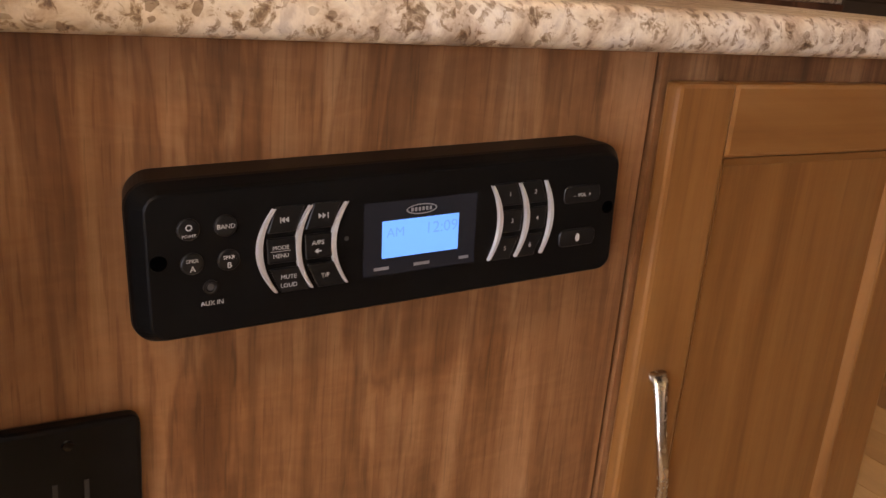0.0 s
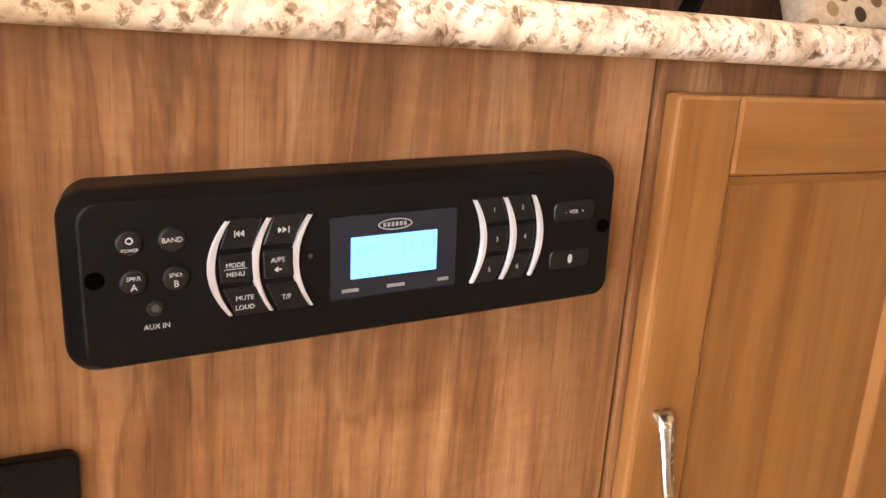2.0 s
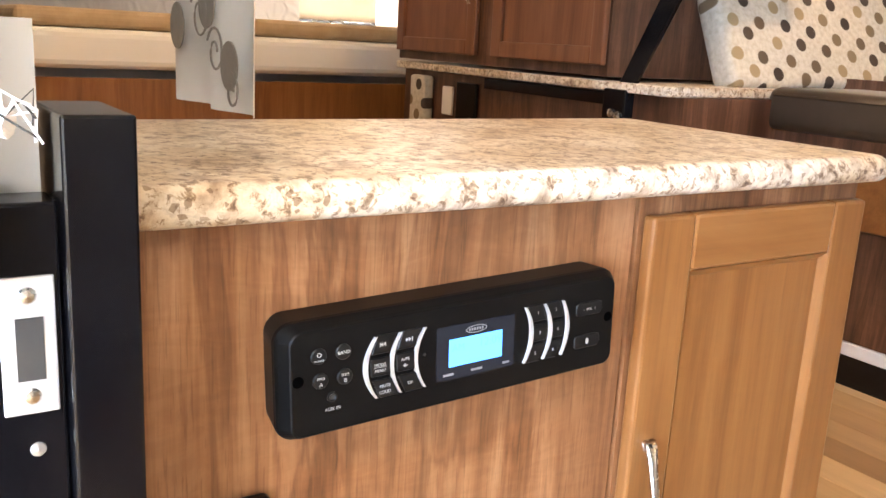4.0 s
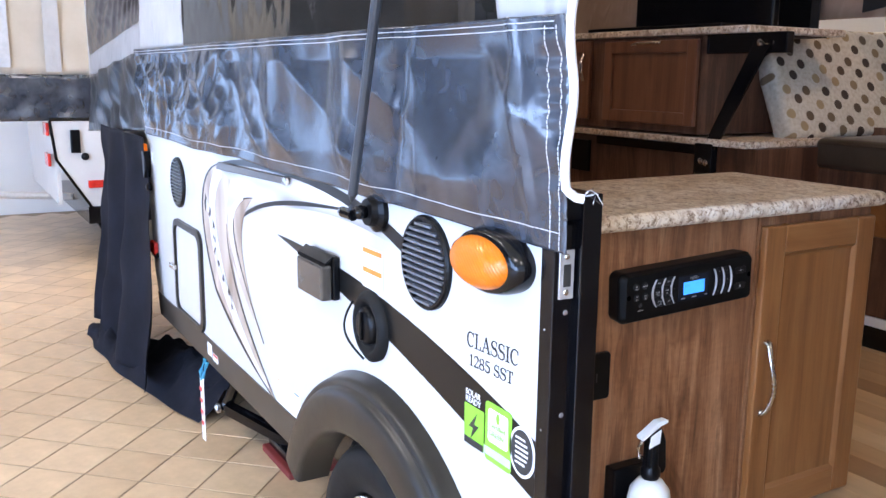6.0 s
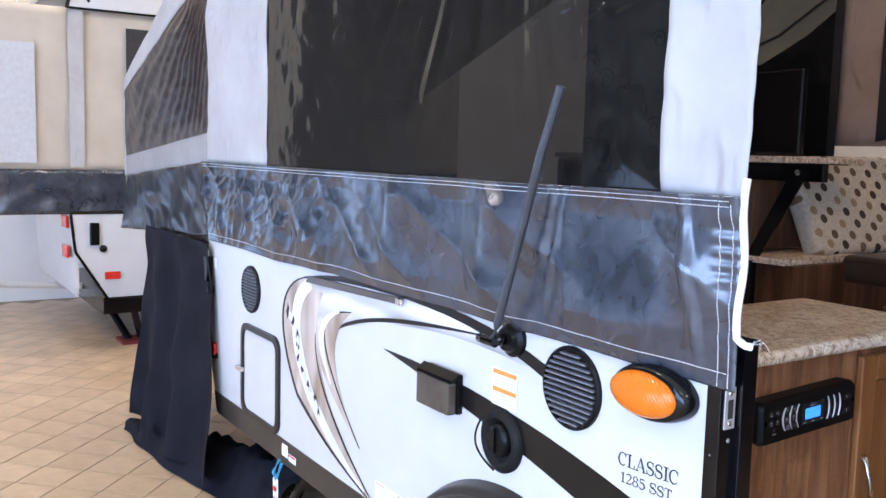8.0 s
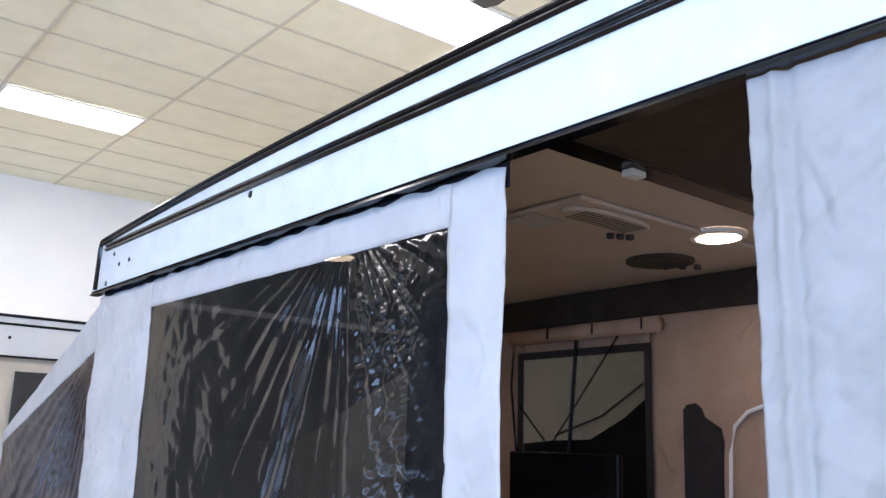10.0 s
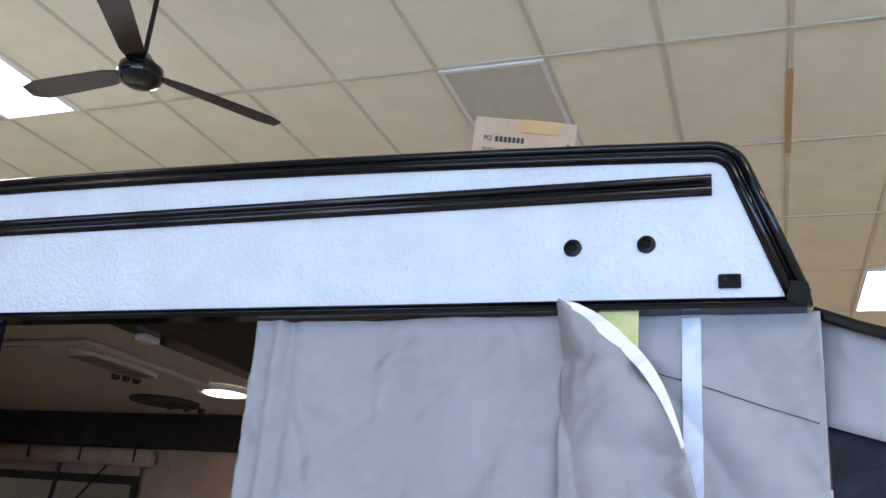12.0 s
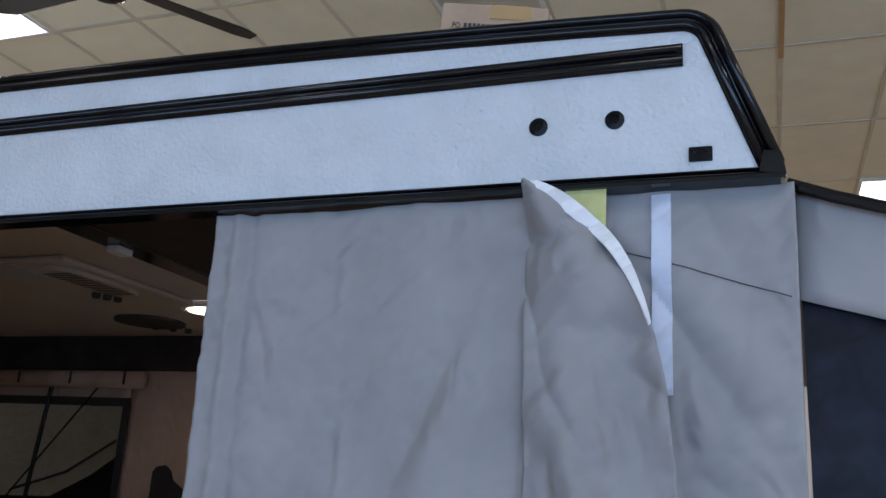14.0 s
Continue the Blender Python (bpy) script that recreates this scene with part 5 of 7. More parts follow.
def bunk_end(x_in, x_out, sign, name):
    """Sloping tent over a pulled-out bunk."""
    th = thing(name, "pale canvas bunk end tent with a smoked side window", "tent wall")

    def sheet(pts4, nx, nz, amp, seed, fan=None):
        p00, p10, p11, p01 = [Vector(p) for p in pts4]
        bm = bmesh.new()
        grid = []
        for j in range(nz + 1):
            v = j / nz
            row = []
            for i in range(nx + 1):
                u = i / nx
                p = p00 * (1 - u) * (1 - v) + p10 * u * (1 - v) + p11 * u * v + p01 * (1 - u) * v
                p.y -= amp * (rough_noise(p.x, seed, p.z, 4.5) + 0.5 * rough_noise(p.x + p.z, seed + 2, p.z, 11))
                if fan:
                    p.y -= 0.006 * math.sin(60 * math.atan2(p.x - fan[0], fan[1] - p.z) + 3 * rough_noise(p.x, 7, p.z, 3)) * min(1.0, 6 * min(u, 1 - u, v, 1 - v))
                row.append(bm.verts.new(p))
            grid.append(row)
        for a, c in zip(grid, grid[1:]):
            for i in range(nx):
                bm.faces.new((a[i], a[i + 1], c[i + 1], c[i]))
        return bm
    Y = 0.03
    if sign < 0:
        a, b = x_in, x_out
        thick(part("canvas", sheet([(a, Y, 2.49), (b, Y + 0.04, 1.95), (b - 0.02, Y + 0.04, 2.02), (a - 0.03, Y, 2.735)], 40, 8, 0.006, 1), "white_canvas", th, smooth=True), 0.002)
        part("vinyl_pane", sheet([(a, Y, 1.68), (b + 0.06, Y + 0.04, 1.53), (b + 0.01, Y + 0.04, 1.96), (a, Y, 2.49)], 120, 60, 0.008, 2, (a, 2.6)), "smoke_mesh", th, smooth=True)
        thick(part("canvas", sheet([(a, Y, 1.52), (b + 0.06, Y + 0.04, 1.40), (b + 0.06, Y + 0.04, 1.53), (a, Y, 1.68)], 60, 6, 0.006, 3), "grey_canvas", th, smooth=True), 0.002)
        thick(part("canvas", sheet([(b + 0.06, Y + 0.04, 1.40), (b + 0.02, Y + 0.04, 1.40), (b - 0.03, Y + 0.04, 2.0), (b + 0.02, Y + 0.04, 1.96)], 4, 10, 0.002, 4), "white_canvas", th), 0.002)
        thick(part("skirt", sheet([(a, Y - 0.03, 1.165), (b + 0.04, Y + 0.02, 1.05), (b + 0.06, Y + 0.02, 1.40), (a, Y - 0.03, 1.53)], 70, 20, 0.03, 5), "bunk_vinyl", th, "glossy black vinyl lower tent edge", smooth=True), 0.002)
        part("bunk_board", box(b + 0.08, a - 0.01, 0.12, WALL_Y - 0.1, 1.06, 1.12), "white_paint", th)
        thick(part("tent_top", slab([(a - 0.03, 0.05, 2.735), (b - 0.02, 0.09, 2.02), (b - 0.02, WALL_Y - 0.05, 2.02), (a - 0.03, WALL_Y, 2.735)], (0, 0, -0.003)), "white_canvas", th), 0.001)
        thick(part("end_canvas", slab([(b, 0.08, 1.2), (b - 0.02, 0.09, 2.02), (b - 0.02, WALL_Y - 0.05, 2.02), (b, WALL_Y - 0.05, 1.2)], (-0.003, 0, 0)), "white_canvas", th), 0.001)
    else:
        a, b = x_in, x_out
        thick(part("canvas", sheet([(a, Y, 2.56), (b, Y + 0.04, 2.13), (b + 0.02, Y + 0.04, 2.25), (a, Y, 2.745)], 40, 8, 0.006, 1), "grey_canvas", th, smooth=True), 0.002)
        part("vinyl_pane", sheet([(a + 0.01, Y + 0.02, 1.6), (b - 0.1, Y + 0.06, 1.6), (b, Y + 0.06, 2.13), (a + 0.005, Y + 0.02, 2.57)], 40, 30, 0.02, 2), "dark_pane", th, smooth=True)
        thick(part("skirt", sheet([(a, Y, 1.2), (b - 0.1, Y + 0.04, 1.1), (b - 0.1, Y + 0.04, 1.6), (a, Y, 1.6)], 40, 16, 0.02, 5), "bunk_vinyl", th, smooth=True), 0.002)
        part("edge_piping", tube([(a - 0.01, Y - 0.015, 2.75), (a + 0.06, Y - 0.02, 2.722), (b, Y + 0.02, 2.27)], 0.011, 8), "black_satin", th)
        thick(part("tent_top", slab([(a, 0.05, 2.75), (b + 0.02, 0.09, 2.26), (b + 0.02, WALL_Y - 0.05, 2.26), (a, WALL_Y, 2.75)], (0, 0, -0.003)), "white_canvas", th), 0.001)
        thick(part("end_canvas", slab([(b, 0.08, 1.2), (b + 0.02, 0.09, 2.26), (b + 0.02, WALL_Y - 0.05, 2.26), (b, WALL_Y - 0.05, 1.2)], (0.003, 0, 0)), "white_canvas", th), 0.001)
    return th


bunk_end(-2.99, -4.95, -1, "front_bunk_tent")
bunk_end(1.925, 3.5, 1, "rear_bunk_tent")


# black cloth hanging from the front bunk to the floor
def hanging(u, v, x, z):
    fall = 1 - v
    y = -0.02 - 0.10 * fall ** 1.5 + 0.03 * math.sin(x * 14 + 1.5 * rough_noise(x, 0, z, 2)) * (0.3 + fall) + 0.02 * rough_noise(x, 31, z, 5)
    return (-0.05 * fall * (1 - u) + 0.20 * fall * u ** 3 - 0.02 * rough_noise(z, 5, x, 3), y, 0)


hang = thing("hanging_cloth", "navy-black cloth hanging from the bunk, gathered on the floor", "cloth")
thick(part("drop", cloth(-4.04, -2.90, 0.02, 1.14, 90, 44, hanging), "black_cloth", hang, smooth=True), 0.003)
bm = bmesh.new()
gr = []
for j in range(25):
    row = []
    for i in range(61):
        u, v = i / 60, j / 24
        x = -3.95 + 1.60 * u
        w = 0.10 + 0.55 * u
        y = -0.20 + 0.22 * u ** 2 + w * v + 0.05 * rough_noise(x, 41, v, 3)
        h = (0.05 + 0.24 * u * (1 - 0.25 * u)) * max(0.0, math.sin(math.pi * min(1.0, 0.06 + v * 0.9))) * (0.75 + 0.5 * rough_noise(x, 43, y, 6)) + 0.07 * abs(rough_noise(x + y, 45, y, 8)) * min(1.0, 6 * min(v, 1 - v))
        row.append(bm.verts.new((x, y, G + 0.004 + max(0.0, h) * min(1, 7 * min(v, 1 - v) + 0.15))))
    gr.append(row)
for a, c in zip(gr, gr[1:]):
    for i in range(60):
        bm.faces.new((a[i], a[i + 1], c[i + 1], c[i]))
part("gathered_fold", bm, "black_cloth", hang, smooth=True)

# stabiliser jack with its red pad, and a tag tied on a cord
jack = thing("stabiliser_jack", "black folded stabiliser jack with a red foot", "jack")
part("link", tube([(-2.00, 0.13, 0.345), (-2.20, 0.10, 0.085)], 0.024, 10), "black_satin", jack, "black steel swing link")
part("arm", tube([(-2.215, 0.10, 0.075), (-1.76, 0.27, 0.035)], 0.030, 10), "black_satin", jack)
part("arm_web", slab([(-2.18, 0.115, 0.06), (-1.80, 0.255, 0.025), (-1.80, 0.255, 0.06), (-2.18, 0.115, 0.10)], (0.012, -0.036, 0)), "black_satin", jack)
part("bracket", box(-2.06, -1.93, 0.09, 0.20, 0.28, 0.36, 0.006), "black_satin", jack)
part("bolt", lathe([(0.020, 0), (0.020, 0.014), (0.012, 0.020), (0, 0.020)], Matrix.Translation((-2.205, 0.073, 0.078)) @ SIDE, 6), "steel", jack)
part("foot", box(-1.95, -1.70, 0.19, 0.36, -0.0095, 0.03, 0.008), "black_satin", jack)
part("pad", box(-1.97, -1.66, 0.17, 0.38, G + 0.001, -0.01, 0.006), "red_pad", jack, "dull red foot pad")
tag = thing("hang_tag", "white and pink paper tag tied with a blue cord", "tag", at=(0.075, 0, 0))
part("cord", tube([(-2.13, -0.02, 0.345), (-2.16, -0.03, 0.29), (-2.12, -0.035, 0.27), (-2.10, -0.02, 0.34)], 0.008, 6), "blue_cord", tag)
part("strip", slab([(-2.15, -0.035, 0.27), (-2.10, -0.035, 0.275), (-2.085, -0.04, 0.03), (-2.125, -0.04, 0.025)], (0, -0.002, 0)), "paper", tag)
for k in range(4):
    part("print_line", box(-2.135 + 0.004 * k, -2.105 + 0.004 * k, -0.0445, -0.0428, 0.225 - 0.045 * k, 0.240 - 0.045 * k), "red_ink", tag)

# carton left on the roof
def carton():
    th = thing("carton", "brown cardboard carton lying on the camper roof", "carton", at=(1.262, 0.42, ROOFT))
    part("body", box(-0.125, 0.125, -0.12, 0.16, 0.0, 0.258, 0.003), "carton", th)
    part("tape", box(-0.01, 0.085, -0.1225, -0.1205, 0.222, 0.2575), "tape_tan", th)
    for text, x, z in (("PO", -0.098, 0.193), ("SIZE", -0.098, 0.160), ("11", -0.046, 0.163), ("FEET", -0.015, 0.160), ("MODEL NO", -0.098, 0.127), ("MADE IN", -0.098, 0.094)):
        letters("print", text, 0.021, "ink", Matrix.Translation((x, -0.1222, z)) @ FACE_MY, th, 0.0006, squeeze=0.72)
    part("underline", box(-0.055, -0.024, -0.1220, -0.1205, 0.156, 0.158), "ink", th)
    # order and model codes as plain bars
    for x0, n, z in ((-0.070, 7, 0.193), (-0.026, 9, 0.127)):
        for i in range(n):
            part("print_mark", box(x0 + 0.0105 * i, x0 + 0.0105 * i + 0.0075, -0.1220, -0.1205, z, z + 0.014), "ink", th)
    part("arrow", slab([(0.085, -0.1205, 0.18), (0.092, -0.1205, 0.18), (0.112, -0.1205, 0.20), (0.105, -0.1205, 0.20)], (0, -0.0015, 0)), "ink", th)
    th.matrix_world = Matrix.Translation((1.262, 0.42, ROOFT - 0.002)) @ Matrix.Rotation(radians(4), 4, "Y") @ Matrix.Rotation(radians(14), 4, "Z")


carton()

# ---- inside: counter cabinet with the radio ----
CAB_Y0, CAB_Y1, CAB_X0, CAB_TOP = 0.081, 0.968, -0.40, 1.1615


def base_cabinet():
    th = thing("base_cabinet", "walnut laminate cabinet with one stained maple door", "cabinet")
    part("body", box(CAB_X0, -0.018, CAB_Y0, CAB_Y1, FLOOR, CAB_TOP), "laminate", th)
    part("face_panel", box(-0.0175, 0.0, CAB_Y0, 0.594, FLOOR, CAB_TOP), "laminate", th, "walnut laminate face")
    part("stile", box(-0.0175, 0.001, 0.600, CAB_Y1, FLOOR, CAB_TOP - 0.0005), "laminate", th)
    panel_door(th, 0.604, 0.962, 0.482, 1.139)
    return th


def panel_door(th, y0, y1, z0, z1):
    """Shaker door on a face that looks along +x: rails, stiles and a sunk panel."""
    x0, x1, w = 0.002, 0.020, 0.061
    d = part("door", box(x0, x0 + 0.010, y0 + w - 0.004, y1 - w + 0.004, z0 + w - 0.004, z1 - w + 0.004), "maple", th, "stained maple door with a sunk panel")
    for a, b in ((y0, y0 + w), (y1 - w, y1)):
        part("stile", box(x0, x1, a, b, z0, z1, 0.004), "maple", d)
    for a, b in ((z0, z0 + w), (z1 - w, z1)):
        part("rail", box(x0, x1, y0 + w - 0.001, y1 - w + 0.001, a, b, 0.004), "maple_h", d)
    for a, b, c, e in ((y0 + w, y0 + w + 0.008, z0 + w, z1 - w), (y1 - w - 0.008, y1 - w, z0 + w, z1 - w)):
        part("bead", slab([(x0 + 0.010, a, c), (x0 + 0.017, a if a == y0 + w else b, c), (x0 + 0.010, b, c)], (0, 0, e - c)), "maple", d)
    for a, b in ((z0 + w, z0 + w + 0.008), (z1 - w - 0.008, z1 - w)):
        part("bead", slab([(x0 + 0.010, y0 + w, a), (x0 + 0.017, y0 + w, a if a == z0 + w else b), (x0 + 0.010, y0 + w, b)], (0, y1 - y0 - 2 * w, 0)), "maple_h", d)
    pull(d, 0.6275, 0.888, 0.732)
    return d


def pull(parent, y, zt, zb):
    """Arched satin pull, flat in section, with flared fluted ends."""
    h, n = zt - zb, 28
    bm = bmesh.new()
    rings = []
    for k in range(n + 1):
        t = k / n
        flare = abs(2 * t - 1) ** 5
        half, deep = 0.0056 + 0.0034 * flare, 0.0040 + 0.0016 * flare
        x = 0.0235 + 0.025 * math.sin(math.pi * t) ** 0.7
        yy = y + 0.006 * math.sin(2 * math.pi * t)
        ring = []
        for a in range(16):
            c, q = math.cos(2 * math.pi * a / 16), math.sin(2 * math.pi * a / 16)
            flute = 1 - 0.05 * flare * (a % 2)
            ring.append(bm.verts.new((x + deep * flute * c, yy + half * flute * q, zb - 0.006 + (h + 0.012) * t)))
        rings.append(ring)
    for a, c in zip(rings, rings[1:]):
        for k in range(16):
            bm.faces.new((a[k], a[(k + 1) % 16], c[(k + 1) % 16], c[k]))
    bm.faces.new(rings[0])
    bm.faces.new(rings[-1])
    ob = part("handle", bm, "chrome", parent, "arched satin nickel pull with fluted ends", smooth=True)
    for z in (zt, zb):
        part("foot", lathe([(0.0065, 0), (0.006, 0.004), (0.004, 0.007), (0, 0.0075)], Matrix.Translation((0.0195, y, z)) @ FRONT, 16), "chrome", ob, smooth=True)


base_cabinet()


def counter(name, x0, x1, y0, y1, z0, z1, label, r=0.017):
    # postformed edge: plan with eased corners, a full round along the rim
    w, d, cx, cy = x1 - x0, y1 - y0, (x0 + x1) / 2, (y0 + y1) / 2
    h = (z1 - z0) / 2
    r = min(r, h)
    bm = bmesh.new()
    prof = [(r * (1 - math.cos(radians(a))), z1 - r + r * math.sin(radians(a))) for a in (90, 75, 60, 45, 30, 15, 0)]
    prof += [(r * 0.8 * (1 - math.cos(radians(a))), z0 + r * 0.8 - r * 0.8 * math.sin(radians(a))) for a in (0, 22, 45, 68, 90)]
    rings = []
    for inset, z in prof:
        rings.append([bm.verts.new((cx + u, cy + v, z)) for u, v in rrect(w - 2 * inset, d - 2 * inset, max(0.004, r + 0.006 - inset), 6)])
    for a, c in zip(rings, rings[1:]):
        for k in range(len(a)):
            bm.faces.new((a[k], a[(k + 1) % len(a)], c[(k + 1) % len(a)], c[k]))
    bm.faces.new(rings[0])
    bm.faces.new(rings[-1])
    th = thing(name, label, "countertop")
    part("top", bm, "granite", th, smooth=True)
    part("core", box(x0 + 0.05, x1 - 0.05, y0 + 0.05, y1 - 0.05, z0 - 0.0045, z0 - 0.0002), "brown_band", th, "dark underside board")
    return th


counter("countertop", -0.42, 0.037, 0.081, 0.984, CAB_TOP + 0.0005, 1.194, "speckled brown laminate countertop with a rounded edge")


def radio():
    th = thing("radio", "black wall-mounted stereo with a blue lit display", "radio", at=(0, 0.3719, 1.048))
    th.rotation_euler = (radians(2.4), 0, 0)
    th.scale = (1.0, 1.05, 1.03)
    X = 0.045
    bm = bmesh.new()
    rings = []
    for x, w, h, r in ((0.0005, 0.3245, 0.0925, 0.015), (0.030, 0.330, 0.0945, 0.015), (0.0335, 0.329, 0.0935, 0.0145), (0.0365, 0.326, 0.091, 0.014), (0.041, 0.319, 0.0875, 0.012), (0.044, 0.3145, 0.0845, 0.010), (X, 0.312, 0.0825, 0.009)):
        rings.append([bm.verts.new((x, u - 0.0025 + (0.002 if x < 0.02 else 0.0), v - 0.0052)) for u, v in rrect(w, h, r, 8)])
    for a, c in zip(rings, rings[1:]):
        for k in range(len(a)):
            bm.faces.new((a[k], a[(k + 1) % len(a)], c[(k + 1) % len(a)], c[k]))
    bm.faces.new(rings[0])
    bm.faces.new(rings[-1])
    part("case", bm, "radio_black", th, "matt black plastic case")
    for u in (-0.1535, 0.1475):
        part("screw_hole", lathe([(0.0046, 0.0002), (0.0044, 0.0005), (0, 0.0005)], Matrix.Translation((X, u, -0.001)) @ FRONT, 16), "hole", th)
    Y0 = 0.3705
    for y, v, a, b in ((0.2335, 0.0165, "", "POWER"), (0.2535, 0.0165, "BAND", ""), (0.2345, -0.0035, "SPKR", "A"), (0.2545, -0.0038, "SPKR", "B")):
        k = part("button", lathe([(0.0064, 0), (0.0062, 0.0012), (0.0052, 0.0016), (0, 0.0012)], Matrix.Translation((X, y - Y0, v)) @ FRONT, 24), "radio_gloss", th, smooth=True)
        if a:
            letters("legend", a, 0.0030 if b else 0.0037, "legend_ink", Matrix.Translation((X + 0.0018, y - Y0, v + (0.001 if b else -0.0013))) @ FACE_X, k, 0.0001, "CENTER")
        if b:
            letters("legend", b, 0.0048 if len(b) == 1 else 0.0023, "legend_ink", Matrix.Translation((X + 0.0018, y - Y0, v - 0.0042)) @ FACE_X, k, 0.0001, "CENTER")
        if not a:
            part("power_mark", lathe([(0.0018, 0), (0.0018, 0.0002), (0.0012, 0.0002), (0.0012, 0)], Matrix.Translation((X + 0.0018, y - Y0, v + 0.0014)) @ FRONT, 16), "legend_ink", k)
    j = part("aux_jack", lathe([(0.0042, 0), (0.0042, 0.001), (0.0030, 0.0013), (0.0022, 0.0004), (0, 0.0003)], Matrix.Translation((X, 0.2440 - Y0, -0.0185)) @ FRONT, 20), "radio_gloss", th)
    part("socket", lathe([(0.0021, 0), (0, 0.0002)], Matrix.Translation((X + 0.0006, 0.2440 - Y0, -0.0185)) @ FRONT, 12), "ink", j)
    letters("legend", "AUX IN", 0.0038, "legend_ink", Matrix.Translation((X + 0.0003, 0.2445 - Y0, -0.0295)) @ FACE_X, th, 0.0001, "CENTER")
    part("microphone_hole", lathe([(0.0015, 0), (0, 0.0002)], Matrix.Translation((X + 0.0002, 0.3245 - Y0, 0.0)) @ FRONT, 10), "ink", th)

    def arc(tip, mid):
        pts = []
        for k in range(15):
            s = -1 + 2 * k / 14
            pts.append((X + 0.001, tip - Y0 + (mid - tip) * (1 - s * s), -0.002 + 0.0255 * s))
        bm = bmesh.new()
        vs = []
        for p, s in zip(pts, range(15)):
            w = 0.0012 + 0.0010 * math.sin(math.pi * s / 14)
            vs.append([bm.verts.new((p[0] - 0.001, p[1] - w, p[2])), bm.verts.new((p[0] + 0.0012, p[1] - w * 0.6, p[2])), bm.verts.new((p[0] + 0.0012, p[1] + w * 0.6, p[2])), bm.verts.new((p[0] - 0.001, p[1] + w, p[2]))])
        for a, c in zip(vs, vs[1:]):
            for i in range(3):
                bm.faces.new((a[i], a[i + 1], c[i + 1], c[i]))
        part("trim_arc", bm, "silver", th, "silver curved trim")

    for tip, mid in ((0.281, 0.272), (0.3025, 0.2945), (0.3245, 0.316), (0.4235, 0.431), (0.444, 0.4515), (0.464, 0.4705)):
        arc(tip, mid)

    def key(y0, y1, v, lean, lines):
        h = 0.0155
        pts = [(X, y0 - Y0 + lean * (v + h / 2) ** 2 * 30, v + h / 2), (X, y0 - Y0 + lean * (v - h / 2) ** 2 * 30, v - h / 2), (X, y1 - Y0 + lean * (v - h / 2) ** 2 * 30, v - h / 2), (X, y1 - Y0 + lean * (v + h / 2) ** 2 * 30, v + h / 2)]
        kb = part("key", slab(pts, (0.0016, 0, 0), 0.0006, seg=1), "radio_gloss", th)
        yc = (y0 + y1) / 2 - Y0 + lean * v * v * 30
        for text, size, dz in lines:
            letters("legend", text, size * 0.84, "legend_ink", Matrix.Translation((X + 0.0017, yc, v + dz)) @ FACE_X, kb, 0.0001, "CENTER")
        return kb, yc

    def tri(kb, yc, v, d, s=0.0022):
        part("arrow_mark", slab([(X + 0.0017, yc - d * s / 2, v + s * 0.8), (X + 0.0017, yc - d * s / 2, v - s * 0.8), (X + 0.0017, yc + d * s / 2, v)], (0.0001, 0, 0)), "legend_ink", kb)

    rows = (0.0165, -0.002, -0.0205)
    for col, (y0, y1) in enumerate(((0.2755, 0.2925), (0.298, 0.3145))):
        for r, v in enumerate(rows):
            lines = ((), (("MODE", 0.0041, 0.0008), ("MENU", 0.0041, -0.0042)), (("MUTE", 0.0044, 0.0008), ("LOUD", 0.0044, -0.0044)))[r] if col == 0 else ((), (("A/PS", 0.0046, 0.001),), (("T/F", 0.0046, -0.0015),))[r]
            kb, yc = key(y0, y1, v, 0.35, lines)
            if r == 0:
                d = -1 if col == 0 else 1
                for o in (-0.0014, 0.0010):
                    tri(kb, yc + o, v, d)
                part("bar_mark", box(X + 0.0017, X + 0.0018, yc + d * 0.0030, yc + d * 0.0030 + 0.0006, v - 0.0018, v + 0.0018), "legend_ink", kb)
            if (r, col) == (1, 1):
                tri(kb, yc - 0.001, v - 0.003, -1, 0.0022)
                part("bar_mark", box(X + 0.0017, X + 0.0018, yc - 0.001, yc + 0.002, v - 0.0034, v - 0.0026), "legend_ink", kb)
            if r == 1 and col == 0:
                part("bar_mark", box(X + 0.0017, X + 0.0018, yc - 0.006, yc + 0.006, v - 0.0003, v), "legend_ink", kb)
    for col, (y0, y1) in enumerate(((0.4315, 0.4475), (0.4515, 0.4665))):
        for r, v in enumerate(rows):
            key(y0, y1, v, -0.35, ((str(1 + 2 * r + col), 0.0050, -0.0012),))
    vb = part("volume_key", slab(on_front(rrect(0.030, 0.0125, 0.004, 3), 0.4945 - Y0, 0.011, X), (0.0016, 0, 0), 0.0006, seg=1), "radio_gloss", th)
    letters("legend", "-  VOL  +", 0.0036, "legend_ink", Matrix.Translation((X + 0.0018, 0.4945 - Y0, 0.0095)) @ FACE_X, vb, 0.0001, "CENTER")
    bb = part("phone_key", slab(on_front(rrect(0.030, 0.0125, 0.004, 3), 0.4935 - Y0, -0.020, X), (0.0016, 0, 0), 0.0006, seg=1), "radio_gloss", th)
    part("mark", slab(on_front(ellipse(0.0018, 0.0030, 14), 0.4935 - Y0, -0.020, X + 0.0017), (0.0001, 0, 0)), "legend_ink", bb)
    # display
    dp = part("display_window", slab(on_front(rrect(0.077, 0.047, 0.001, 2), 0.374 - Y0, -0.0035, X), (0.0006, 0, 0)), "display_glass", th, "dark display window")
    part("lcd", slab(on_front(rrect(0.0525, 0.0240, 0.0006, 2), 0.3735 - Y0, -0.004, X + 0.0007), (0.0002, 0, 0)), "lcd", dp, "lit pale blue screen")
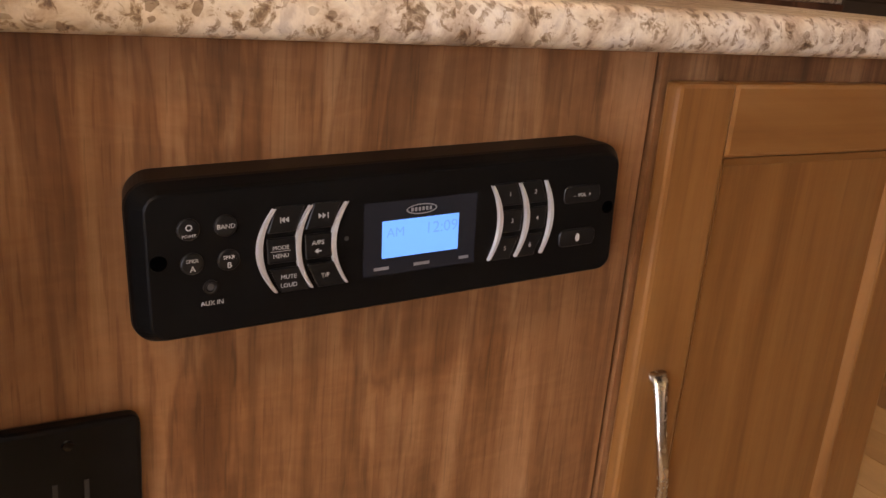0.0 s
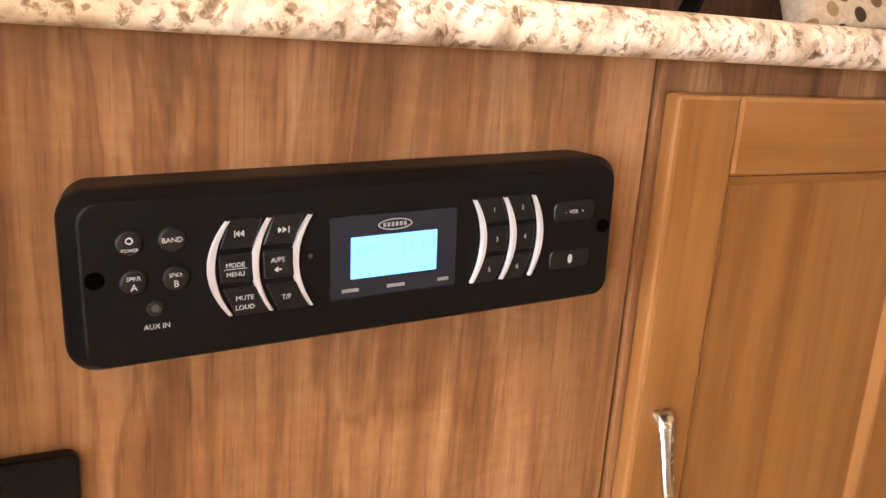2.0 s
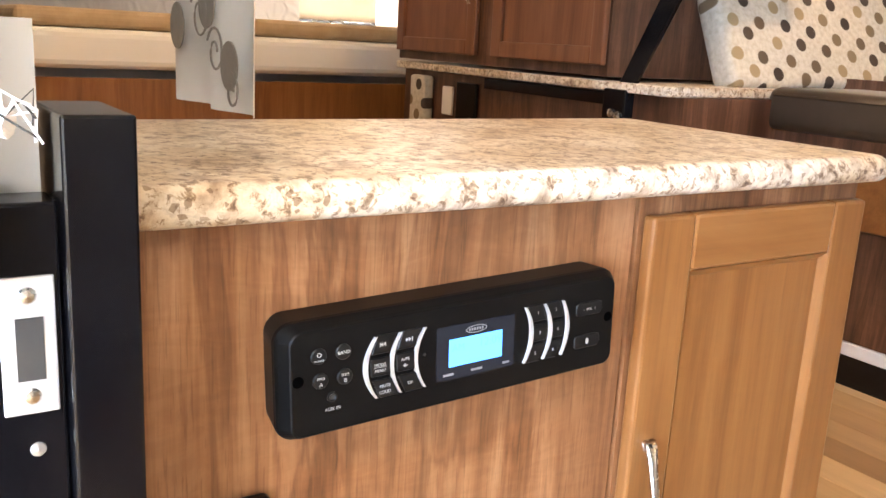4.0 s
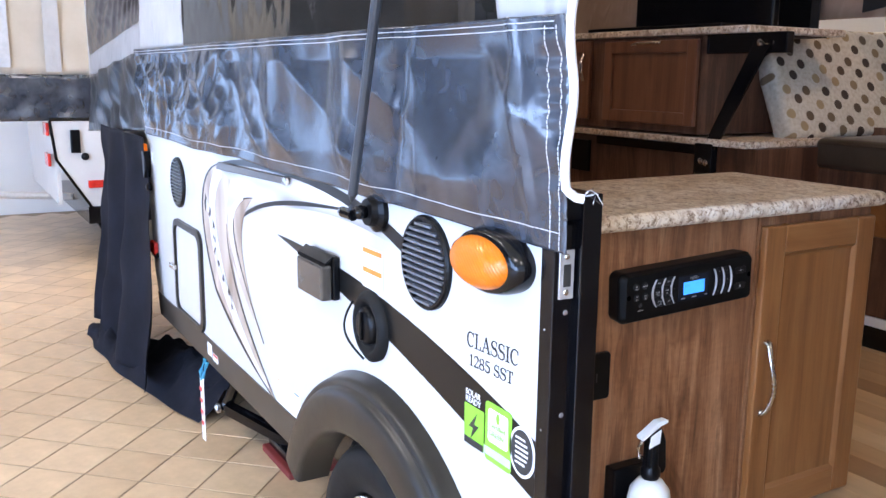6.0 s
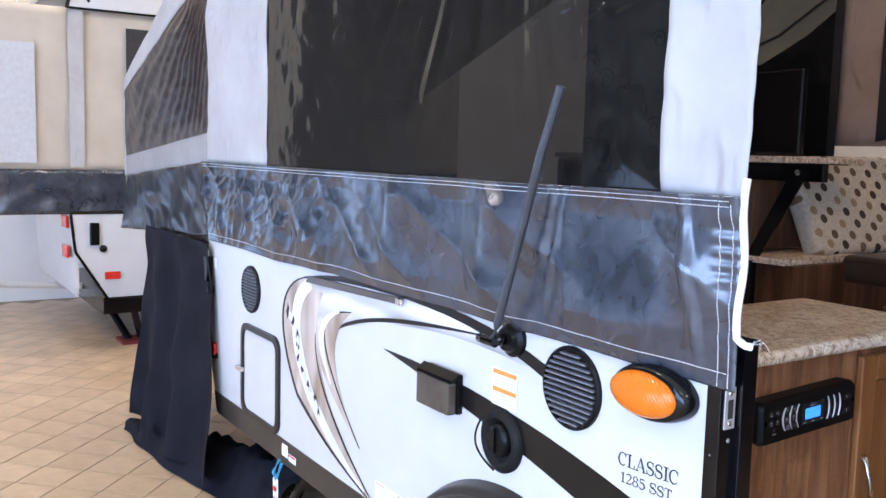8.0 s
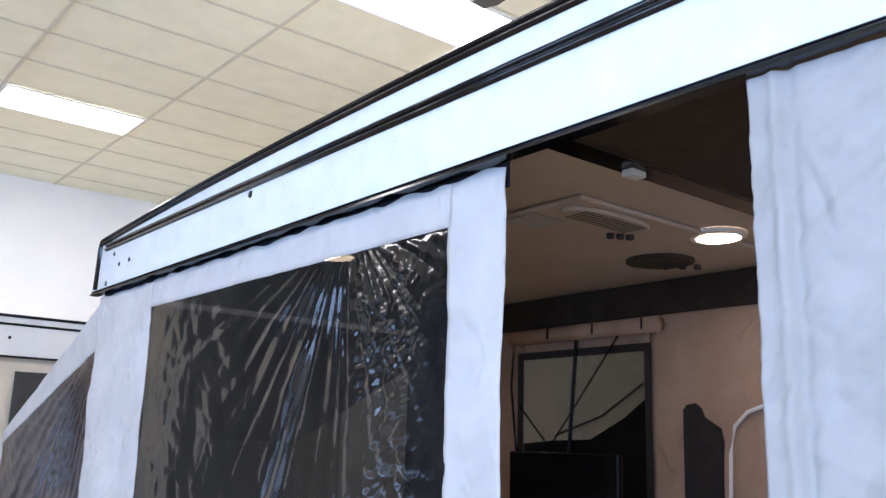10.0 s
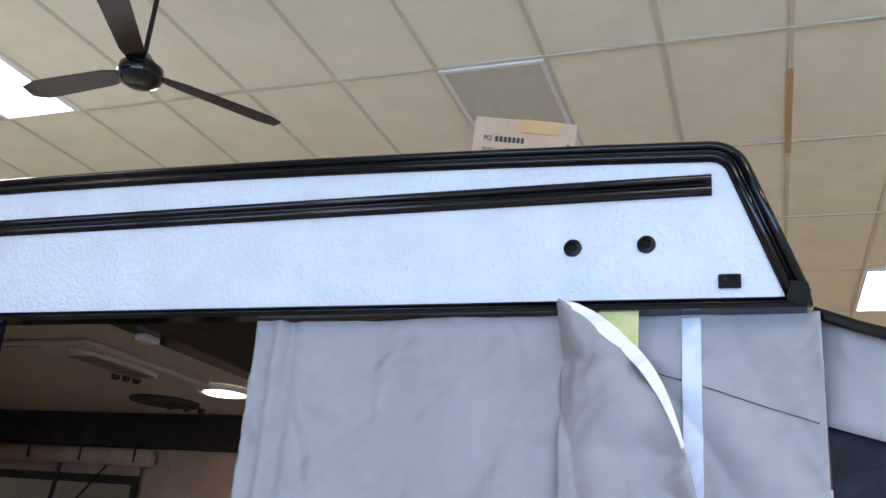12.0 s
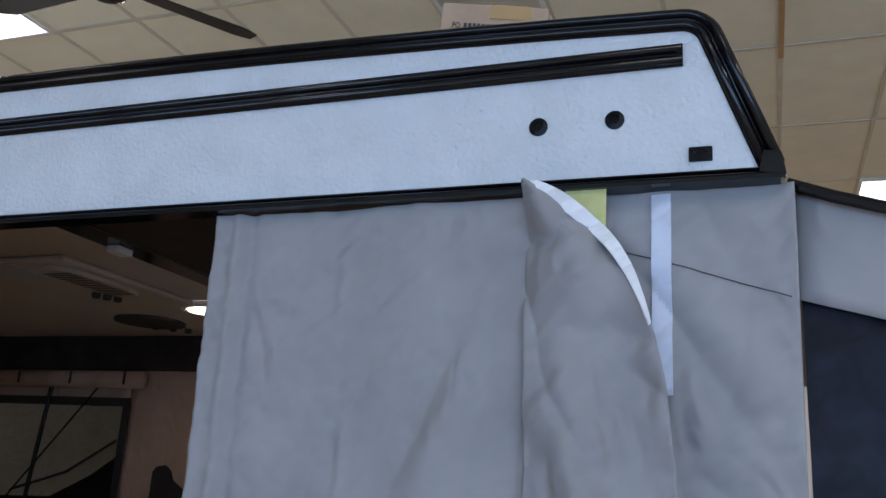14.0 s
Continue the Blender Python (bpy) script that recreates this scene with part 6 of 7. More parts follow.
    letters("lcd_digits", "12:09", 0.0105, "lcd_ink", Matrix.Translation((X + 0.0010, 0.376 - Y0, -0.0028)) @ FACE_X, dp, 0.00003)
    letters("lcd_digits", "AM", 0.0085, "lcd_ink", Matrix.Translation((X + 0.0010, 0.350 - Y0, -0.0025)) @ FACE_X, dp, 0.00003)
    bm = bmesh.new()
    o, i = ellipse(0.0105, 0.0034, 28), ellipse(0.0095, 0.0026, 28)
    vo, vi = [bm.verts.new((X + 0.0009, 0.3735 - Y0 + u, 0.0136 + v)) for u, v in o], [bm.verts.new((X + 0.0009, 0.3735 - Y0 + u, 0.0136 + v)) for u, v in i]
    for k in range(28):
        bm.faces.new((vo[k], vo[(k + 1) % 28], vi[(k + 1) % 28], vi[k]))
    part("badge_ring", bm, "badge_ink", dp)
    for k in range(6):
        part("badge_bar", box(X + 0.0008, X + 0.00095, 0.3662 - Y0 + 0.0025 * k, 0.3678 - Y0 + 0.0025 * k, 0.0124, 0.0148), "badge_ink", dp)
    for y, w in ((0.342, 0.010), (0.369, 0.011), (0.401, 0.007)):
        part("print_line", box(X + 0.0008, X + 0.00095, y - Y0, y - Y0 + w, -0.0235, -0.0215), "badge_ink", dp)


radio()

# wall outlet below the radio
wo = thing("outlet_plate", "black socket plate screwed to the cabinet", "outlet", at=(0.0, 0.162, 0.884))
part("plate", slab(on_front(rrect(0.086, 0.092, 0.007, 4), 0, 0, 0.0005), (0.012, 0, 0), 0.003), "black_plastic", wo)
for v in (0.033, -0.033):
    part("screw", lathe([(0.004, 0), (0.003, 0.001), (0, 0.0012)], Matrix.Translation((0.0125, 0.0, v)) @ FRONT, 12), "black_satin", wo)
for u in (-0.010, 0.008):
    part("slot", box(0.0121, 0.0130, u, u + 0.003, -0.010, 0.008), "ink", wo)


def extinguisher():
    y, x = 0.262, 0.075
    th = thing("fire_extinguisher", "small white fire extinguisher in a black wall bracket", "extinguisher", at=(x, y, FLOOR))
    part("cylinder", lathe([(0, 0.0), (0.036, 0.0), (0.042, 0.01), (0.042, 0.17), (0.038, 0.195), (0.025, 0.213), (0.014, 0.219), (0, 0.219)], Matrix.Identity(4), 28), "white_plastic", th, smooth=True)
    part("label_band", lathe([(0.0424, 0.128), (0.0428, 0.13), (0.0428, 0.172), (0.0424, 0.174)], Matrix.Identity(4), 28), "ink", th)
    part("label_band", lathe([(0.0424, 0.03), (0.0428, 0.032), (0.0428, 0.126), (0.0424, 0.1275)], Matrix.Identity(4), 28), "red_ink", th, "red instruction label")
    for k in range(7):
        for row in (0.142, 0.160):
            a = radians(-75 + 11 * k)
            bm = box(0.0430, 0.0434, -0.0022, 0.0022, row - 0.005, row + 0.005)
            bm.transform(Matrix.Rotation(a, 4, "Z"))
            part("print_mark", bm, "white_ink", th)
    part("valve", lathe([(0.015, 0.216), (0.019, 0.224), (0.019, 0.236), (0.014, 0.246), (0.013, 0.290), (0, 0.292)], Matrix.Identity(4), 18), "black_plastic", th, smooth=True)
    part("grip", slab([(-0.011, -0.014, 0.236), (-0.011, 0.024, 0.226), (-0.011, 0.030, 0.236), (-0.011, 0.026, 0.292), (-0.011, 0.016, 0.316), (-0.011, -0.012, 0.300)], (0.022, 0, 0), 0.003), "black_plastic", th, "black squeeze grip")
    part("lever", slab([(-0.009, -0.030, 0.300), (-0.009, 0.012, 0.322), (-0.009, 0.030, 0.326), (-0.009, 0.031, 0.332), (-0.009, 0.008, 0.332), (-0.009, -0.034, 0.308)], (0.018, 0, 0), 0.002), "white_plastic", th, "white plastic lever")
    part("seal_tag", slab([(0.0125, -0.020, 0.286), (0.0125, 0.006, 0.292), (0.0125, 0.008, 0.318), (0.0125, -0.016, 0.308)], (0.002, 0, 0)), "white_plastic", th, "white tamper seal")
    part("pin", tube([(0.0, -0.020, 0.262), (0.004, -0.034, 0.268), (0.004, -0.038, 0.290), (0.0, -0.024, 0.300)], 0.0032, 8), "chrome", th)
    part("bracket", box(-0.074, -0.045, -0.05, 0.05, 0.04, 0.225, 0.004), "black_plastic", th)
    part("strap", lathe([(0.0435, 0.10), (0.0452, 0.10), (0.0452, 0.116), (0.0435, 0.116)], Matrix.Identity(4), 28), "black_plastic", th)


extinguisher()

# ---- inside: galley across the aisle ----
GY = 1.66
LIFT = 0.019
def front_door(parent, x0, x1, z0, z1, y, mat="cherry"):
    """Shaker front on a face that looks along -y."""
    w = 0.05
    d = part("door", box(x0 + w - 0.004, x1 - w + 0.004, y - 0.010, y - 0.002, z0 + w - 0.004, z1 - w + 0.004), mat, parent, "cherry-stained sunk panel front")
    for a, b in ((x0, x0 + w), (x1 - w, x1)):
        part("stile", box(a, b, y - 0.022, y - 0.002, z0, z1, 0.004), mat, d)
    for a, b in ((z0, z0 + w), (z1 - w, z1)):
        part("rail", box(x0 + w - 0.001, x1 - w + 0.001, y - 0.022, y - 0.002, a, b, 0.004), mat, d)
    return d


def galley():
    th = thing("galley_unit", "raised walnut galley unit with two cherry fronts", "cabinet", at=(0, 0, LIFT))
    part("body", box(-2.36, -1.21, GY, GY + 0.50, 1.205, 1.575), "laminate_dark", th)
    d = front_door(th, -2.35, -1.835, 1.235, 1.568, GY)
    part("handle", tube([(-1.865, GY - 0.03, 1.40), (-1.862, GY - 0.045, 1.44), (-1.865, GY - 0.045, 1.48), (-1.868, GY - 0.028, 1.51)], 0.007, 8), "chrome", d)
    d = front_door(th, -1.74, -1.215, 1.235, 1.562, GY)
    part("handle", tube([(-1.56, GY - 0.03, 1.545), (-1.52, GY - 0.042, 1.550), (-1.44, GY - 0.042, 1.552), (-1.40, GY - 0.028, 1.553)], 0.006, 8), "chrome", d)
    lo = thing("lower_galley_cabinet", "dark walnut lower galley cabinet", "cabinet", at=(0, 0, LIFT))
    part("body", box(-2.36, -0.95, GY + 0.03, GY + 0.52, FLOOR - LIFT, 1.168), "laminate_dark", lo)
    part("slide_rail", box(-1.80, -1.16, GY + 0.005, GY + 0.028, 1.13, 1.165, 0.003), "black_satin", lo)
    part("vent_plate", box(-1.98, -1.86, GY + 0.015, GY + 0.029, 1.00, 1.14, 0.004), "black_plastic", lo)
    part("switch_plate", box(-2.075, -2.01, GY + 0.018, GY + 0.029, 1.02, 1.12, 0.004), "white_plastic", lo)
    part("cushion_strip", box(-2.24, -2.14, GY - 0.02, GY + 0.025, 0.86, 1.15, 0.01), "dots", lo)
    st = thing("lift_strut", "black steel hinge arm holding up the galley", "hinge", at=(0, 0, LIFT + 0.006))
    part("arm", slab([(-1.195, GY + 0.0, 1.12), (-1.135, GY + 0.0, 1.12), (-0.90, GY + 0.0, 1.53), (-0.97, GY + 0.0, 1.54)], (0, 0.012, 0), 0.003), "black_satin", st)
    part("foot", box(-1.205, -1.12, GY - 0.012, GY + 0.025, 0.98, 1.17, 0.004), "black_satin", st)
    part("head", box(-1.20, -0.84, GY + 0.012, GY + 0.05, 1.50, 1.572, 0.004), "black_satin", st)
    for x, z in ((-0.93, 1.535), (-1.165, 1.105), (-1.14, 1.10)):
        part("bolt", lathe([(0.012, 0), (0.012, 0.006), (0, 0.009)], Matrix.Translation((x, GY - 0.012, z)) @ SIDE, 10), "chrome", st)


galley()
counter("galley_countertop", -2.38, -0.98, GY - 0.02, GY + 0.52, 1.577 + LIFT, 1.603 + LIFT, "speckled laminate top of the raised galley", 0.006)
counter("galley_ledge", -2.38, -0.97, GY - 0.005, GY + 0.53, 1.1685 + LIFT, 1.195 + LIFT, "speckled laminate ledge of the galley base", 0.006)
oven = thing("range", "black cooker with a raised glass lid on the galley", "cooker", at=(0, 0, LIFT + 0.003))
part("lid", box(-1.98, -1.20, GY + 0.36, GY + 0.40, 1.602, 1.98, 0.008), "black_satin", oven)
part("hob", box(-1.98, -1.20, GY + 0.08, GY + 0.36, 1.602, 1.622, 0.005), "black_satin", oven)

# ---- inside: slide-out bench ----
def bench():
    th = thing("bench", "dark walnut slide-out bench with a drawer and curved end", "bench")
    y0 = 2.05
    pts = [(-1.085, 1.112), (-0.40, 1.119), (-0.384, 1.104), (-0.375, 0.88)] + bez((-0.375, 0.88), (-0.36, 0.77), (-0.22, 0.75), (-0.165, 0.66), 8)[1:] + [(-0.165, 0.59), (-1.085, 0.59)]
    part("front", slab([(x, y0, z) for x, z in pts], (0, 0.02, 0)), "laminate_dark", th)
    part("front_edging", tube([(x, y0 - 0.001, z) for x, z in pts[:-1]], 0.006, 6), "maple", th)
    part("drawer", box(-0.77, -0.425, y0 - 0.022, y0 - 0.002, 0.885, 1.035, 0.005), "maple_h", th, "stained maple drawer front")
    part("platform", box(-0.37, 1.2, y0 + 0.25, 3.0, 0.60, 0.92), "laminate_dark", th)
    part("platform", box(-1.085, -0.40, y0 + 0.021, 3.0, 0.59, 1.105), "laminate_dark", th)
    part("trim_board", box(-1.3, 1.4, y0 - 0.004, y0 + 0.02, 0.553, 0.588, 0.003), "white_plastic", th)
    part("kick", box(-1.3, 1.4, y0 + 0.002, y0 + 0.03, FLOOR, 0.552), "black_satin", th)
    mt = thing("bench_mattress", "brown vinyl bench mattress", "mattress")
    part("cover", box(-0.97, -0.28, y0 - 0.02, 2.95, 1.106, 1.222, 0.028, seg=3), "brown_vinyl", mt, smooth=True)
    part("piping", tube([(-0.945, y0 - 0.017, 1.202), (-0.30, y0 - 0.017, 1.202), (-0.283, y0 + 0.01, 1.202), (-0.283, 2.93, 1.202)], 0.005, 6), "brown_vinyl", mt)
    # dotted cushion leaning back on the galley end
    o, u = Vector((-1.015, 1.965, 1.219)), Vector((0.083, 1.056, 0.012)).normalized()
    v = Vector((-0.181, 0.005, 0.396))
    v = (v - u * v.dot(u)).normalized()
    n = u.cross(v)
    m = Matrix(((u.x, n.x, v.x, o.x), (u.y, n.y, v.y, o.y), (u.z, n.z, v.z, o.z), (0, 0, 0, 1)))
    c = box(0, 1.20, -0.10, 0.0, 0, 0.46, 0.03, seg=4)
    cu = part("back_cushion", c, "dots", smooth=True)
    cu.matrix_world = m
    tagged(cu, "cream cushion with brown dots leaning on the bench", "cushion")
    tagged(part("seat_cushion", box(-1.20, -1.09, 2.0, 2.5, 0.90, 1.17, 0.02, seg=3), "dots", smooth=True), "cream dotted cushion end beside the bench", "cushion")


bench()

# patterned curtain panel inside the front of the tent
curt = thing("curtain", "white curtain printed with grey swirls and discs", "curtain")
part("panel", cloth(-0.72, -0.385, 1.196, 2.5, 20, 40, lambda u, v, x, z: (0, 0.34 + 0.012 * math.sin(x * 40), 0)), "swirl", curt, smooth=True)
for k, (x, z, r) in enumerate(((-0.445, 1.40, 0.030), (-0.52, 1.33, 0.032), (-0.435, 1.255, 0.030), (-0.56, 1.49, 0.034), (-0.43, 1.60, 0.034), (-0.62, 1.62, 0.034), (-0.50, 1.76, 0.034), (-0.65, 1.30, 0.032))):
    part("disc", lathe([(r, 0), (r, 0.002), (0, 0.002)], Matrix.Translation((x, 0.325, z)) @ SIDE, 20), "swirl_line", curt)
for k in range(16):
    cx, cz, r = -0.425 - 0.062 * (k % 5), 1.225 + 0.045 * k, 0.026 + 0.007 * (k % 3)
    part("swirl", tube([(cx + r * (0.25 + 0.75 * t) * math.cos(9 * t), 0.324, cz + r * (0.25 + 0.75 * t) * math.sin(9 * t)) for t in [i / 24 for i in range(25)]], 0.0016, 5), "swirl_line", curt)

# front bed seen past the curtain
bed = thing("bunk_bed", "bunk mattress with tan bedding under plastic", "bed")
part("mattress", box(-4.4, -2.75, 0.35, 2.2, 1.13, 1.27, 0.03, seg=3), "white_paint", bed)
part("cover", box(-4.4, -2.78, 0.38, 2.18, 1.272, 1.34, 0.03, seg=3), "bed_fabric", bed)
part("front_board", box(-2.78, -2.74, 0.06, 2.3, FLOOR, 1.10), "maple", bed)
dn = thing("dinette_seat", "tan dinette seat block at the front", "seat")
part("base", box(-2.70, -2.2, 0.06, 1.2, FLOOR, 0.86, 0.01), "bed_fabric", dn)

# ---- inside: tent wall, valance, roof fittings ----
inner_wall = thing("tent_far_wall", "beige canvas tent wall with a dark mesh window", "tent wall")
f = lambda u, v, x, z: (0, WALL_Y - 0.02 - 0.008 * rough_noise(x, 51, z, 5), 0)
for a in ((-2.98, -2.27, 1.25, 2.80), (-1.28, -0.50, 1.68, 2.80), (-2.27, -1.28, 2.585, 2.80), (-2.27, -1.28, 1.25, 1.62)):
    thick(part("canvas", cloth(*a, 18, 20, f), "beige_canvas", inner_wall, smooth=True), 0.002)
part("mesh_pane", cloth(-2.27, -1.28, 1.62, 2.585, 110, 110, lambda u, v, x, z: (0, WALL_Y - 0.015 - 0.01 * rough_noise(x, 61, z, 8) - 0.007 * abs(rough_noise(x, 63, z, 26)), 0)), "glitter_pane", inner_wall, "olive tinted clear window with dark border", smooth=True)
for a in ((-2.29, -2.24, 1.60, 2.60), (-1.305, -1.265, 1.60, 2.60), (-2.239, -1.306, 2.555, 2.60)):
    part("pane_border", box(a[0], a[1], WALL_Y - 0.042, WALL_Y - 0.036, a[2], a[3]), "dark_screen", inner_wall)
part("window_pole", tube([(-1.88, WALL_Y - 0.06, 1.6), (-1.777, WALL_Y - 0.06, 2.68)], 0.012, 8), "black_satin", inner_wall)
part("guy_line", tube([(-1.98, WALL_Y - 0.05, 2.06), (-1.47, WALL_Y - 0.05, 2.66)], 0.005, 6), "black_satin", inner_wall)
part("guy_line", tube([(-2.27, WALL_Y - 0.05, 2.28), (-2.05, WALL_Y - 0.05, 2.07)], 0.006, 6), "black_satin", inner_wall)
part("lower_flap", slab([(x, WALL_Y - 0.034, z) for x, z in ((-2.24, 1.63), (-1.306, 1.63), (-1.306, 2.30), (-1.45, 2.20), (-1.70, 2.08), (-2.0, 2.07), (-2.24, 2.05))], (0, 0.003, 0)), "clear_vinyl", inner_wall, "black vinyl lower window flap")
part("fold_line", tube([(-1.96, WALL_Y - 0.045, 2.10), (-1.6, WALL_Y - 0.045, 2.21), (-1.31, WALL_Y - 0.045, 2.38)], 0.008, 6), "dark_screen", inner_wall)
part("rolled_blind", tube([(-2.30, WALL_Y - 0.08, 2.69), (-1.17, WALL_Y - 0.08, 2.69)], 0.045, 14), "beige_canvas", inner_wall, "rolled-up canvas blind", smooth=True)
for x in (-1.95, -1.6, -1.25):
    part("blind_tie", tube([(x, WALL_Y - 0.13, 2.75), (x, WALL_Y - 0.13, 2.66)], 0.006, 6), "brown_band", inner_wall)
part("cord", tube([(-2.30, WALL_Y - 0.06, 2.72), (-2.32, WALL_Y - 0.07, 2.4), (-2.28, WALL_Y - 0.06, 2.0), (-2.30, WALL_Y - 0.06, 1.4)], 0.008, 6), "black_satin", inner_wall)
so = thing("slide_out_tent", "beige canvas slide-out tent with dark side window", "tent wall")
thick(part("canvas", cloth(-1.02, -0.62, 1.25, 2.80, 24, 40, lambda u, v, x, z: (0, WALL_Y + 0.66 + 0.05 * u - 0.03 * rough_noise(x + 0.6 * z, 71, z, 4), 0)), "beige_canvas", so, smooth=True), 0.002)
thick(part("canvas", cloth(-0.62, 1.35, 1.25, 2.80, 60, 40, lambda u, v, x, z: (0, WALL_Y + 0.72 - 0.06 * rough_noise(x - 0.7 * z, 73, z, 3), 0)), "beige_canvas", so, smooth=True), 0.002)
part("side_window", slab([(x, WALL_Y - 0.03, z) for x, z in ((-1.072, 2.235), (-1.05, 2.262), (-1.00, 2.270), (-0.965, 2.245), (-0.945, 2.20), (-0.855, 2.145), (-0.840, 2.08), (-0.852, 1.74), (-1.075, 1.70))], (0, 0.02, 0)), "dark_screen", so)
part("window_piping", tube([(-0.52, WALL_Y - 0.045, 2.26), (-0.60, WALL_Y - 0.045, 2.25), (-0.69, WALL_Y - 0.045, 2.22), (-0.762, WALL_Y - 0.045, 2.152), (-0.79, WALL_Y - 0.045, 2.02), (-0.803, WALL_Y - 0.045, 1.70)], 0.010, 8), "white_webbing", so)
val = thing("valance", "dark brown fabric valance under the roof", "valance")
part("band", cloth(-2.97, 1.8, 2.752, 2.928, 160, 6, lambda u, v, x, z: (0, WALL_Y - 0.045 - 0.006 * rough_noise(x, 91, z, 6), 0)), "brown_band", val, smooth=True)
part("backing", box(-2.97, 1.8, WALL_Y - 0.034, WALL_Y - 0.02, 2.752, 2.928), "brown_band", val)
part("piping", tube([(-2.97, WALL_Y - 0.045, 2.748), (1.8, WALL_Y - 0.045, 2.748)], 0.007, 6), "brown_band", val)


def roof_vent():
    th = thing("air_conditioner", "beige ceiling air conditioner with slotted grilles", "air conditioner")
    part("shroud", box(-1.12, -0.35, 0.82, 2.20, 2.908, 2.9295, 0.01), "ceiling_shell", th)
    g = part("grille", slab([(-0.466 + 0.09 * math.cos(a), 1.10 + 0.24 * math.sin(a), 2.9075) for a in [2 * math.pi * k / 28 for k in range(28)]], (0, 0, -0.018), 0.004), "ceiling_shell", th, "oval louvred grille")
    for k in range(14):
        y = 0.92 + 0.026 * k
        part("slot", box(-0.525, -0.405, y, y + 0.011, 2.8885, 2.8895), "ink", g)
    part("vent", box(-0.78, -0.60, 0.84, 1.02, 2.902, 2.9075, 0.003), "grey_print", th)
    part("speaker_hole", lathe([(0.16, 0), (0.16, -0.012), (0.13, -0.014), (0, -0.006)], Matrix.Translation((-0.80, 1.87, 2.9075)), 28), "ink", th)
    for y, x in ((1.98, -0.85), (2.03, -0.79), (2.08, -0.74), (1.30, -0.62), (1.34, -0.60), (1.38, -0.58)):
        part("knob", lathe([(0.018, 0), (0.016, -0.02), (0, -0.024)], Matrix.Translation((x, y, 2.9075)), 12), "ink", th)


roof_vent()
for x, y in ((-0.36, 1.68), (-1.9, 0.75)):
    lp = thing("disc_lamp", "round lit lamp on the camper ceiling", "lamp", "ceiling disc lamps", (x, y, 2.929))
    part("bezel", lathe([(0.125, 0), (0.125, -0.012), (0.11, -0.022), (0.10, -0.022), (0.098, -0.015)], Matrix.Identity(4), 28), "white_plastic", lp)
    part("diffuser", lathe([(0.099, -0.014), (0.08, -0.026), (0, -0.030)], Matrix.Identity(4), 28), "disc_glow", lp, smooth=True)
beam = thing("roof_bow", "black steel roof bow across the ceiling", "beam")
part("bar", box(-0.03, 0.075, 0.03, WALL_Y - 0.05, 2.895, 2.929, 0.006), "black_satin", beam)
part("catch", box(-0.005, 0.04, 0.63, 0.70, 2.872, 2.894, 0.004), "white_plastic", beam)
rl = thing("rear_liner", "dark fabric storage panel under the rear roof", "panel")
part("panel", box(0.09, 1.83, 0.02, WALL_Y - 0.07, 2.902, 2.929), "brown_band", rl)
part("edge_binding", box(0.074, 0.0895, 0.02, WALL_Y - 0.07, 2.899, 2.929, 0.003), "brown_band", rl)

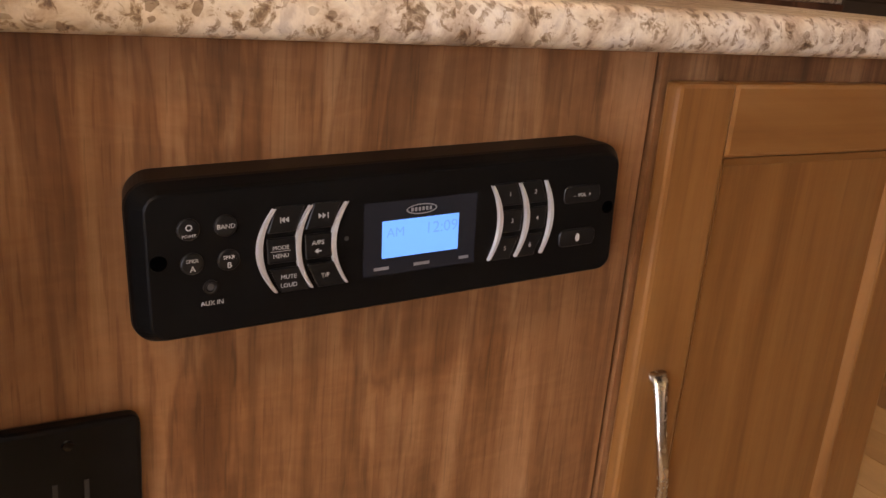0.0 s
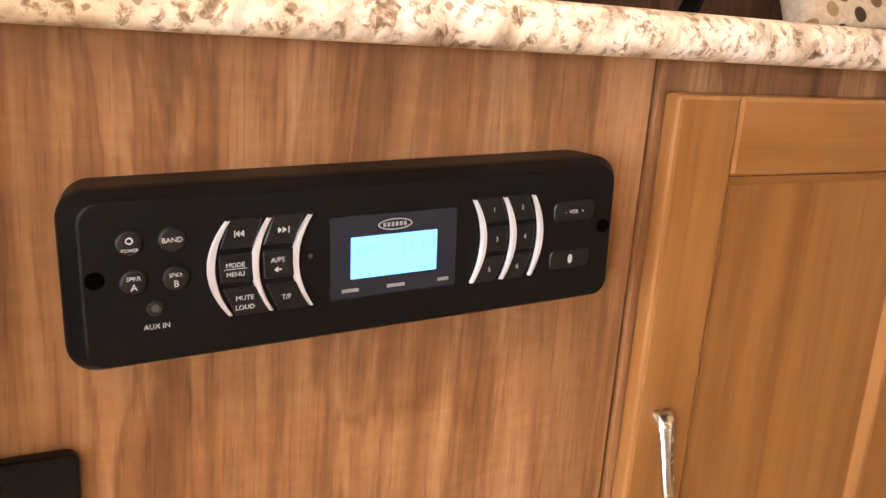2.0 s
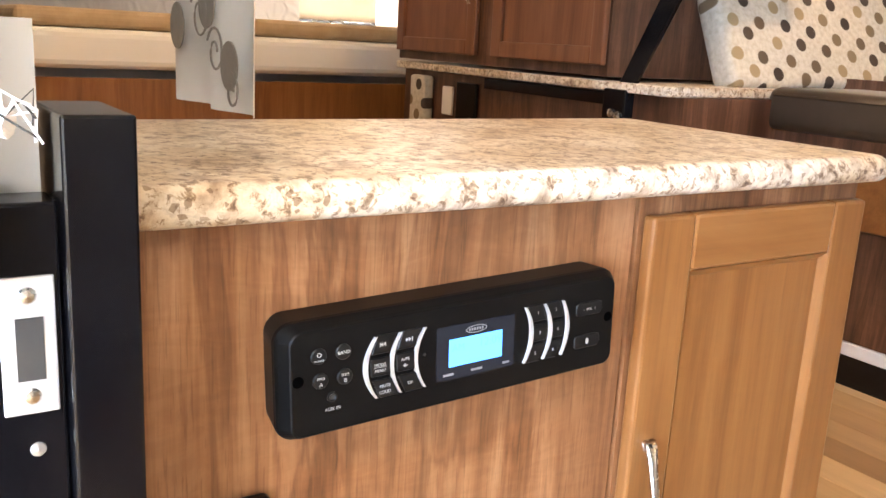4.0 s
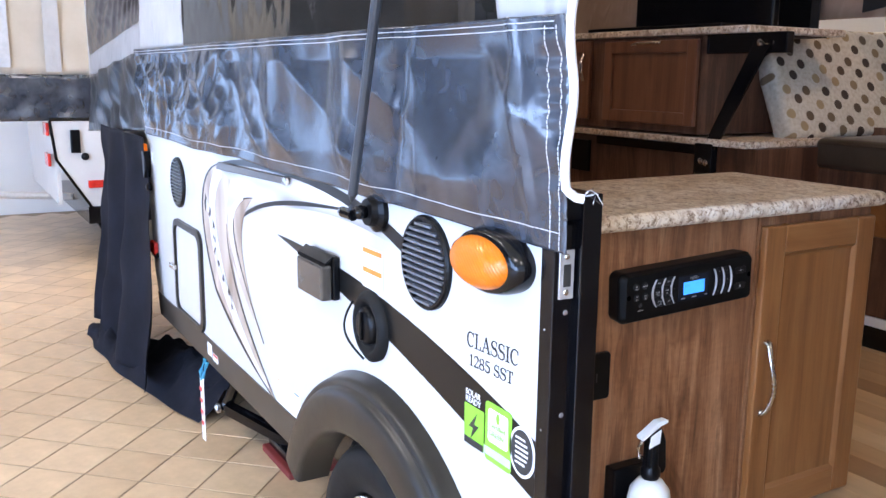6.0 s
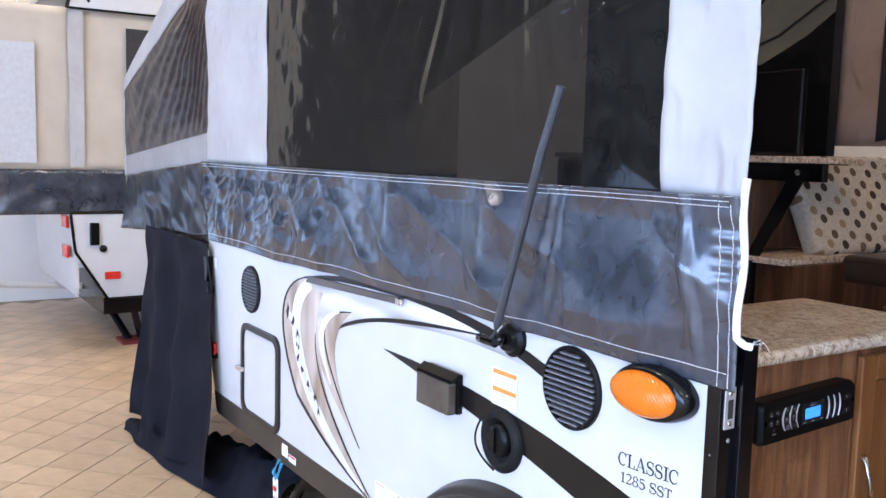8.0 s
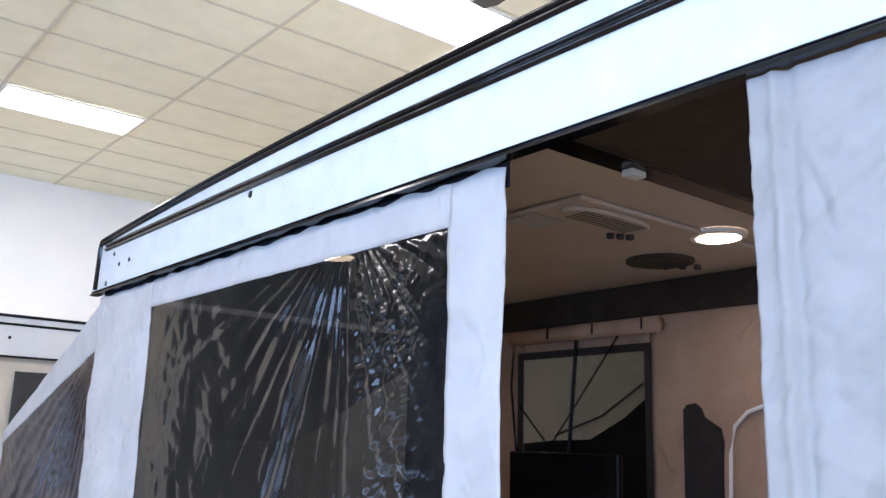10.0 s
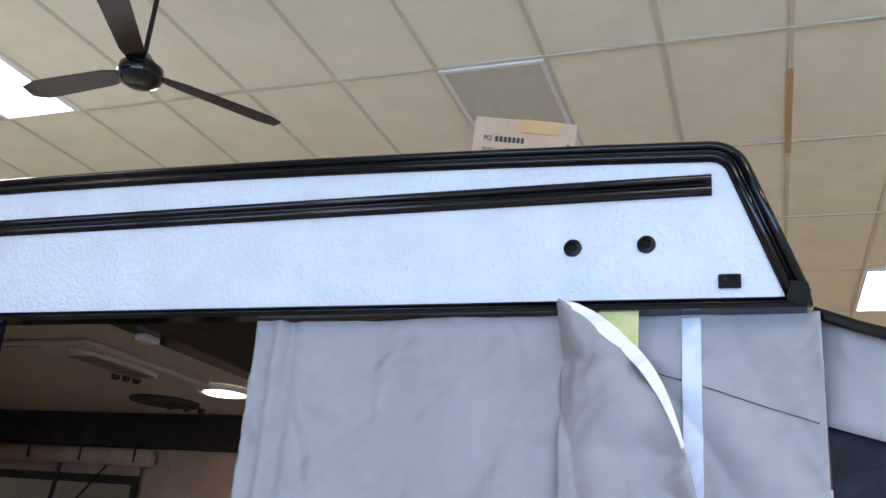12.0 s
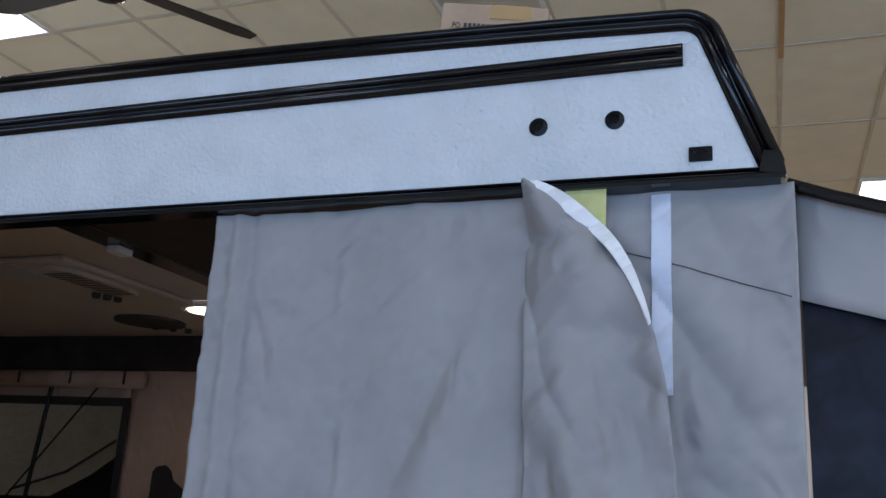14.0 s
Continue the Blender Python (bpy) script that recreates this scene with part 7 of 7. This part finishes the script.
# ---- neighbouring camper ----
def neighbour():
    X = -6.2
    th = thing("neighbour_camper", "white pop-up camper parked beyond with black tent edge", "camper")
    pts = [(-0.05, 1.05), (-0.02, 0.75), (0.22, 0.36), (3.6, 0.36), (3.6, 1.05)]
    part("side_panel", slab([(X, y, z) for y, z in pts], (-0.03, 0, 0)), "white_skin", th)
    for a, b in zip(pts[:2] + pts[1:3], pts[1:3] + pts[2:4]):
        part("edge_trim", tube([(X + 0.004, *a), (X + 0.004, *b)], 0.012, 6), "black_satin", th)
    part("edge_trim", tube([(X + 0.004, -0.05, 1.06), (X + 0.004, 3.6, 1.06)], 0.014, 6), "black_satin", th)
    part("end_panel", slab([(X - 0.031, y, z) for y, z in ((-0.05, 1.05), (-0.02, 0.75), (-0.02, 0.40))] + [(X - 1.8, -0.02, 0.40), (X - 1.8, -0.05, 1.05)], (0, 0.03, 0)), "white_skin", th)
    part("chassis", box(X - 2.0, X - 0.06, 0.2, 3.5, 0.22, 0.36), "black_satin", th)
    part("roof_latch", box(X + 0.001, X + 0.03, 0.09, 0.16, 0.80, 0.98, 0.006), "black_plastic", th)
    part("latch_hook", lathe([(0.03, 0), (0.03, 0.02), (0, 0.03)], Matrix.Translation((X, 0.19, 0.77)) @ FRONT, 12), "black_plastic", th)
    part("side_marker", box(X + 0.001, X + 0.025, 0.20, 0.32, 0.52, 0.58, 0.006), "red_lens", th)
    for z in (0.98, 0.74):
        part("tail_lamp", box(X - 0.30, X - 0.10, -0.07, -0.045, z - 0.05, z + 0.05, 0.006), "red_lens", th)
    part("porch_light", lathe([(1, 0), (0.95, 0.6), (0.6, 0.95), (0, 1.0)], Matrix.Translation((X, 0.62, 0.86)) @ FRONT @ Matrix.Diagonal((0.10, 0.07, 0.05, 1)), 24), "amber", th, smooth=True)
    part("plate", box(X + 0.001, X + 0.012, 0.55, 0.75, 0.52, 0.60, 0.002), "black_plastic", th)
    drape = lambda u, v, x, z: (0, -0.03 * rough_noise(x, 81, z, 4) - 0.02 * rough_noise(x, 82, z, 9), 0)
    rot = Matrix.Translation((X, 0, 0)) @ Matrix.Rotation(radians(90), 4, "Z")
    thick(part("tent_skirt", cloth(-1.2, 3.6, 1.05, 1.40, 90, 10, drape, rot), "black_vinyl", th, smooth=True), 0.002)
    thick(part("tent_canvas", cloth(-1.5, 3.6, 1.40, 2.64, 70, 20, lambda u, v, x, z: (0, -0.015 * rough_noise(x, 83, z, 5), 0), rot), "cream_canvas", th, smooth=True), 0.002)
    part("canvas_seam", box(X + 0.03, X + 0.034, -0.05, 0.06, 1.42, 2.62), "white_canvas", th)
    part("tent_window", box(X + 0.03, X + 0.036, 0.38, 2.2, 1.5, 2.52), "dark_screen", th)
    part("tent_window", box(X + 0.03, X + 0.036, -1.4, -0.29, 1.45, 2.35), "grey_print", th)
    rp = [(-0.06, 2.63), (0.02, 2.94), (0.08, 2.97), (3.6, 2.97), (3.6, 2.63)]
    part("roof_side", slab([(X + 0.05, y, z) for y, z in rp], (-0.05, 0, 0)), "white_skin", th)
    for a, b in zip(rp[:-2], rp[1:-1]):
        part("roof_trim", tube([(X + 0.055, *a), (X + 0.055, *b)], 0.014, 6), "black_satin", th)
    part("roof_trim", tube([(X + 0.055, 0.10, 2.90), (X + 0.055, 3.6, 2.90)], 0.012, 6), "black_satin", th)
    part("roof_trim", tube([(X + 0.055, -0.06, 2.635), (X + 0.055, 3.6, 2.635)], 0.010, 6), "black_satin", th)
    for y in (0.17, 0.30, 0.10):
        part("fastener", lathe([(0.014, 0), (0, 0.01)], Matrix.Translation((X + 0.051, y, 2.79 if y > 0.12 else 2.70)) @ FRONT, 10), "black_plastic", th)
    part("roof_top", box(X - 2.2, X - 0.001, 0.0, 3.6, 2.9, 2.95), "white_skin", th)
    for y in (0.75, 2.8):
        w = part("wheel", lathe([(0.18, -0.02), (0.24, 0.03), (0.28, 0.02), (0.29, -0.05), (0.28, -0.14), (0.18, -0.14)], Matrix.Translation((X - 0.10, y + 0.4, 0.25)) @ FRONT, 28), "black_rubber", th, smooth=True)
        part("rim", lathe([(0.18, 0.0), (0.16, 0.0), (0.14, -0.03), (0, -0.02)], Matrix.Translation((X - 0.10, y + 0.4, 0.25)) @ FRONT, 20), "steel", w)
    part("jack_leg", tube([(X - 0.4, 0.30, 0.25), (X - 0.15, 0.42, G + 0.02)], 0.03, 8), "black_satin", th)
    part("jack_leg", tube([(X - 0.1, 0.45, 0.24), (X - 0.15, 0.52, G + 0.02)], 0.03, 8), "black_satin", th)
    part("jack_foot", box(X - 0.28, X - 0.02, 0.34, 0.58, G, G + 0.025), "red_pad", th)
    part("coupler", tube([(X - 1.2, -1.3, 0.42), (X - 0.9, 0.2, 0.34)], 0.03, 8), "silver", th)


neighbour()


# ---- floors, piece by piece ----
def plank_floor():
    base = part("floor_base", box(-2.9, 1.85, 0.10, WALL_Y + 0.2, FLOOR - 0.003, FLOOR - 0.001), "laminate_dark")
    tagged(base, "vinyl plank camper floor in mixed browns", "floor", kind="structure")
    w, L = 0.095, 0.62
    me = bpy.data.meshes.new("plank")
    bm = box(0, L - 0.0015, 0, w - 0.0015, 0, 0.0012)
    bm.to_mesh(me)
    bm.free()
    me.materials.append(M["plank"])
    n = 0
    for j in range(24):
        off = (j * 0.37) % L
        for i in range(-1, 5):
            x, y = -1.2 + i * L - off + 0.4, 0.11 + j * w
            if -1.75 < x < 1.22:
                o = new("plank", me)
                o.parent = base
                o.location = (x, y, FLOOR - 0.0011)
                n += 1


def tile_floor():
    """Diagonal square tiles; the nearest are pieces of their own, the rest one mesh."""
    p, gap = 0.2295, 0.0055
    rot = Matrix.Rotation(radians(46.5), 4, "Z")
    org = Vector((-2.086, -0.471, G))
    me = bpy.data.meshes.new("tile")
    bm = box(0, p - gap, 0, p - gap, -0.003, 0.0, 0.0015, seg=1)
    bm.to_mesh(me)
    bm.free()
    me.materials.append(M["tile"])
    near, far = [], []
    for i in range(-85, 85):
        for j in range(-85, 85):
            c = rot @ Vector((i * p, j * p, 0)) + org
            if -8.7 < c.x < 9.5 and -7.6 < c.y < 13.6:
                (near if -4.9 < c.x < -1.0 and -1.9 < c.y < 0.9 else far).append(c)
    near.sort(key=lambda c: abs(c.x + 2.6) + abs(c.y + 0.6))
    far += near[290:]
    for c in near[:290]:
        o = new("tile", me)
        o.parent = hall_floor
        o.matrix_world = Matrix.Translation(c) @ rot
    vs, fs = [], []
    for c in far:
        k = len(vs)
        for u, v in ((0, 0), (p - gap, 0), (p - gap, p - gap), (0, p - gap)):
            q = rot @ Vector((u, v, 0)) + c
            vs.append((q.x, q.y, q.z))
        fs.append((k, k + 1, k + 2, k + 3))
    m2 = bpy.data.meshes.new("far_tiles")
    m2.from_pydata(vs, [], fs)
    m2.materials.append(M["tile_far"])
    o = new("far_tiles", m2)
    o.parent = hall_floor
    tagged(o, "tan quarry tiles farther off", kind="stuff")


plank_floor()
tile_floor()
